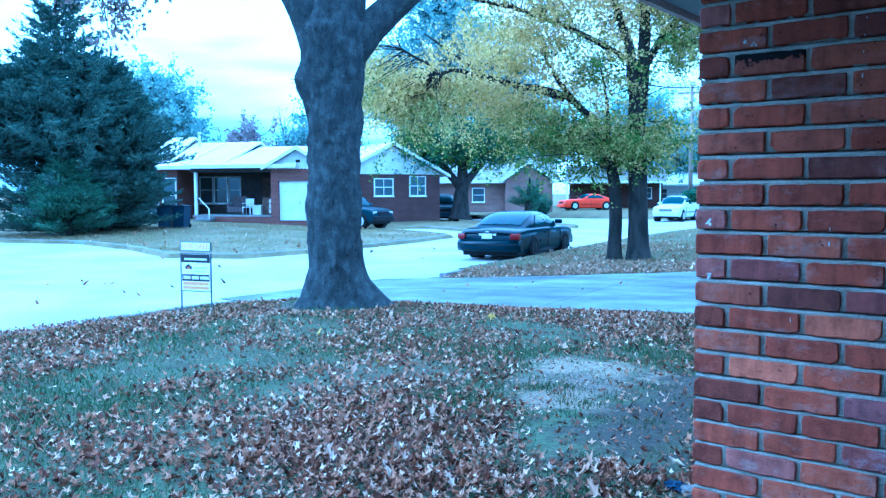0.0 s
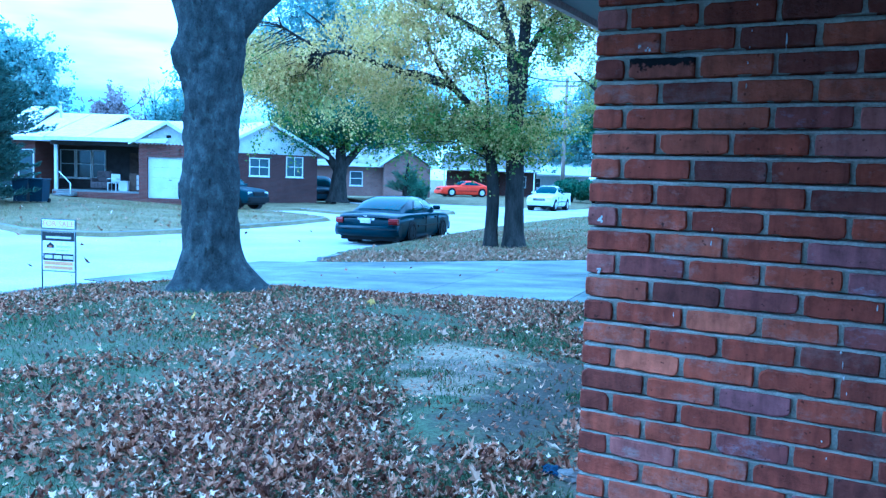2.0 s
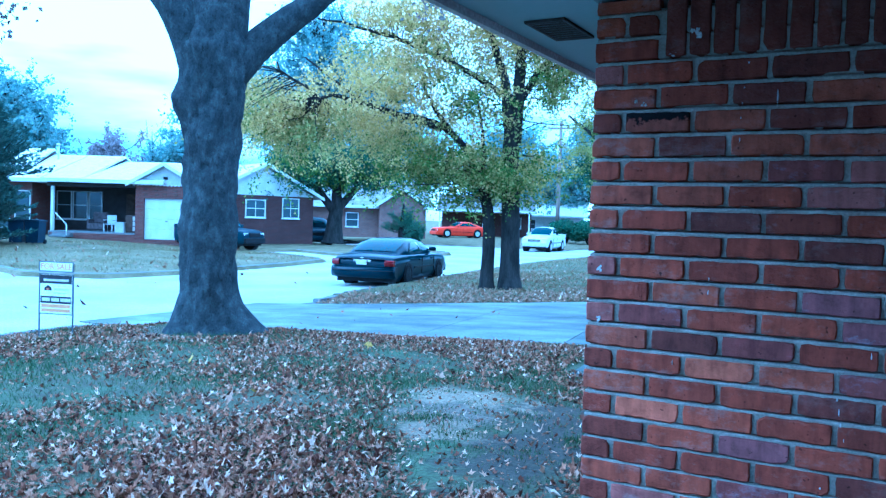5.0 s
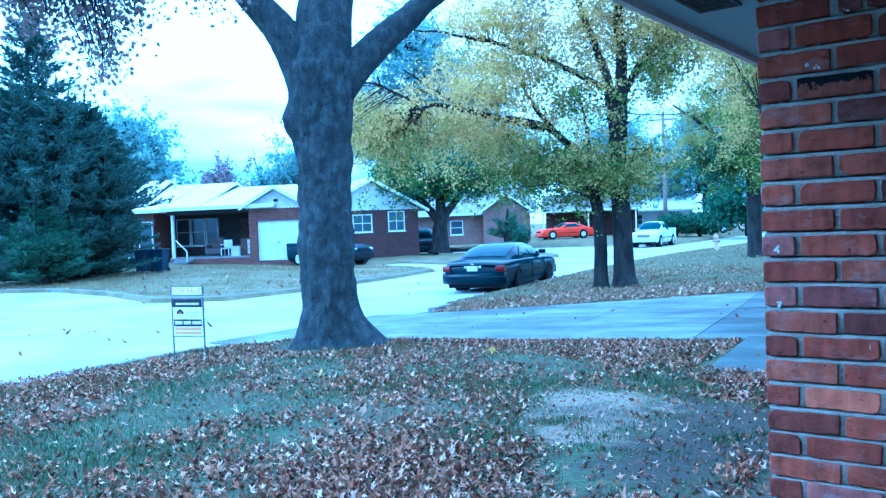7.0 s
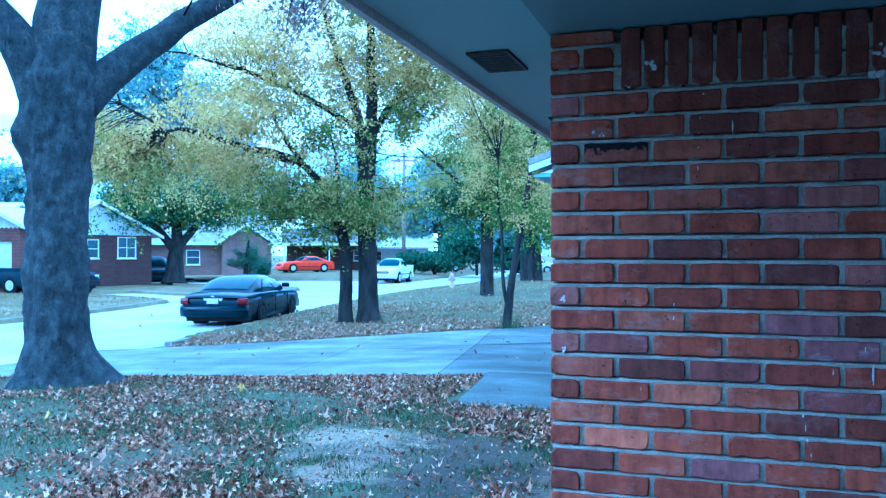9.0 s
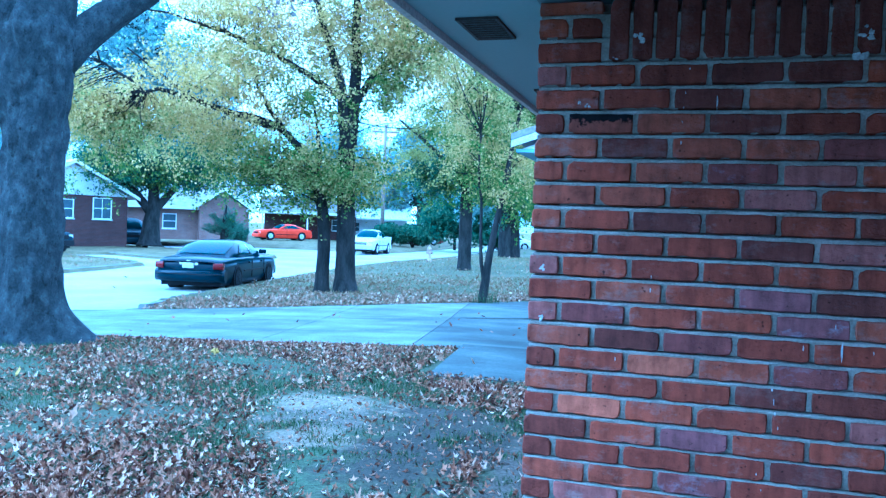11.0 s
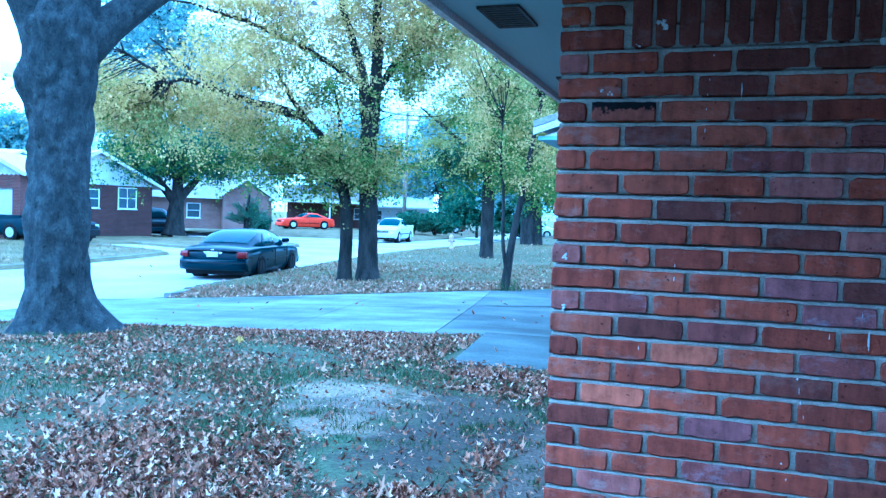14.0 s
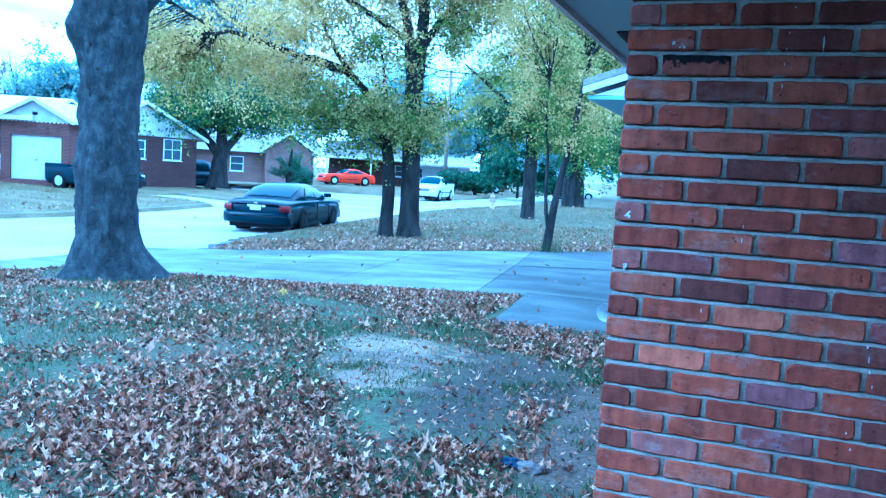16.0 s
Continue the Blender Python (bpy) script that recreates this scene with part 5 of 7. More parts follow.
def make_cedar(base, h, rad, seed, label, branches=260, spires=5, mat=LEAF_CEDAR, size=0.2, name="cedar_tree", category="tree", group="cedars at the corner"):
    """A conical evergreen: upswept boughs, each with feathery sprays, and small side spires."""
    r = np.random.default_rng(seed)
    tree = thing(name, Matrix.Translation(base), label, category, group)
    limb_mesh("trunk", [([(0, 0, -0.2), (0, 0, h * 0.5), (0.1, 0, h * 0.98)], [0.3, 0.18, 0.03])], BARK_DARK, tree)
    twigs, leaves, along = [], [], []
    tops = [(0.0, 0.0, h, 1.0)]
    for k in range(spires):
        a, d = k * 2.4 + 0.7, rad * r.uniform(0.3, 0.62)
        tops.append((d * math.cos(a), d * math.sin(a), h * (0.93 - 0.62 * d / rad), 0.4))

    def spray(p, d, n, length):
        s = r.uniform(0, 1, (n, 1))
        leaves.append(p + d * s * length + r.normal(size=(n, 3)) * 0.06 * (1.3 - s))
        along.append(np.repeat(d[None], n, 0))

    for cx, cy, top, share in tops:
        z_low = 0.08 if share == 1 else top * 0.45
        for k in range(int(branches * share)):
            t = np.clip((np.floor(r.uniform(0, 1) ** 1.1 * 13) + r.normal(0, 0.42)) / 13, 0, 1)
            z = z_low + t * (top - z_low - 0.25)
            a = r.uniform(0, 2 * np.pi)
            reach = rad * (0.42 if share < 1 else 1.0) * (1 - t) ** 1.05 * r.uniform(0.45, 1.12) + 0.16
            out = np.array([math.cos(a), math.sin(a), 0])
            p0 = np.array([cx, cy, z])
            p1 = p0 + out * reach * 0.55 + [0, 0, reach * 0.02]
            p2 = p0 + out * reach + [0, 0, reach * r.uniform(0.28, 0.6) * (0.25 + 0.75 * min(1, t * 5))]
            twigs.append(([tuple(p0), tuple(p1), tuple(p2)], [0.035, 0.022, 0.005]))
            for s in np.linspace(0.2, 1.0, 3 + int(reach * 2.6)):
                q = (1 - s) ** 2 * p0 + 2 * s * (1 - s) * p1 + s * s * p2
                for side in (-1, 1):
                    d = out * 0.8 + np.array([-out[1], out[0], 0]) * side * r.uniform(0.1, 0.9) + [0, 0, r.uniform(0.15, 0.75)]
                    spray(q, d / np.linalg.norm(d), 14, r.uniform(0.35, 0.7) * (1.25 - 0.5 * s))
        spray(np.array([cx, cy, top - 0.9]), np.array([0, 0, 1.0]), 70, 1.4)
    limb_mesh("branchwork", twigs, BARK_DARK, tree, 4)
    leaf_cloud("crown", np.concatenate(leaves), size, mat, tree, r, "needle", along=np.concatenate(along))
    return tree


make_cedar((-35.8, 16.6, -0.1), 12.0, 5.2, 51, "tall dark cedar at the street corner", 270, 10)
make_cedar((-34.9, 18.2, 0.0), 5.0, 3.0, 52, "shorter dark cedar beside the tall one", 170, 6)


def make_bush(name, base, rx, rz, seed, mat, label, n=9000, size=0.12, loose=0.0):
    r = np.random.default_rng(seed)
    b = thing(name, Matrix.Translation(base), label, "bush")
    stems = []
    for k in range(14):
        a, s = k * 2.4, 0.2 + 0.6 * r.uniform()
        stems.append(([(0.05 * math.cos(a), 0.05 * math.sin(a), -0.1), (rx * s * 0.5 * math.cos(a), rx * s * 0.5 * math.sin(a), rz * 0.9), (rx * s * math.cos(a), rx * s * math.sin(a), rz * 1.6)], [0.04, 0.025, 0.008]))
    limb_mesh("branchwork", stems, BARK_DARK, b, 5)
    lumps = [(rx * 0.5 * math.cos(k * 2.1), rx * 0.5 * math.sin(k * 2.1), rz * (0.7 + 0.5 * ((k * 37) % 10) / 10), rx * 0.55, rx * 0.55, rz * 0.6, 1) for k in range(9)]
    for k in range(int(loose * 12)):
        a, d = r.uniform(0, 6.28), rx * r.uniform(0.3, 1.1)
        lumps.append((d * math.cos(a), d * math.sin(a), rz * r.uniform(0.5, 2.1), rx * 0.18, rx * 0.18, rz * 0.28, 0.35))
    leaf_cloud("foliage", blob_points(r, lumps, n), size, mat, b, r)
    return b


make_cedar((-33.6, 15.7, -0.1), 3.3, 1.9, 61, "loose grey green shrub below the cedar", 150, 4, LEAF_SHRUB, 0.17, "shrub", "bush", "")
make_cedar((-27.5, 42.6, 0.15), 2.5, 1.25, 62, "loose dark bush in front of the tan house", 22, 4, LEAF_SHRUB, 0.13, "shrub", "bush", "")
make_bush("shrub", (-27.9, 44.6, 0.1), 0.75, 0.8, 63, LEAF_SHRUB, "low green bush beside the tan house", 3000, 0.14, 1.0)
for x, y, s in ((-27.0, 70.3, 1), (-25.1, 70.9, 2), (-17.8, 72.5, 3)):
    make_bush("hedge_bush", (x, y, ground_z(x, y)), 1.9, 1.3, 64 + s, LEAF_DARK, "dark clipped hedge bush by the far street", 6000, 0.2)


# ---- cars ----
def loft(rows, closed_ends=True):
    """A skin over rows of equally many points; each row is one cross-section."""
    bm = bmesh.new()
    vs = [[bm.verts.new(p) for p in row] for row in rows]
    for r0, r1 in zip(vs, vs[1:]):
        for k in range(len(r0) - 1):
            f = bm.faces.new((r0[k], r0[k + 1], r1[k + 1], r1[k]))
            f.smooth = True
    if closed_ends:
        bm.faces.new(vs[0][::-1])
        bm.faces.new(vs[-1])
    bmesh.ops.recalc_face_normals(bm, faces=bm.faces)
    return bm


def rounded_skin(ob):
    m = ob.modifiers.new("rounding", "SUBSURF")
    m.levels = m.render_levels = 2
    return ob


def bowed_bar(x0, depth, y0, y1, z0, z1, bow, half):
    """A bar across the car's end, bent back towards the corners, its edges rounded."""
    rows = []
    s = 1 if depth > 0 else -1
    for y in np.linspace(y0, y1, 13):
        x = x0 + s * bow * abs(y / half) ** 3.5
        h, d = (z1 - z0) / 2, depth
        zc = (z0 + z1) / 2
        ring = [(d, -h), (0.25 * d, -h), (0.0, -h * 0.45), (0.0, h * 0.45), (0.25 * d, h), (d, h), (d, -h)]
        rows.append([(x + a, y, zc + b) for a, b in ring])
    return loft(rows)


def wheel(parent, x, y, rad, width, rim_mat):
    """A tyre with a dished rim of five spokes; y > 0 is the car's left side."""
    s = 1 if y > 0 else -1
    bm = bmesh.new()
    prof = ((rad * 0.62, -width / 2), (rad * 0.92, -width / 2), (rad, -width * 0.32), (rad, width * 0.32), (rad * 0.92, width / 2), (rad * 0.62, width / 2))
    n = 24
    rings = [[bm.verts.new((p * math.cos(6.28319 * k / n), w, p * math.sin(6.28319 * k / n))) for k in range(n)] for p, w in prof]
    for r0, r1 in zip(rings, rings[1:] + rings[:1]):
        for k in range(n):
            bm.faces.new((r0[k], r0[(k + 1) % n], r1[(k + 1) % n], r1[k])).smooth = True
    bmesh.ops.recalc_face_normals(bm, faces=bm.faces)
    tyre = part("tyre", bm, TYRE)
    w = new("wheel")
    w.parent = parent
    w.location = (x, y, rad)
    tyre.parent = w
    bm = bmesh.new()
    m = pose(0, 0, 0, 90, 0, 0)
    bmesh.ops.create_cone(bm, cap_ends=True, segments=20, radius1=rad * 0.63, radius2=rad * 0.63, depth=width * 1.0, matrix=m)
    for k in range(5):
        a = 72 * k
        add_box(bm, -rad * 0.07, rad * 0.07, 0, width * 0.53, rad * 0.1, rad * 0.58, 0.0, pose(0, 0, 0, 0, a, 0) @ (Matrix.Identity(4) if s > 0 else pose(0, 0, 0, 0, 0, 180)))
    bmesh.ops.create_cone(bm, cap_ends=True, segments=12, radius1=rad * 0.16, radius2=rad * 0.12, depth=width * 1.1, matrix=m)
    rim = part("rim", bm, rim_mat)
    rim.parent = w
    return w


STYLES = {
    # x along the length from the rear (-0.5) to the nose (0.5), height of the shoulder, half width as a share
    "sedan": dict(body=((-0.502, 0.69, 0.82), (-0.488, 0.83, 0.92), (-0.44, 0.895, 0.97), (-0.3, 0.935, 0.99), (-0.1, 0.935, 1.0), (0.12, 0.925, 1.0), (0.24, 0.915, 0.99), (0.40, 0.86, 0.97), (0.47, 0.77, 0.92), (0.5, 0.62, 0.84)), cabin=((-0.345, -0.10), (0.225, 0.02)), axles=(-0.27, 0.285), roof=1.375, clear=0.2, wheel=0.335),
    "coupe": dict(body=((-0.5, 0.72, 0.84), (-0.485, 0.92, 0.93), (-0.4, 1.0, 0.97), (-0.25, 1.0, 1.0), (-0.05, 0.93, 0.98), (0.15, 0.93, 0.98), (0.26, 0.93, 0.99), (0.44, 0.86, 0.97), (0.485, 0.76, 0.92), (0.5, 0.6, 0.86)), cabin=((-0.40, -0.12), (0.16, -0.04)), axles=(-0.285, 0.305), roof=1.42, clear=0.18, wheel=0.36),
    "suv": dict(body=((-0.5, 0.8, 0.92), (-0.49, 1.05, 0.96), (-0.4, 1.1, 1.0), (-0.1, 1.1, 1.0), (0.18, 1.08, 1.0), (0.26, 1.06, 0.99), (0.42, 0.98, 0.97), (0.48, 0.86, 0.93), (0.5, 0.7, 0.88)), cabin=((-0.49, -0.40), (0.25, 0.06)), axles=(-0.29, 0.3), roof=1.75, clear=0.24, wheel=0.36),
    "pickup": dict(body=((-0.5, 0.9, 0.96), (-0.495, 1.12, 0.98), (-0.3, 1.13, 1.0), (-0.12, 1.12, 1.0), (0.1, 1.1, 1.0), (0.22, 1.1, 0.99), (0.42, 1.04, 0.98), (0.485, 0.94, 0.95), (0.5, 0.72, 0.9)), cabin=((-0.17, -0.10), (0.22, 0.06)), axles=(-0.3, 0.32), roof=1.72, clear=0.3, wheel=0.39),
}


def car(name, m, length, width, style, paint, label, rim=METAL, category="car", lit_rear=True):
    """A parked car; its own x axis points ahead, z = 0 is the ground under it."""
    st = STYLES[style]
    c = thing(name, m, label, category)
    hw, roof, low = width / 2, st["roof"], st["clear"]
    rows = []
    for fx, top, fw in st["body"]:
        x, w = fx * length, hw * fw
        tuck = 0.06 if abs(fx) > 0.47 else 0.0
        b = low + tuck
        half = [(w * 0.90, b), (w * 0.985, b + 0.12), (w, b + (top - b) * 0.55), (w * 0.985, top - 0.10), (w * 0.945, top - 0.03), (w * 0.84, top), (w * 0.42, top + 0.025)]
        rows.append([(x, y, z) for y, z in half] + [(x, 0, top + 0.032)] + [(x, -y, z) for y, z in reversed(half)] + [(x, half[0][0] * 0.0, b - 0.0)][:0])
    rounded_skin(part("body", loft(rows), paint, c))
    part("underbody", box(-length * 0.46, length * 0.46, -hw * 0.86, hw * 0.86, low - 0.06, low + 0.2, 0.02), BLACK_PLASTIC, c)
    (xb0, xt0), (xf0, xf1) = st["cabin"]
    belt = np.interp((xb0 + xf0) / 2, [b[0] for b in st["body"]], [b[1] for b in st["body"]])
    zb = belt - 0.03
    xr0, xr1, xn0, xn1 = xb0 * length, xt0 * length, xf0 * length, xf1 * length

    def rise(x):
        """Height of the roofline over the belt at x, along the middle of the car."""
        back, ahead = min(1, max(0, (x - xr0) / (xr1 - xr0))), min(1, max(0, (xn0 - x) / (xn0 - xn1)))
        return (roof - zb) * min(math.sin(back * math.pi / 2), math.sin(ahead * math.pi / 2)) ** 0.88

    def belt_width(x):
        f = (x - xr0) / (xn0 - xr0)
        return hw * (0.93 - 0.13 * (1 - smooth(f, 0.0, 0.22)) - 0.12 * smooth(f, 0.8, 1.0))

    def shell(x, a, off=0.0):
        """A point of the cabin at x; a runs from 0 (left belt) over the roof to pi (right belt)."""
        ca, sa = math.cos(a), max(0.0, math.sin(a))
        up = rise(x) * sa ** 0.62
        y = belt_width(x) * (1 if ca > 0 else -1) * abs(ca) ** 0.46 * (1 - 0.2 * up / (roof - zb))
        slope = (rise(x + 0.05) - rise(x - 0.05)) / 0.1
        return Vector((x - off * slope * sa, y + off * ca, zb + up + off * (0.3 + sa)))

    def side_angle(x, z):
        return math.asin(min(1.0, (max(0.0, z - zb) / max(0.02, rise(x))) ** (1 / 0.62)))

    xs_ = np.concatenate([np.linspace(xr0, xr1, 12), np.linspace(xr1, xn1, 8)[1:], np.linspace(xn1, xn0, 12)[1:]])
    arc = [math.pi * (0.5 - 0.5 * math.cos(math.pi * k / 22)) for k in range(23)]
    part("cabin", loft([[shell(x, a) for a in arc] for x in xs_], False), paint, c)

    def pane(name, point, n=9):
        """A glass pane over the cabin: point(u, v) with u and v from 0 to 1."""
        return part(name, loft([[point(i / n, k / n) for k in range(n + 1)] for i in range(n + 1)], False), CAR_GLASS, c)

    wide = 0.2 if style == "coupe" else 0.27
    pane("rear_window", lambda u, v: shell(xr0 + (xr1 - xr0) * (0.10 + 0.62 * u), math.pi * (wide + (1 - 2 * wide) * v), 0.012))
    pane("windscreen", lambda u, v: shell(xn0 + (xn1 - xn0) * (0.08 + 0.66 * u), math.pi * (0.2 + 0.6 * v), 0.012))
    n_side = 1 if style == "coupe" else 2
    zl, zh = zb + 0.09, roof - 0.13
    x0l, x0h, x1l, x1h = xr0 + (xr1 - xr0) * 0.42, xr0 + (xr1 - xr0) * 0.86, xn0 - (xn0 - xn1) * 0.3, xn0 - (xn0 - xn1) * 0.82
    for s in (1, -1):
        for k in range(n_side):
            t0, t1 = k / n_side + 0.022, (k + 1) / n_side - 0.022

            def glass_point(u, v, t0=t0, t1=t1, s=s):
                z = zl + (zh - zl) * v
                t = t0 + (t1 - t0) * u
                x = (x0l + (x1l - x0l) * t) * (1 - v) + (x0h + (x1h - x0h) * t) * v
                a = side_angle(x, z)
                return shell(x, a if s > 0 else math.pi - a, 0.012)
            pane("side_window", glass_point)
            if style == "sedan":
                part("window_trim", tube([glass_point(0.0, v) for v in (0, 0.5, 1)], 0.012, 6), CHROME if k == 1 else BLACK_PLASTIC, c)
        xm = x1l - 0.05
        part("mirror", box(xm - 0.06, xm + 0.06, min(s * hw * 0.86, s * (hw + 0.1)), max(s * hw * 0.86, s * (hw + 0.1)), zl - 0.02, zl + 0.11, 0.045), paint, c)
        part("side_moulding", box(st["axles"][0] * length + 0.5, st["axles"][1] * length - 0.5, min(s * hw * 0.99, s * (hw + 0.012)), max(s * hw * 0.99, s * (hw + 0.012)), low + 0.3, low + 0.35, 0.004), BLACK_PLASTIC, c)
        for xd in ([0.0] if n_side == 1 else [(x0l + x1l) / 2, x1l + 0.1]):
            part("door_gap", box(xd - 0.006, xd + 0.006, min(s * hw * 0.985, s * (hw + 0.003)), max(s * hw * 0.985, s * (hw + 0.003)), low + 0.12, zb - 0.08), BLACK_PLASTIC, c)
            part("door_handle", box(xd - 0.32, xd - 0.14, min(s * hw * 0.98, s * (hw + 0.02)), max(s * hw * 0.98, s * (hw + 0.02)), zb - 0.17, zb - 0.13, 0.008), paint, c)
        part("head_lamp", box(length * 0.455, length * 0.492, min(s * hw * 0.55, s * hw * 0.88), max(s * hw * 0.55, s * hw * 0.88), st["body"][-2][1] - 0.22, st["body"][-2][1] - 0.05, 0.02), LENS_CLEAR, c)
        lz = (0.61, 0.78) if style == "sedan" else (0.85, 1.0)
        part("tail_lamp", bowed_bar(-length * 0.513, 0.16, min(s * hw * 0.70, s * hw * 0.95), max(s * hw * 0.70, s * hw * 0.95), *lz, 0.12, hw), LENS_RED, c)
        for ax in st["axles"]:
            bm = bmesh.new()
            bmesh.ops.create_cone(bm, cap_ends=True, segments=28, radius1=st["wheel"] * 1.1, radius2=st["wheel"] * 1.1, depth=0.3, matrix=pose(ax * length, s * (hw - 0.156), st["wheel"] + 0.01, 90, 0, 0))
            part("wheel_arch", bm, BLACK_PLASTIC, c)
            wheel(c, ax * length, s * (hw - 0.095), st["wheel"], 0.22, rim)
    part("bumper", bowed_bar(-length * 0.52, 0.26, -hw * 0.985, hw * 0.985, low + 0.07, low + 0.39, 0.2, hw), paint, c)
    part("bumper", box(length * 0.47, length * 0.512, -hw * 0.88, hw * 0.88, low + 0.06, low + 0.34, 0.05), METAL if paint is PAINT_WHITE else BLACK_PLASTIC if style == "pickup" else paint, c)
    part("grille", box(length * 0.485, length * 0.506, -hw * 0.46, hw * 0.46, low + 0.38, st["body"][-2][1] - 0.06, 0.015), CHROME if style == "pickup" and paint is PAINT_WHITE else BLACK_PLASTIC, c)
    if style == "sedan":
        part("boot_lid_gap", box(-length * 0.5035, -length * 0.49, -hw * 0.72, hw * 0.72, 0.8, 0.808), BLACK_PLASTIC, c)
        part("bumper_strip", bowed_bar(-length * 0.523, 0.05, -hw * 0.95, hw * 0.95, low + 0.26, low + 0.285, 0.2, hw), BLACK_PLASTIC, c)
        part("lid_badge", box(-length * 0.505, -length * 0.495, -0.05, 0.05, 0.815, 0.845, 0.004), CHROME, c)
        part("plate_surround", prism(((-0.27, 0.78), (-0.21, 0.62), (0.21, 0.62), (0.27, 0.78)), "x", -length * 0.4985, -length * 0.493), CHROME, c)
    part("licence_plate", box(-length * 0.508, -length * 0.499, -0.155, 0.155, low + 0.435, low + 0.575, 0.003), PLATE, c)
    part("plate_print", box(-length * 0.510, -length * 0.5075, -0.11, 0.11, low + 0.48, low + 0.53), GREY_BAR, c)
    if style == "pickup":
        x0, x1 = -length * 0.49, xr0 - 0.06
        for a in ((x0, x1, -hw * 0.97, -hw * 0.86), (x0, x1, hw * 0.86, hw * 0.97), (x0, x0 + 0.09, -hw * 0.86, hw * 0.86)):
            part("bed_wall", box(*a, 1.0, 1.22, 0.02), paint, c)
        part("bed_floor", box(x0 + 0.09, x1, -hw * 0.855, hw * 0.855, 1.1, 1.168), BLACK_PLASTIC, c)
    return c


def facing(x, y, z, hx, hy):
    return Matrix.Translation((x, y, z)) @ Matrix.Rotation(math.atan2(hy, hx), 4, "Z")


car("sedan_car", facing(-13.25, 19.6, ROAD_Z, -0.217, 0.976), 5.38, 1.97, "sedan", PAINT_BLACK, "black four-door sedan parked at the kerb", BLACK_PLASTIC)
car("pickup_truck", facing(-22.0, 52.9, ROAD_Z, 0.127, -0.99), 5.25, 1.92, "pickup", PAINT_WHITE, "white crew cab pickup on the far street", category="truck")
car("coupe_car", facing(-35.2, 64.6, ground_z(-35.2, 64.6), -0.617, -0.762), 5.0, 1.92, "coupe", PAINT_RED, "bright orange red coupe parked on a drive")
car("pickup_truck", facing(-30.3, 29.4, ground_z(-30.3, 29.4), 1.0, 0.03), 4.75, 1.72, "pickup", PAINT_NAVY, "dark blue pickup parked before the garage", category="truck")
car("utility_car", facing(-33.2, 41.0, ground_z(-33.2, 41.0), 0.70, -0.71), 4.6, 1.85, "suv", PAINT_NAVY, "dark utility car beside the brown brick house")
car("distant_car", facing(-16.7, 75.6, ground_z(-16.7, 75.6), -0.95, -0.2), 4.6, 1.8, "sedan", PAINT_WHITE, "white car far down the street")
car("distant_car", facing(-28.2, 82.8, ground_z(-28.2, 82.8), -0.95, -0.3), 4.6, 1.8, "suv", PAINT_MAROON, "dark red car far down the street")


# ---- houses across the street ----
def frame_of(origin, u):
    u = Vector((*u, 0)).normalized()
    back = Vector((-u.y, u.x, 0))
    m = Matrix((u, back, (0, 0, 1))).transposed().to_4x4()
    return Matrix.Translation(origin) @ m


def window(parent, x0, x1, z0, z1, y=0.0, bars=1, curtain=True):
    """A framed sash window set in a front wall whose face is at y."""
    w = new("window")
    w.parent = parent
    w.location = (0, y, 0)
    for a in ((x0, x0 + 0.06, z0, z1), (x1 - 0.06, x1, z0, z1), (x0 + 0.06, x1 - 0.06, z0, z0 + 0.05), (x0 + 0.06, x1 - 0.06, z1 - 0.05, z1)):
        part("frame", box(a[0], a[1], -0.05, 0.02, a[2], a[3], 0.006), WHITE_TRIM, w)
    part("sill", box(x0 - 0.04, x1 + 0.04, -0.09, 0.0, z0 - 0.06, z0 - 0.004, 0.006), WHITE_TRIM, w)
    part("pane", box(x0 + 0.06, x1 - 0.06, -0.012, -0.006, z0 + 0.06, z1 - 0.06), HOUSE_GLASS, w)
    part("sash_bar", box(x0 + 0.06, x1 - 0.06, -0.035, -0.012, (z0 + z1) / 2 - 0.02, (z0 + z1) / 2 + 0.02), WHITE_TRIM, w)
    for k in range(bars):
        xm = x0 + (x1 - x0) * (k + 1) / (bars + 1)
        part("sash_bar", box(xm - 0.015, xm + 0.015, -0.032, -0.012, z0 + 0.06, z1 - 0.06), WHITE_TRIM, w)
    return w


def gable_roof(parent, x0, x1, xp, y0, y1, ze, zp, mat, thick=0.12, trim=WHITE_TRIM):
    """Two slopes that fall to both sides of a ridge which runs away from the front."""
    for xe in (x0, x1):
        part("roof_slope", prism(((xe, ze), (xp, zp), (xp, zp + thick), (xe, ze + thick)), "y", y0, y1), mat, parent)
        part("bargeboard", prism(((xe, ze - 0.06), (xp, zp - 0.06), (xp, zp + thick), (xe, ze + thick)), "y", y0 - 0.04, y0 - 0.004), trim, parent)


def side_roof(parent, x0, x1, y0, y1, yr, ze, zr, mat, thick=0.12):
    """Two slopes whose ridge runs along the front."""
    for ye in (y0, y1):
        part("roof_slope", prism(((ye, ze), (yr, zr), (yr, zr + thick), (ye, ze + thick)), "x", x0, x1), mat, parent)
    part("fascia", box(x0, x1, y0 - 0.03, y0 - 0.004, ze - 0.08, ze + thick, 0.004), WHITE_TRIM, parent)


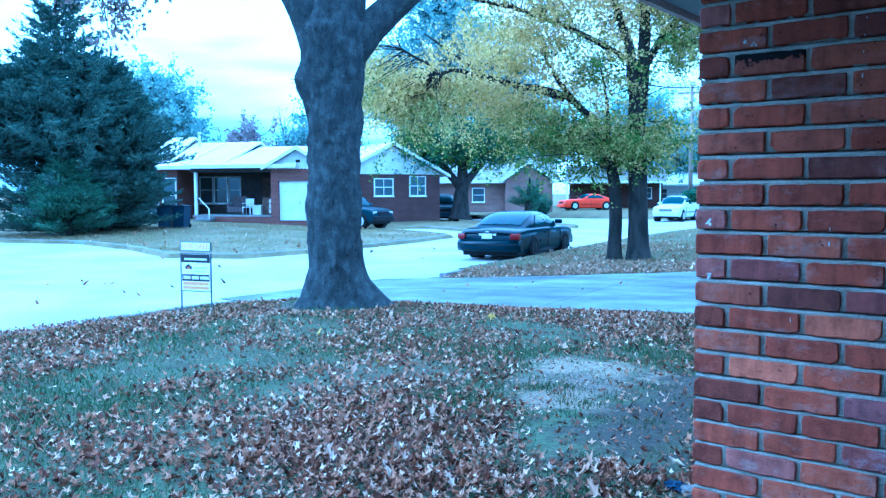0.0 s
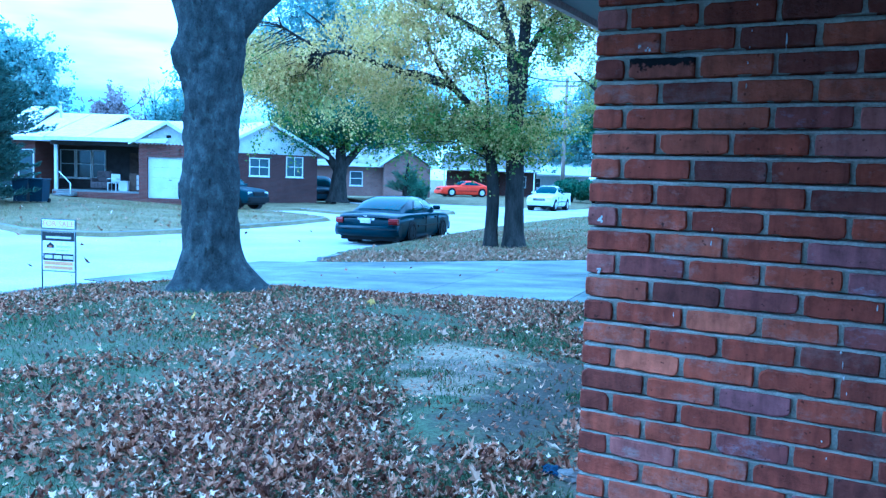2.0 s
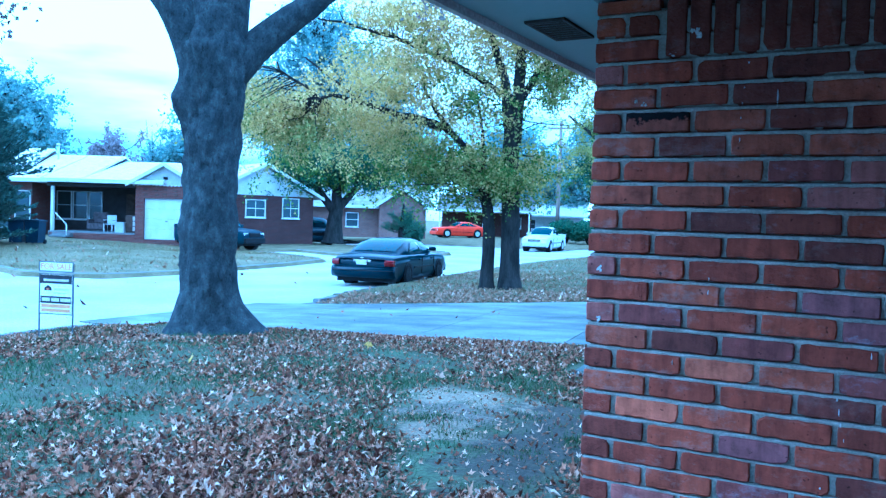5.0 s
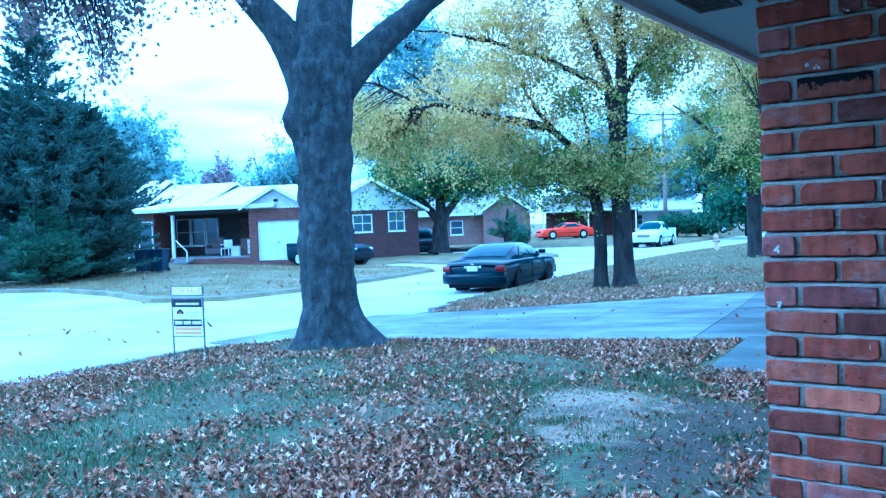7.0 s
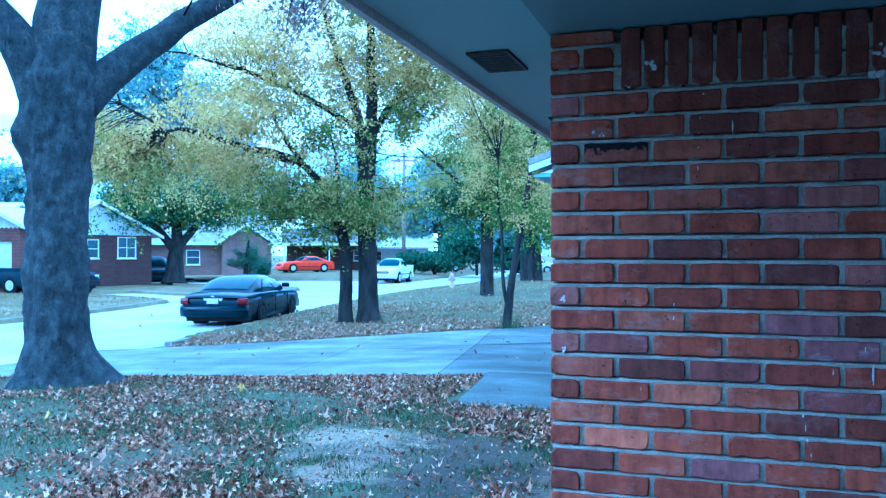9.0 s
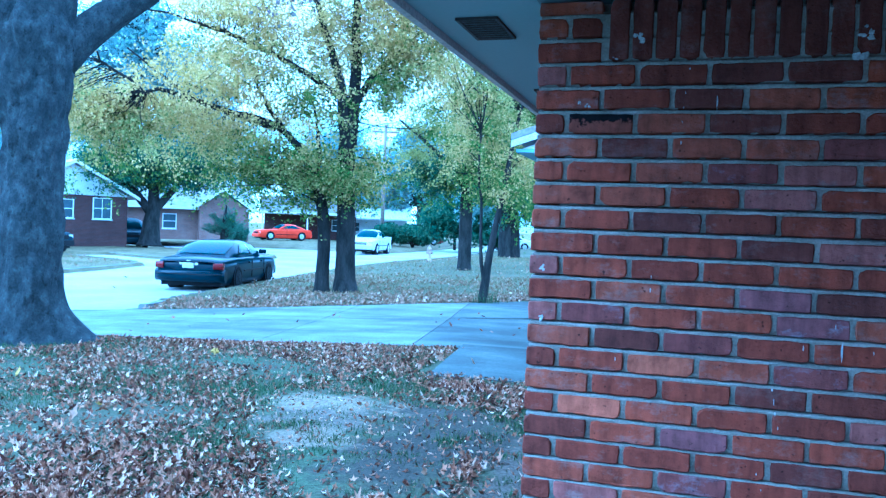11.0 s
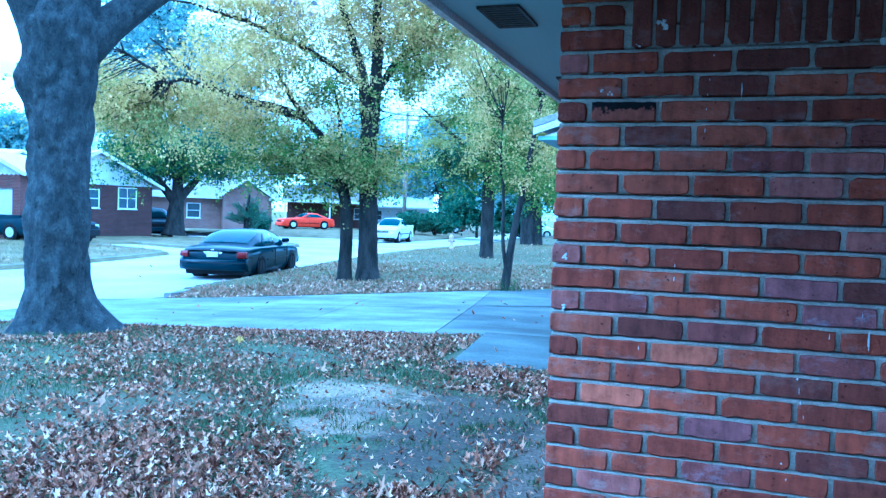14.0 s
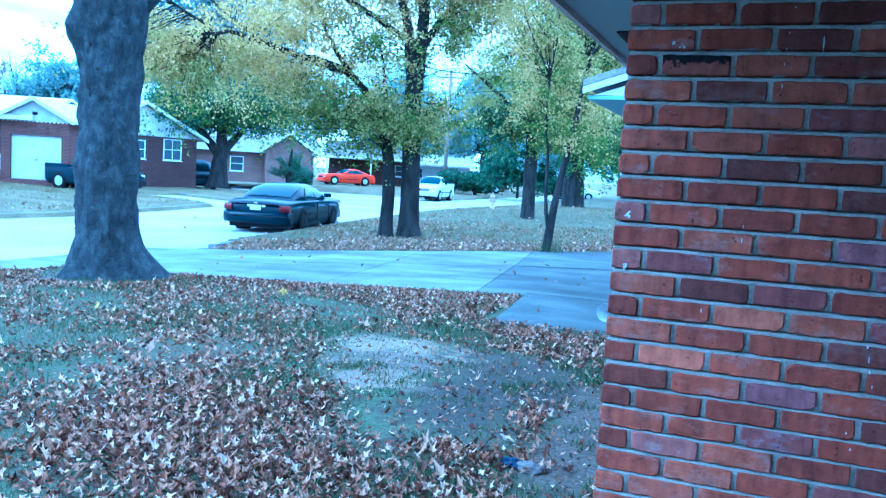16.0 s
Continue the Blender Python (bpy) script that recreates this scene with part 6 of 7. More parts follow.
h1 = thing("corner_house", frame_of((-34.2, 27.9, 0.15), (0.906, 0.423)), "red brick ranch house with white roof, porch and garage", "house")
for a in ((-0.45, 0.0, 0, 2.86), (2.42, 2.78, 0, 2.86), (0.0, 2.42, 2.16, 2.86)):
    part("wall", box(a[0], a[1], 0.0, 0.25, a[2], a[3]), BRICK_HOUSE_RED, h1)
part("wall", box(-0.45, 2.78, 0.252, 8.0, 0, 2.86), BRICK_HOUSE_RED, h1)
for x, z in ((0.08, 2.62), (0.1, 2.36), (0.66, 2.56), (0.7, 2.33), (1.15, 2.64), (1.12, 2.38), (1.7, 2.57), (1.72, 2.34), (2.2, 2.63), (2.2, 2.37)):
    part("accent_brick", box(x - 0.09, x + 0.09, -0.05, 0.02, z - 0.035, z + 0.035, 0.006), DARK_WOOD, h1)
part("foundation", box(-5.15, 2.76, 0.006, 3.0, -0.6, -0.003), BRICK_HOUSE_RED, h1)
door = new("garage_door")
door.parent = h1
for k in range(4):
    part("panel", box(0.02, 2.40, 0.10, 0.14, 0.02 + k * 0.535, 0.551 + k * 0.535, 0.004), GARAGE_PAINT, door)
part("handle", box(1.15, 1.27, 0.07, 0.1, 0.95, 0.99, 0.005), BLACK_PLASTIC, door)
part("gable_wall", prism(((-0.62, 2.87), (2.95, 2.87), (1.17, 3.84)), "y", -0.04, 0.1), SIDING, h1)
for k in range(18):
    part("trim_tooth", prism(((-0.62 + k * 0.2, 2.87), (-0.42 + k * 0.2, 2.87), (-0.52 + k * 0.2, 2.78)), "y", -0.05, -0.01), WHITE_TRIM, h1)
part("gable_vent", box(1.05, 1.3, -0.07, -0.042, 3.15, 3.3, 0.01), BLACK_PLASTIC, h1)
gable_roof(h1, -0.85, 3.15, 1.17, -0.35, 8.2, 2.80, 3.9, SHINGLE_PALE)
part("wall", box(-13.0, -0.455, 3.6, 9.5, 0, 2.86), BRICK_HOUSE_RED, h1)
side_roof(h1, -13.4, -7.58, 0.8, 9.8, 4.8, 2.95, 4.84, SHINGLE_PALE)
side_roof(h1, -7.575, -5.42, 0.8, 9.8, 4.8, 2.95, 4.5, SHINGLE_PALE)
side_roof(h1, -5.415, -3.25, -0.3, 9.8, 4.8, 2.95, 4.5, SHINGLE_PALE)
side_roof(h1, -3.245, 1.15, -0.3, 9.8, 4.8, 2.95, 4.2, SHINGLE_PALE)
part("bargeboard", prism(((-0.33, 2.86), (4.6, 4.36), (4.6, 4.6), (-0.33, 3.1)), "x", -5.46, -5.425), WHITE_TRIM, h1)
part("gable_wall", prism(((0.1, 2.87), (3.5, 2.87), (3.5, 3.95)), "x", -5.40, -5.3), SIDING, h1)
part("porch_deck", box(-5.2, -0.46, 0.02, 3.59, 0, 0.30, 0.02), KERB, h1)
part("porch_base", box(-5.15, -0.46, -0.004, 0.016, 0, 0.22), BRICK_HOUSE_RED, h1)
part("porch_post", box(-5.09, -4.94, 0.05, 0.2, 0.304, 2.66, 0.01), WHITE_TRIM, h1)
part("porch_beam", box(-5.3, -0.46, 0.05, 0.2, 2.664, 2.86, 0.01), PORCH_SHADE, h1)
part("porch_ceiling", box(-5.3, -0.46, 0.204, 3.59, 2.7, 2.76), PORCH_SHADE, h1)
part("handrail", tube(((-4.85, 0.1, 1.25), (-3.9, -0.5, 0.65)), 0.03, 6), WHITE_TRIM, h1)
part("handrail_post", tube(((-3.9, -0.5, 0.0), (-3.9, -0.5, 0.66)), 0.03, 6), WHITE_TRIM, h1)
for k in range(2):
    part("porch_step", box(-4.8, -3.8, -0.62 + k * 0.3, -0.01, 0, 0.1 + k * 0.1, 0.01), KERB, h1)
window(h1, -6.7, -5.8, 0.9, 2.5, 3.56, 0)
window(h1, -5.75, -4.85, 0.9, 2.5, 3.56, 0)
window(h1, -4.8, -4.0, 0.9, 2.5, 3.56, 0)
# Dark sheet over the brick back wall: porch shade put into colour.
part("porch_shade_sheet", box(-6.78, -0.46, 3.57, 3.596, 0.304, 2.69), PORCH_SHADE, h1)
part("front_door", box(-2.6, -1.7, 3.52, 3.565, 0.304, 2.4, 0.01), DARK_WOOD, h1)
part("wall", box(-9.6, -6.8, 1.2, 3.595, 0, 2.86), BRICK_HOUSE_RED, h1)
window(h1, -7.75, -6.85, 0.35, 2.4, 1.19, 0)
window(h1, -8.9, -8.0, 0.35, 2.4, 1.19, 0)
part("roof_vent", tube(((-6.9, 4.0, 4.2), (-6.9, 4.0, 5.1)), 0.06, 8), METAL, h1)
part("vent_cap", tube(((-6.9, 4.0, 5.104), (-6.9, 4.0, 5.2)), [0.14, 0.1], 10), METAL, h1)

for x, lab in ((-2.0, "white plastic porch chair"),):
    ch = thing("porch_chair", h1.matrix_basis @ pose(x - 0.2, 0.8, 0.30), lab, "chair")
    part("seat", box(-0.25, 0.25, -0.25, 0.25, 0.40, 0.44, 0.015), WHITE_TRIM, ch)
    part("backrest", box(-0.25, 0.25, 0.2, 0.25, 0.45, 0.9, 0.015), WHITE_TRIM, ch)
    for sx in (-0.22, 0.22):
        part("armrest", box(sx - 0.03, sx + 0.03, -0.24, 0.22, 0.62, 0.66, 0.01), WHITE_TRIM, ch)
        for sy in (-0.21, 0.21):
            part("leg", box(sx - 0.02, sx + 0.02, sy - 0.02, sy + 0.02, 0.0, 0.40, 0.005), WHITE_TRIM, ch)
tbx = thing("storage_box", h1.matrix_basis @ pose(-1.55, 0.7, 0.30), "pale plastic box on the porch", "box")
part("box_body", box(-0.25, 0.25, -0.2, 0.2, 0.0, 0.5, 0.02), SIDING, tbx)
part("lid", box(-0.27, 0.27, -0.22, 0.22, 0.504, 0.55, 0.015), SIDING, tbx)
cab_ = thing("porch_cabinet", h1.matrix_basis @ pose(-0.95, 0.9, 0.30), "dark wooden cabinet with pale front on the porch", "cabinet")
part("carcass", box(-0.35, 0.35, -0.2, 0.25, 0.0, 0.95, 0.02), DARK_WOOD, cab_)
for k in range(3):
    part("drawer", box(0.06, 0.32, -0.225, -0.203, 0.1 + k * 0.27, 0.33 + k * 0.27, 0.01), GREY_BAR, cab_)
sofa = thing("porch_armchair", h1.matrix_basis @ pose(-3.0, 1.1, 0.30), "dark cushioned armchair against the porch wall", "chair")
part("seat", box(-0.4, 0.4, -0.35, 0.3, 0.12, 0.45, 0.05), CLOTH, sofa)
part("backrest", box(-0.4, 0.4, 0.2, 0.38, 0.45, 1.05, 0.06), CLOTH, sofa)
for sx in (-0.48, 0.38):
    part("armrest", box(sx, sx + 0.12, -0.35, 0.3, 0.12, 0.66, 0.04), CLOTH, sofa)

tb = thing("wheelie_bin", pose(-33.1, 21.0, ground_z(-33.1, 21.0), 0, 0, 25), "dark blue wheeled rubbish bin beside the porch", "bin")
part("bin_body", prism(((-0.27, 0.06), (0.27, 0.06), (0.33, 1.0), (-0.33, 1.0)), "y", -0.3, 0.3), BIN_BLUE, tb)
part("lid", box(-0.36, 0.36, -0.34, 0.34, 1.004, 1.07, 0.02), BIN_BLUE, tb)
part("handle", tube(((-0.28, 0.37, 0.97), (0.28, 0.37, 0.97)), 0.02, 6), BLACK_PLASTIC, tb)
for sx in (-0.28, 0.28):
    part("wheel", tube(((sx - 0.03, 0.27, 0.1), (sx + 0.03, 0.27, 0.1)), 0.1, 12), TYRE, tb)
tagged(tb, group="bins beside the porch")
copy_thing(tb, pose(-33.75, 20.6, ground_z(-33.75, 20.6), 0, 0, 38))

h2 = thing("brown_house", frame_of((-31.1, 38.1, 0.42), (0.43, 0.903)), "brown brick house darkened for tree shade, with pale gable", "house")
part("wall", box(-6.4, 0, 0.0, 9.0, -0.5, 2.35), BRICK_HOUSE_BROWN, h2)
part("gable_wall", prism(((-6.5, 2.352), (0.05, 2.352), (-3.2, 4.05)), "y", -0.05, 0.1), SIDING, h2)
gable_roof(h2, -7.0, 0.55, -3.2, -0.4, 9.3, 2.22, 4.15, SHINGLE_PALE)
window(h2, -2.05, -0.95, 1.05, 2.25, 0.0)
window(h2, -4.35, -3.1, 1.05, 2.1, 0.0)

h3 = thing("tan_house", frame_of((-35.5, 47.5, 0.22), (0.75, 0.66)), "tan brown brick house with grey roof and white gable trim", "house")
part("wall", box(-6.0, 6.0, 0.0, 8.0, 0, 2.3), BRICK_HOUSE_TAN, h3)
part("wall", box(2.4, 5.6, -0.9, -0.004, 0, 2.3), BRICK_HOUSE_TAN, h3)
side_roof(h3, -6.5, 6.5, -0.5, 8.5, 4.0, 2.22, 4.4, SHINGLE_GREY)
part("gable_wall", prism(((2.3, 2.302), (5.7, 2.302), (4.0, 3.4)), "y", -0.93, -0.8), BRICK_HOUSE_TAN, h3)
gable_roof(h3, 1.95, 6.05, 4.0, -1.25, 3.0, 2.2, 3.6, SHINGLE_GREY)
window(h3, 0.0, 0.95, 0.75, 1.8, 0.0, 0)

h4 = thing("carport_house", frame_of((-36.0, 70.5, ground_z(-36, 70)), (0.9, 0.43)), "low brown house with an open carport", "house")
part("wall", box(-4.0, 5.0, 2.5, 9.0, 0, 2.5), BRICK_HOUSE_BROWN, h4)
part("carport_roof", box(-4.4, 5.0, -1.5, 2.6, 2.4, 2.56, 0.02), WHITE_TRIM, h4)
for x in (-4.0, 0.2, 4.6):
    part("carport_post", box(x, x + 0.12, -1.4, -1.28, 0, 2.4, 0.01), WHITE_TRIM, h4)
side_roof(h4, -4.5, 5.4, 2.0, 9.5, 5.8, 2.45, 4.1, SHINGLE_GREY)
window(h4, 2.6, 4.0, 0.9, 2.0, 2.5)
h5 = thing("pale_house", frame_of((-38.0, 84.5, 0.1), (0.93, 0.36)), "long low house with a pale metal roof", "house")
part("wall", box(-2, 7, 0, 8, 0, 2.4), SIDING, h5)
side_roof(h5, -2.5, 7.5, -0.5, 8.5, 4.0, 2.35, 4.0, SHINGLE_PALE)
for x in (0.5, 4.0):
    window(h5, x, x + 1.2, 0.9, 2.0, 0.0)

# own garage gable over the drive
for xe in (-1.85, 9.85):
    part("roof_slope", prism(((xe, 2.79), (4.0, 4.69), (4.0, 4.77), (xe, 2.87)), "y", 7.86, 14.2), SHINGLE_GREY, roof_own)
    part("bargeboard", prism(((xe, 2.70), (4.0, 4.60), (4.0, 4.69), (xe, 2.785)), "y", 7.87, 7.91), WHITE_TRIM, roof_own)
part("gable_wall", prism(((-1.72, 2.69), (9.7, 2.69), (4.0, 4.55)), "y", 7.96, 8.02), WHITE_TRIM, roof_own)
part("soffit", box(-1.8, -0.42, 7.96, 14.1, 2.64, 2.685), SOFFIT, roof_own)
part("wall", box(-0.2, 2.44, 8.05, 8.25, -0.1, 2.6), BRICK_HOUSE_RED, house)
part("wall", box(-0.4, -0.202, 8.05, 13.9, -0.1, 2.62), BRICK_HOUSE_RED, house)

# ---- street furniture ----
pole = thing("utility_pole", pose(-27.9, 70.2, 0.0) @ Matrix.Scale(1.3, 4), "weathered wooden utility pole with crossarm", "utility pole")
part("shaft", tube(((0, 0, -0.3), (0, 0, 4), (0.03, 0, 8.6)), [0.16, 0.14, 0.1], 10), POLE_WOOD, pole)
part("crossarm", box(-0.95, 0.95, -0.06, 0.06, 8.0, 8.12, 0.01, pose(0, 0, 0, 0, 0, 20)), POLE_WOOD, pole)
for x in (-0.8, -0.3, 0.3, 0.8):
    part("insulator", tube(((x * 0.94, x * 0.34, 8.12), (x * 0.94, x * 0.34, 8.28)), [0.04, 0.03], 8), WHITE_TRIM, pole)
part("transformer", tube(((0.28, 0.05, 6.6), (0.28, 0.05, 7.4)), 0.2, 12), METAL, pole)

HYD = (-11.0, 32.8)
hyd = thing("fire_hydrant", pose(HYD[0], HYD[1], ground_z(*HYD) - 0.02) @ Matrix.Diagonal((0.8, 0.8, 0.95, 1)), "pale yellow fire hydrant on the verge", "hydrant")
part("barrel", tube(((0, 0, 0), (0, 0, 0.06), (0, 0, 0.07), (0, 0, 0.55)), [0.17, 0.17, 0.12, 0.12], 14), HYDRANT_PAINT, hyd)
part("bonnet", tube(((0, 0, 0.55), (0, 0, 0.58), (0, 0, 0.66), (0, 0, 0.72)), [0.15, 0.15, 0.11, 0.04], 14), HYDRANT_PAINT, hyd)
part("cap_nut", tube(((0, 0, 0.72), (0, 0, 0.78)), [0.03, 0.03], 6), HYDRANT_PAINT, hyd)
for d in ((1, 0), (-1, 0), (0, -1)):
    part("nozzle", tube(((d[0] * 0.1, d[1] * 0.1, 0.42), (d[0] * 0.2, d[1] * 0.2, 0.42)), [0.065, 0.065], 10), HYDRANT_PAINT, hyd)

# ---- sale sign on the crest of the yard ----
SIGN_M = frame_of((-8.28, 4.16, 0.1), (0.957, 0.29)) @ Matrix.Diagonal((1, 1, 0.8, 1))
sign = thing("sale_sign", SIGN_M, "metal framed yard sale sign with small rider panel", "sign")
for x in (-0.235, 0.235):
    part("leg", box(x - 0.008, x + 0.008, -0.008, 0.008, -0.1, 0.92, 0.003), SIGN_METAL, sign)
for z in (0.30, 0.915, 0.955, 1.10):
    part("cross_bar", box(-0.243, 0.243, -0.008, 0.008, z - 0.007, z + 0.007, 0.003), SIGN_METAL, sign)
for x in (-0.235, 0.235):
    part("rider_post", box(x - 0.009, x + 0.009, -0.009, 0.009, 0.965, 1.09, 0.003), SIGN_METAL, sign)
part("panel", box(-0.222, 0.222, -0.008, 0.008, 0.312, 0.90, 0.003), SIGN_WHITE, sign)
part("header_band", box(-0.222, 0.222, -0.0115, -0.0085, 0.77, 0.90), SIGN_BLACK, sign)
part("header_print", box(-0.17, 0.18, -0.0145, -0.012, 0.805, 0.84), GREY_BAR, sign)
part("number_band", box(-0.212, 0.212, -0.0115, -0.0085, 0.465, 0.575), SIGN_BLACK, sign)
for k, w in enumerate((0.11, 0.11, 0.14)):
    x0 = -0.19 + k * 0.13
    part("number_bar", box(x0, x0 + w, -0.0145, -0.012, 0.495, 0.548), GREY_BAR, sign)
part("logo", prism(((-0.16, 0.66), (-0.06, 0.66), (-0.06, 0.70), (-0.11, 0.745), (-0.16, 0.70)), "y", -0.0115, -0.0085), SIGN_BLACK, sign)
part("logo_mark", box(-0.13, -0.09, -0.0145, -0.012, 0.665, 0.695), SIGN_RED, sign)
part("print_bar", box(-0.03, 0.18, -0.0115, -0.0085, 0.665, 0.70), GREY_BAR, sign)
part("print_bar", box(-0.03, 0.14, -0.0115, -0.0085, 0.615, 0.635), GREY_BAR, sign)
part("print_bar", box(-0.2, 0.2, -0.0115, -0.0085, 0.40, 0.45), SIGN_ORANGE, sign)
part("print_bar", box(-0.2, 0.2, -0.0115, -0.0085, 0.335, 0.38), SIGN_ORANGE, sign)
rider = part("rider_panel", box(-0.232, 0.232, -0.007, 0.007, 0.967, 1.09, 0.003), SIGN_WHITE, sign)
txt = bpy.data.curves.new("rider_text", "FONT")
txt.body, txt.size, txt.align_x, txt.align_y, txt.extrude = "FOR SALE", 0.108, "CENTER", "CENTER", 0.0012
txt.offset = 0.0022
txt.materials.append(SIGN_ORANGE)
lettering = new("lettering", txt)
lettering.parent = sign
lettering.matrix_basis = Matrix.Translation((0, -0.0085, 1.028)) @ pose(0, 0, 0, 90, 0, 0) @ Matrix.Diagonal((0.95, 1.15, 1, 1))


# ---- fallen leaves, grass ----
def noise2(px, py, s, seed):
    return np.array([noise.noise(Vector((a * s, b * s, seed))) for a, b in zip(px, py)])


def litter(name, px, py, size, mat, r, label, lobes=5, lift=0.0):
    """Curled lobed leaves lying on the ground."""
    n = len(px)
    k = lobes * 2
    ang = np.linspace(0, 2 * np.pi, k, endpoint=False)
    prof = np.where(np.arange(k) % 2 == 0, 1.0, 0.45) * (1 + 0.35 * np.cos(ang))
    s = size * r.uniform(0.55, 1.25, n)
    yaw = r.uniform(0, 2 * np.pi, n)
    rad = prof[None] * s[:, None] * r.uniform(0.8, 1.2, (n, k)) * 0.5
    lx, ly = rad * np.cos(ang), rad * np.sin(ang) * 0.8
    curl = r.normal(0.35, 0.7, n)[:, None] * (rad**2) / s[:, None] * 0.75 + r.normal(0, 0.05, (n, k)) * s[:, None]
    tx, ty = r.normal(0, 0.5, n)[:, None], r.normal(0, 0.5, n)[:, None]
    lz = curl + lx * tx + ly * ty
    wx = lx * np.cos(yaw)[:, None] - ly * np.sin(yaw)[:, None]
    wy = lx * np.sin(yaw)[:, None] + ly * np.cos(yaw)[:, None]
    lz = lz - np.minimum(lz.min(1, keepdims=True), 0) * 0.8
    gz = lawn_height(px, py) + 0.008 + lift + r.uniform(0, 0.018, n)
    ring = np.stack([wx + px[:, None], wy + py[:, None], lz + gz[:, None]], -1)
    mid = np.stack([px, py, gz + np.maximum(0, -0.1 * s)], -1)[:, None]
    v = np.concatenate([mid, ring], 1).reshape(-1, 3)
    base = (np.arange(n) * (k + 1))[:, None]
    i = np.arange(k)
    f = np.stack([np.broadcast_to(base, (n, k)), base + 1 + i, base + 1 + (i + 1) % k], -1).reshape(-1, 3)
    return tagged(mesh_np(name, v, f, mat), label, "leaves", kind="stuff")


r_l = np.random.default_rng(8)


def scatter(n, x0, x1, y0, y1, keep):
    px, py = r_l.uniform(x0, x1, n), r_l.uniform(y0, y1, n)
    k = keep(px, py) > r_l.uniform(0, 1, n)
    return px[k], py[k]


def bare_amount(px, py):
    out = np.zeros(len(px))
    for cx, cy, rx, ry, _ in BARE[:6]:
        out = np.maximum(out, 1 - smooth(np.hypot((px - cx) / rx, (py - cy) / ry), 0.55, 1.1))
    return out


def yard_cover(px, py):
    d = 0.49 + 0.07 * smooth(py, 4.2, 5.6) + 0.5 * noise2(px, py, 0.45, 3.1) + 0.75 * noise2(px, py, 1.6, 7.7)
    heap = np.exp(-(((px + 2.5) / 1.5) ** 2 + ((py - 1.0) / 1.25) ** 2))
    green = np.exp(-(((px + 4.5) / 1.7) ** 2 + ((py - 2.5) / 1.3) ** 2))
    d = d + 0.5 * heap - 0.2 * green + 0.45 * smooth(py, 5.2, 6.6) * smooth(px, -7.5, -5.0) + 0.2 * smooth(-px, 7.5, 9.0)
    d = d - 0.75 * bare_amount(px, py)
    return np.clip(d, 0.05, 1) * (np.hypot(px - OAK[0], py - OAK[1]) > 0.75) * (1 - smooth(-px, 10.4, 11.2)) * (py < drive_near(px) - 0.02)


def walk_free(px, py):
    return ~((px > -2.3) & (py > 5.75))


px, py = scatter(125000, -11.2, 0.6, -2.5, 8.05, lambda a, b: yard_cover(a, b) * walk_free(a, b))
litter("fallen_leaves", px, py, 0.043, LITTER, r_l, "curled brown oak leaves scattered over the lawn")
px, py = scatter(31000, -5.5, 0.2, -1.5, 3.4, lambda a, b: yard_cover(a, b) * np.exp(-(((a + 2.4) / 1.9) ** 2 + ((b - 0.9) / 1.5) ** 2)))
litter("fallen_leaves", px, py, 0.047, LITTER, r_l, "curled brown oak leaves heaped on the lawn", lift=0.015)
px, py = scatter(62000, -13.2, 0.5, 11.8, 24.0, lambda a, b: (a > right_x(b) + 0.22) * (b > drive_far(a) + 0.04) * np.clip(1.0 - smooth(b - drive_far(a), 0.4, 2.4) * 0.9 + 0.3 * noise2(a, b, 0.5, 2.0), 0.03, 1) )
litter("fallen_leaves", px, py, 0.075, LITTER_PALE, r_l, "faded leaves drifted along the far lawn edge", 4)
px, py = scatter(2600, -17.0, 0.5, 18.0, 40.0, lambda a, b: (a > right_x(b) + 0.3) * (b > drive_far(a) + 0.1) * 0.5)
litter("fallen_leaves", px, py, 0.1, LITTER_PALE, r_l, "scattered pale leaves on the far lawn", 4)
px, py = np.array([-3.94, -4.6, -5.4]), np.array([2.92, 5.6, 3.6])
litter("yellow_leaves", px, py, 0.1, LITTER_YELLOW, r_l, "large yellow maple leaves on the litter", 5, 0.03)
px, py = scatter(120, -9.0, -0.6, 0.5, 7.6, lambda a, b: 0.55 + 0 * a)
litter("maple_leaves", px, py, 0.095, LITTER_PALE, r_l, "larger pale maple leaves lying on the litter", 5, 0.025)
px, py = scatter(60, -11.0, -0.6, 8.1, 13.9, lambda a, b: 0.6 * (b < drive_far(a) - 0.1))
litter("fallen_leaves", px, py, 0.08, LITTER, r_l, "few stray leaves on the driveway", 5, 0.008)
px, py = scatter(60, -21, -11.5, 2, 30, lambda a, b: inside(a, b, ROAD_POLY) * 0.9)
st_ = litter("fallen_leaves", px, py, 0.14, LITTER, r_l, "few stray leaves on the street", 5)
st_.location.z = 0.0
me = st_.data
co = np.empty(len(me.vertices) * 3, np.float32)
me.vertices.foreach_get("co", co)
co = co.reshape(-1, 3)
co[:, 2] = ROAD_Z + 0.006 + (co[:, 2] - np.repeat(lawn_height(px, py), 11).astype(np.float32))
me.vertices.foreach_set("co", co.ravel())


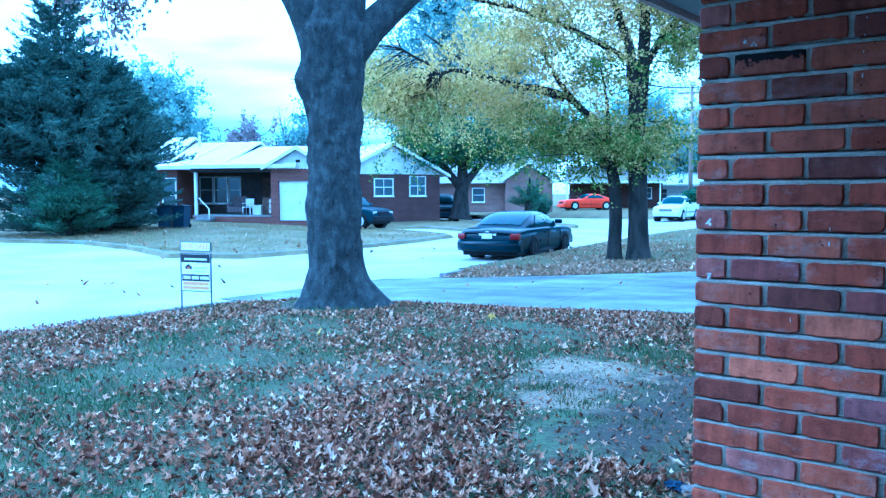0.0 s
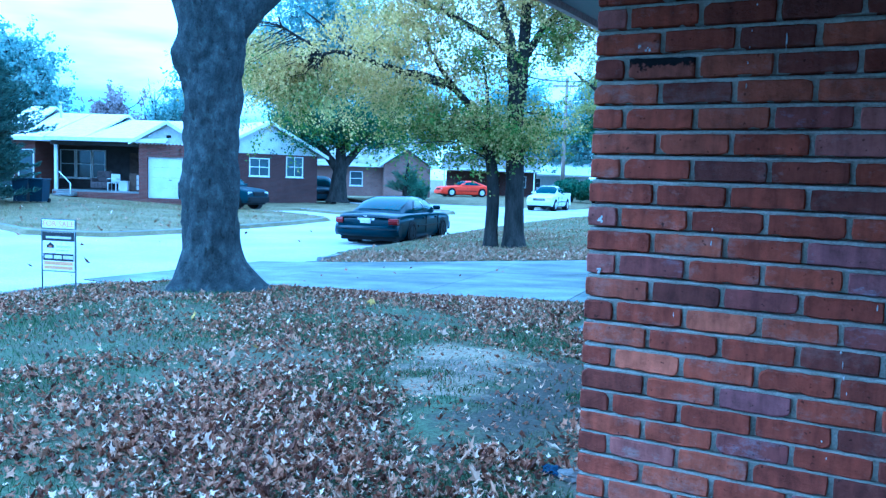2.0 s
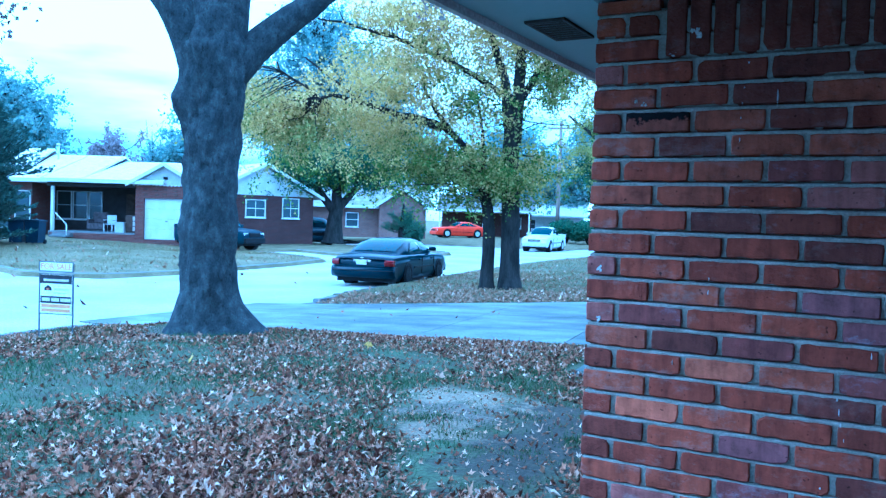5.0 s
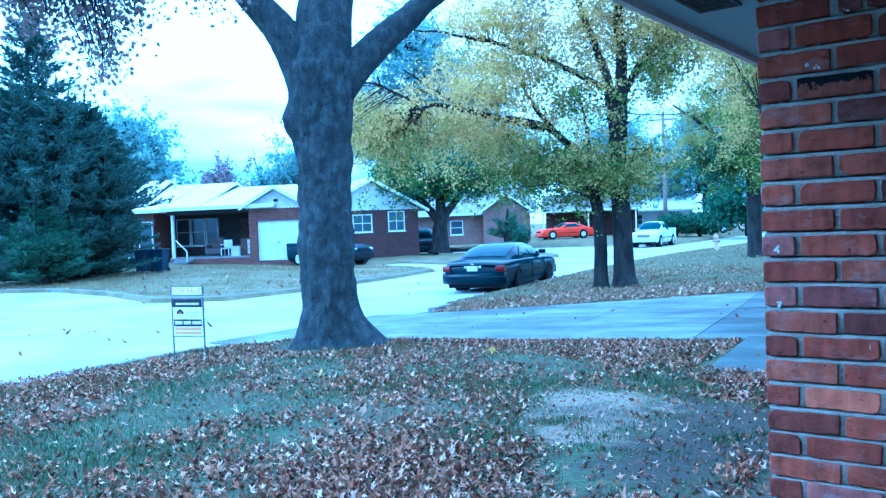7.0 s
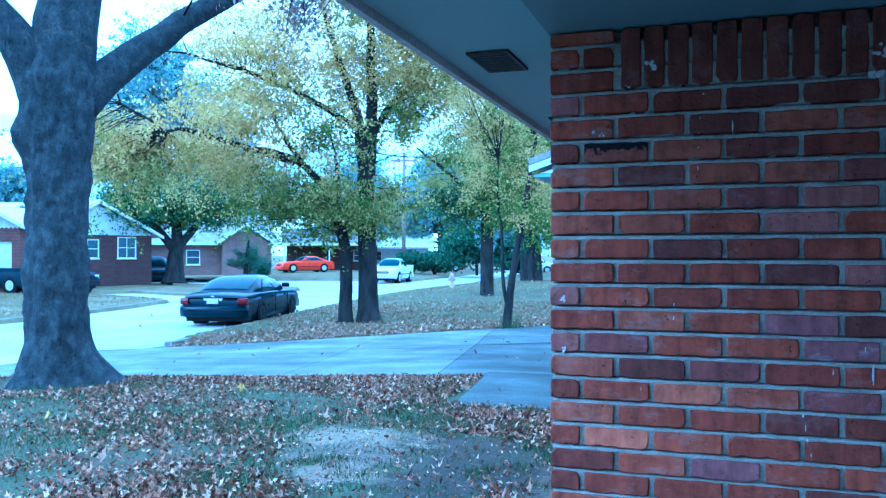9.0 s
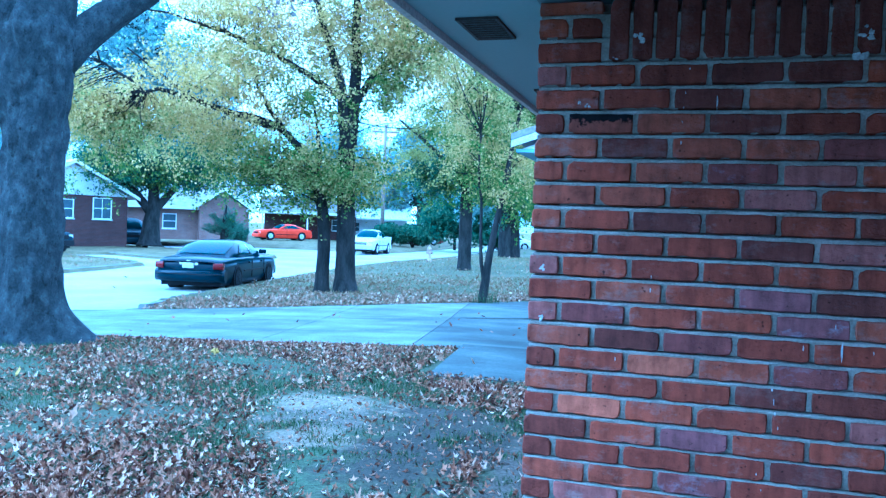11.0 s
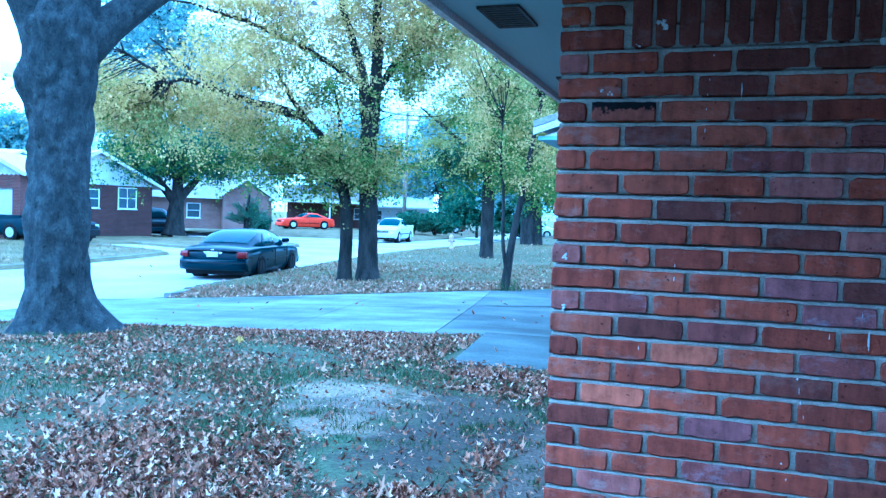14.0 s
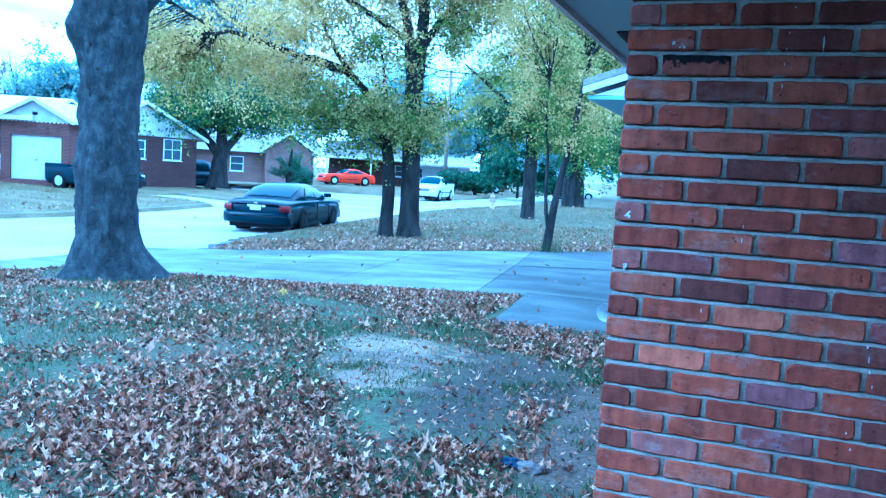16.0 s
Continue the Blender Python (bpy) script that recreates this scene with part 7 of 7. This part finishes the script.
def grass(name, px, py, height, r, label, mat=GRASS):
    n = len(px)
    yaw = r.uniform(0, 2 * np.pi, n)
    h = height * r.uniform(0.5, 1.3, n)
    lean = r.normal(0, 0.5, (n, 2)) * h[:, None]
    gz = lawn_height(px, py)
    w = 0.004 + 0.002 * r.uniform(0, 1, n)
    dx, dy = np.cos(yaw) * w, np.sin(yaw) * w
    v = np.stack([np.stack([px - dx, py - dy, gz - 0.01], -1), np.stack([px + dx, py + dy, gz - 0.01], -1), np.stack([px + lean[:, 0], py + lean[:, 1], gz + h], -1)], 1).reshape(-1, 3)
    return tagged(mesh_np(name, v, np.arange(n * 3).reshape(n, 3), mat), label, "grass", kind="stuff")


px, py = scatter(240000, -11.0, 0.4, -2.5, 8.0, lambda a, b: (b < drive_near(a) - 0.02) * np.clip(0.55 + 0.9 * noise2(a, b, 0.9, 5.5) - 0.95 * bare_amount(a, b), 0.02, 1) * walk_free(a, b))
grass("grass", px, py, 0.045, r_l, "short green turf showing between the leaves")
px, py = scatter(75000, -13, 0.5, 12, 24, lambda a, b: (a > right_x(b) + 0.2) * (b > drive_far(a) + 0.1) * 0.7)
grass("grass", px, py, 0.06, r_l, "short dry turf beyond the driveway", GRASS_DRY)

px, py = scatter(90000, -36.0, -19.0, 12.5, 32.0, lambda a, b: (~inside(a, b, ROAD_POLY)) * np.clip(0.5 + 0.9 * noise2(a, b, 0.35, 8.8), 0.05, 1))
grass("grass", px, py, 0.085, r_l, "short dry turf across the street", GRASS_DRY)
px, py = scatter(700, -34.0, -19.2, 13.0, 32.0, lambda a, b: (~inside(a, b, ROAD_POLY)) * 0.7)
litter("fallen_leaves", px, py, 0.13, LITTER_PALE, r_l, "few pale leaves on the lawn across the street", 4)

px, py = scatter(50000, -17.0, 0.5, 24.0, 42.0, lambda a, b: (a > right_x(b) + 0.25) * np.clip(0.6 + 0.8 * noise2(a, b, 0.5, 6.1), 0.1, 1))
grass("grass", px, py, 0.085, r_l, "short dry turf under the street trees", GRASS_DRY)
k = 160
px, py = -4.05 + r_l.normal(0, 0.16, k), 15.8 + r_l.normal(0, 0.12, k)
grass("weeds", px, py, 0.3, r_l, "green weeds at the foot of the young tree")

# crumbs of leaf and small tufts on the bare earth
px, py = scatter(9000, -3.9, 0.0, 0.6, 5.7, lambda a, b: np.clip(0.2 + 0.9 * bare_amount(a, b) + 0.8 * noise2(a, b, 2.2, 4.4), 0, 1) * 0.55)
litter("leaf_crumbs", px, py, 0.026, LITTER, r_l, "crumbled leaf bits on the bare earth", 3)
cx, cy = scatter(210, -3.4, -0.4, 0.8, 5.6, lambda a, b: 0.8 + 0 * a)
k = r_l.integers(25, 70, len(cx))
px, py = np.repeat(cx, k) + r_l.normal(0, 0.06, k.sum()), np.repeat(cy, k) + r_l.normal(0, 0.045, k.sum())
grass("grass", px, py, 0.04, r_l, "small green tufts on the bare earth")

# leaves drifted along the bare path
for cx, cy, rx, ry, turn, n in ((-0.84, 2.5, 0.2, 0.9, 0.15, 200), (-1.45, 5.15, 0.9, 0.28, 0.0, 620), (-0.95, 4.6, 0.3, 0.7, 0.1, 260), (-1.05, 1.6, 0.5, 0.25, 0.2, 300), (-1.5, 4.45, 0.5, 0.2, 0.1, 160)):
    a, d = r_l.uniform(0, 6.283, n), np.abs(r_l.normal(0, 0.55, n))
    ex, ey = np.cos(a) * d * rx, np.sin(a) * d * ry
    litter("fallen_leaves", cx + ex * math.cos(turn) - ey * math.sin(turn), cy + ex * math.sin(turn) + ey * math.cos(turn), 0.05, LITTER, r_l, "brown leaves drifted along the bare path", 5, 0.006)

# paint on the brick wall: runs of small drips, and smeared blots under the ceiling
DRIPS = ((0.446, 2.109, 6, 6), (0.437, 2.04, 4, 9), (0.433, 1.997, 3, 7), (0.431, 1.956, 3, 8), (0.43, 1.896, 5, 13), (0.525, 2.012, 6, 46), (0.363, 1.501, 4, 10), (0.362, 1.464, 5, 20), (0.783, 1.325, 5, 20), (0.882, 1.32, 7, 50), (0.961, 1.325, 4, 9), (0.269, 1.254, 4, 17), (0.707, 1.201, 7, 9), (0.713, 1.168, 4, 20), (0.718, 1.135, 6, 13), (0.727, 1.095, 3, 9), (0.863, 1.39, 3, 15), (0.676, 0.958, 5, 6), (0.69, 0.914, 5, 6))
BLOTS = ((0.13, 2.015, 16), (0.156, 2.006, 16), (0.303, 2.203, 40), (0.234, 2.151, 36), (0.899, 2.2, 44), (0.893, 2.14, 40), (0.04, 1.515, 24), (0.04, 1.36, 18))
drip_rng = random.Random(12)


def paint_spot(x, z, w, h, seed):
    """A flat ragged fleck of paint on the brick's face."""
    bm = bmesh.new()
    bmesh.ops.create_icosphere(bm, subdivisions=2, radius=1.0)
    for v in bm.verts:
        j = 1 + 0.8 * noise.noise(v.co * 1.9 + Vector((seed * 3.7, 0, 0))) + 0.5 * noise.noise(v.co * 5.0 + Vector((0, seed * 2.1, 0)))
        v.co = Vector((x + v.co.x * w / 2 * j, -0.002 + v.co.y * 0.0025, z + v.co.z * h / 2 * j))
    part("paint_drip", bm, PAINT_SPOT, wall_pier)


for k, (x, z, w, h) in enumerate(DRIPS):
    paint_spot(x, z, w * 0.0007, h * 0.0009, k)
for k, (x, z, size) in enumerate(BLOTS):
    for q in range(5):
        w = size * 0.001 * drip_rng.uniform(0.2, 0.55)
        paint_spot(x + drip_rng.uniform(-0.4, 0.4) * size * 0.001, z + drip_rng.uniform(-0.35, 0.35) * size * 0.001, w, w * drip_rng.uniform(0.5, 1.1), 40 + k * 7 + q)


# ---- small things by the path ----
def lump(bm, m, sx, sy, sz, seed, rough=0.35, sub=3):
    """A rough pebble or crumpled form."""
    r = bmesh.ops.create_icosphere(bm, subdivisions=sub, radius=1.0)
    for v in r["verts"]:
        j = 1 + rough * noise.noise(v.co * 1.7 + Vector((seed, 0, 0))) + rough * 0.5 * noise.noise(v.co * 4.1 + Vector((0, seed, 0)))
        v.co = m @ Vector((v.co.x * sx * j, v.co.y * sy * j, v.co.z * sz * j))
    return bm


stone = thing("stone", pose(-0.6, 1.6, ground_z(-0.6, 1.6), 0, 0, 20), "flat pale stone on the bare path", "stone")
part("stone_body", lump(bmesh.new(), Matrix.Translation((0, 0, 0.02)), 0.08, 0.06, 0.03, 3, 0.3), STONE, stone)
rag = thing("rag", pose(-0.72, 1.62, ground_z(-0.72, 1.62), 0, 0, -30), "crumpled blue cloth lying among the leaves", "cloth")
part("cloth", lump(bmesh.new(), Matrix.Translation((0, 0, 0.02)), 0.06, 0.045, 0.02, 8, 0.7), RAG, rag)
spout = thing("downspout_sleeve", pose(-1.08, 6.4, 0.127, 0, 0, 62), "crumpled milky plastic downspout sleeve on the slab", "downspout")
bm = bmesh.new()
rows = []
for i in range(9):
    f = i / 8
    w, hgt = 0.05 + 0.07 * f, 0.07 + 0.03 * f
    row = []
    for k in range(20):
        a = 6.28319 * k / 20
        j = 1 + 0.16 * noise.noise(Vector((math.cos(a) * 2, math.sin(a) * 2, f * 5)))
        row.append(bm.verts.new((0.45 - f * 0.5, w * math.cos(a) * j, max(0.004, hgt + hgt * math.sin(a) * j))))
    rows.append(row)
for r0, r1 in zip(rows, rows[1:]):
    for k in range(20):
        bm.faces.new((r0[k], r0[(k + 1) % 20], r1[(k + 1) % 20], r1[k])).smooth = True
part("sleeve", bm, POLYTHENE, spout)
part("dark_end", tube(((0.3, 0, 0.085), (0.46, 0, 0.085)), 0.045, 12), BLACK_PLASTIC, spout)
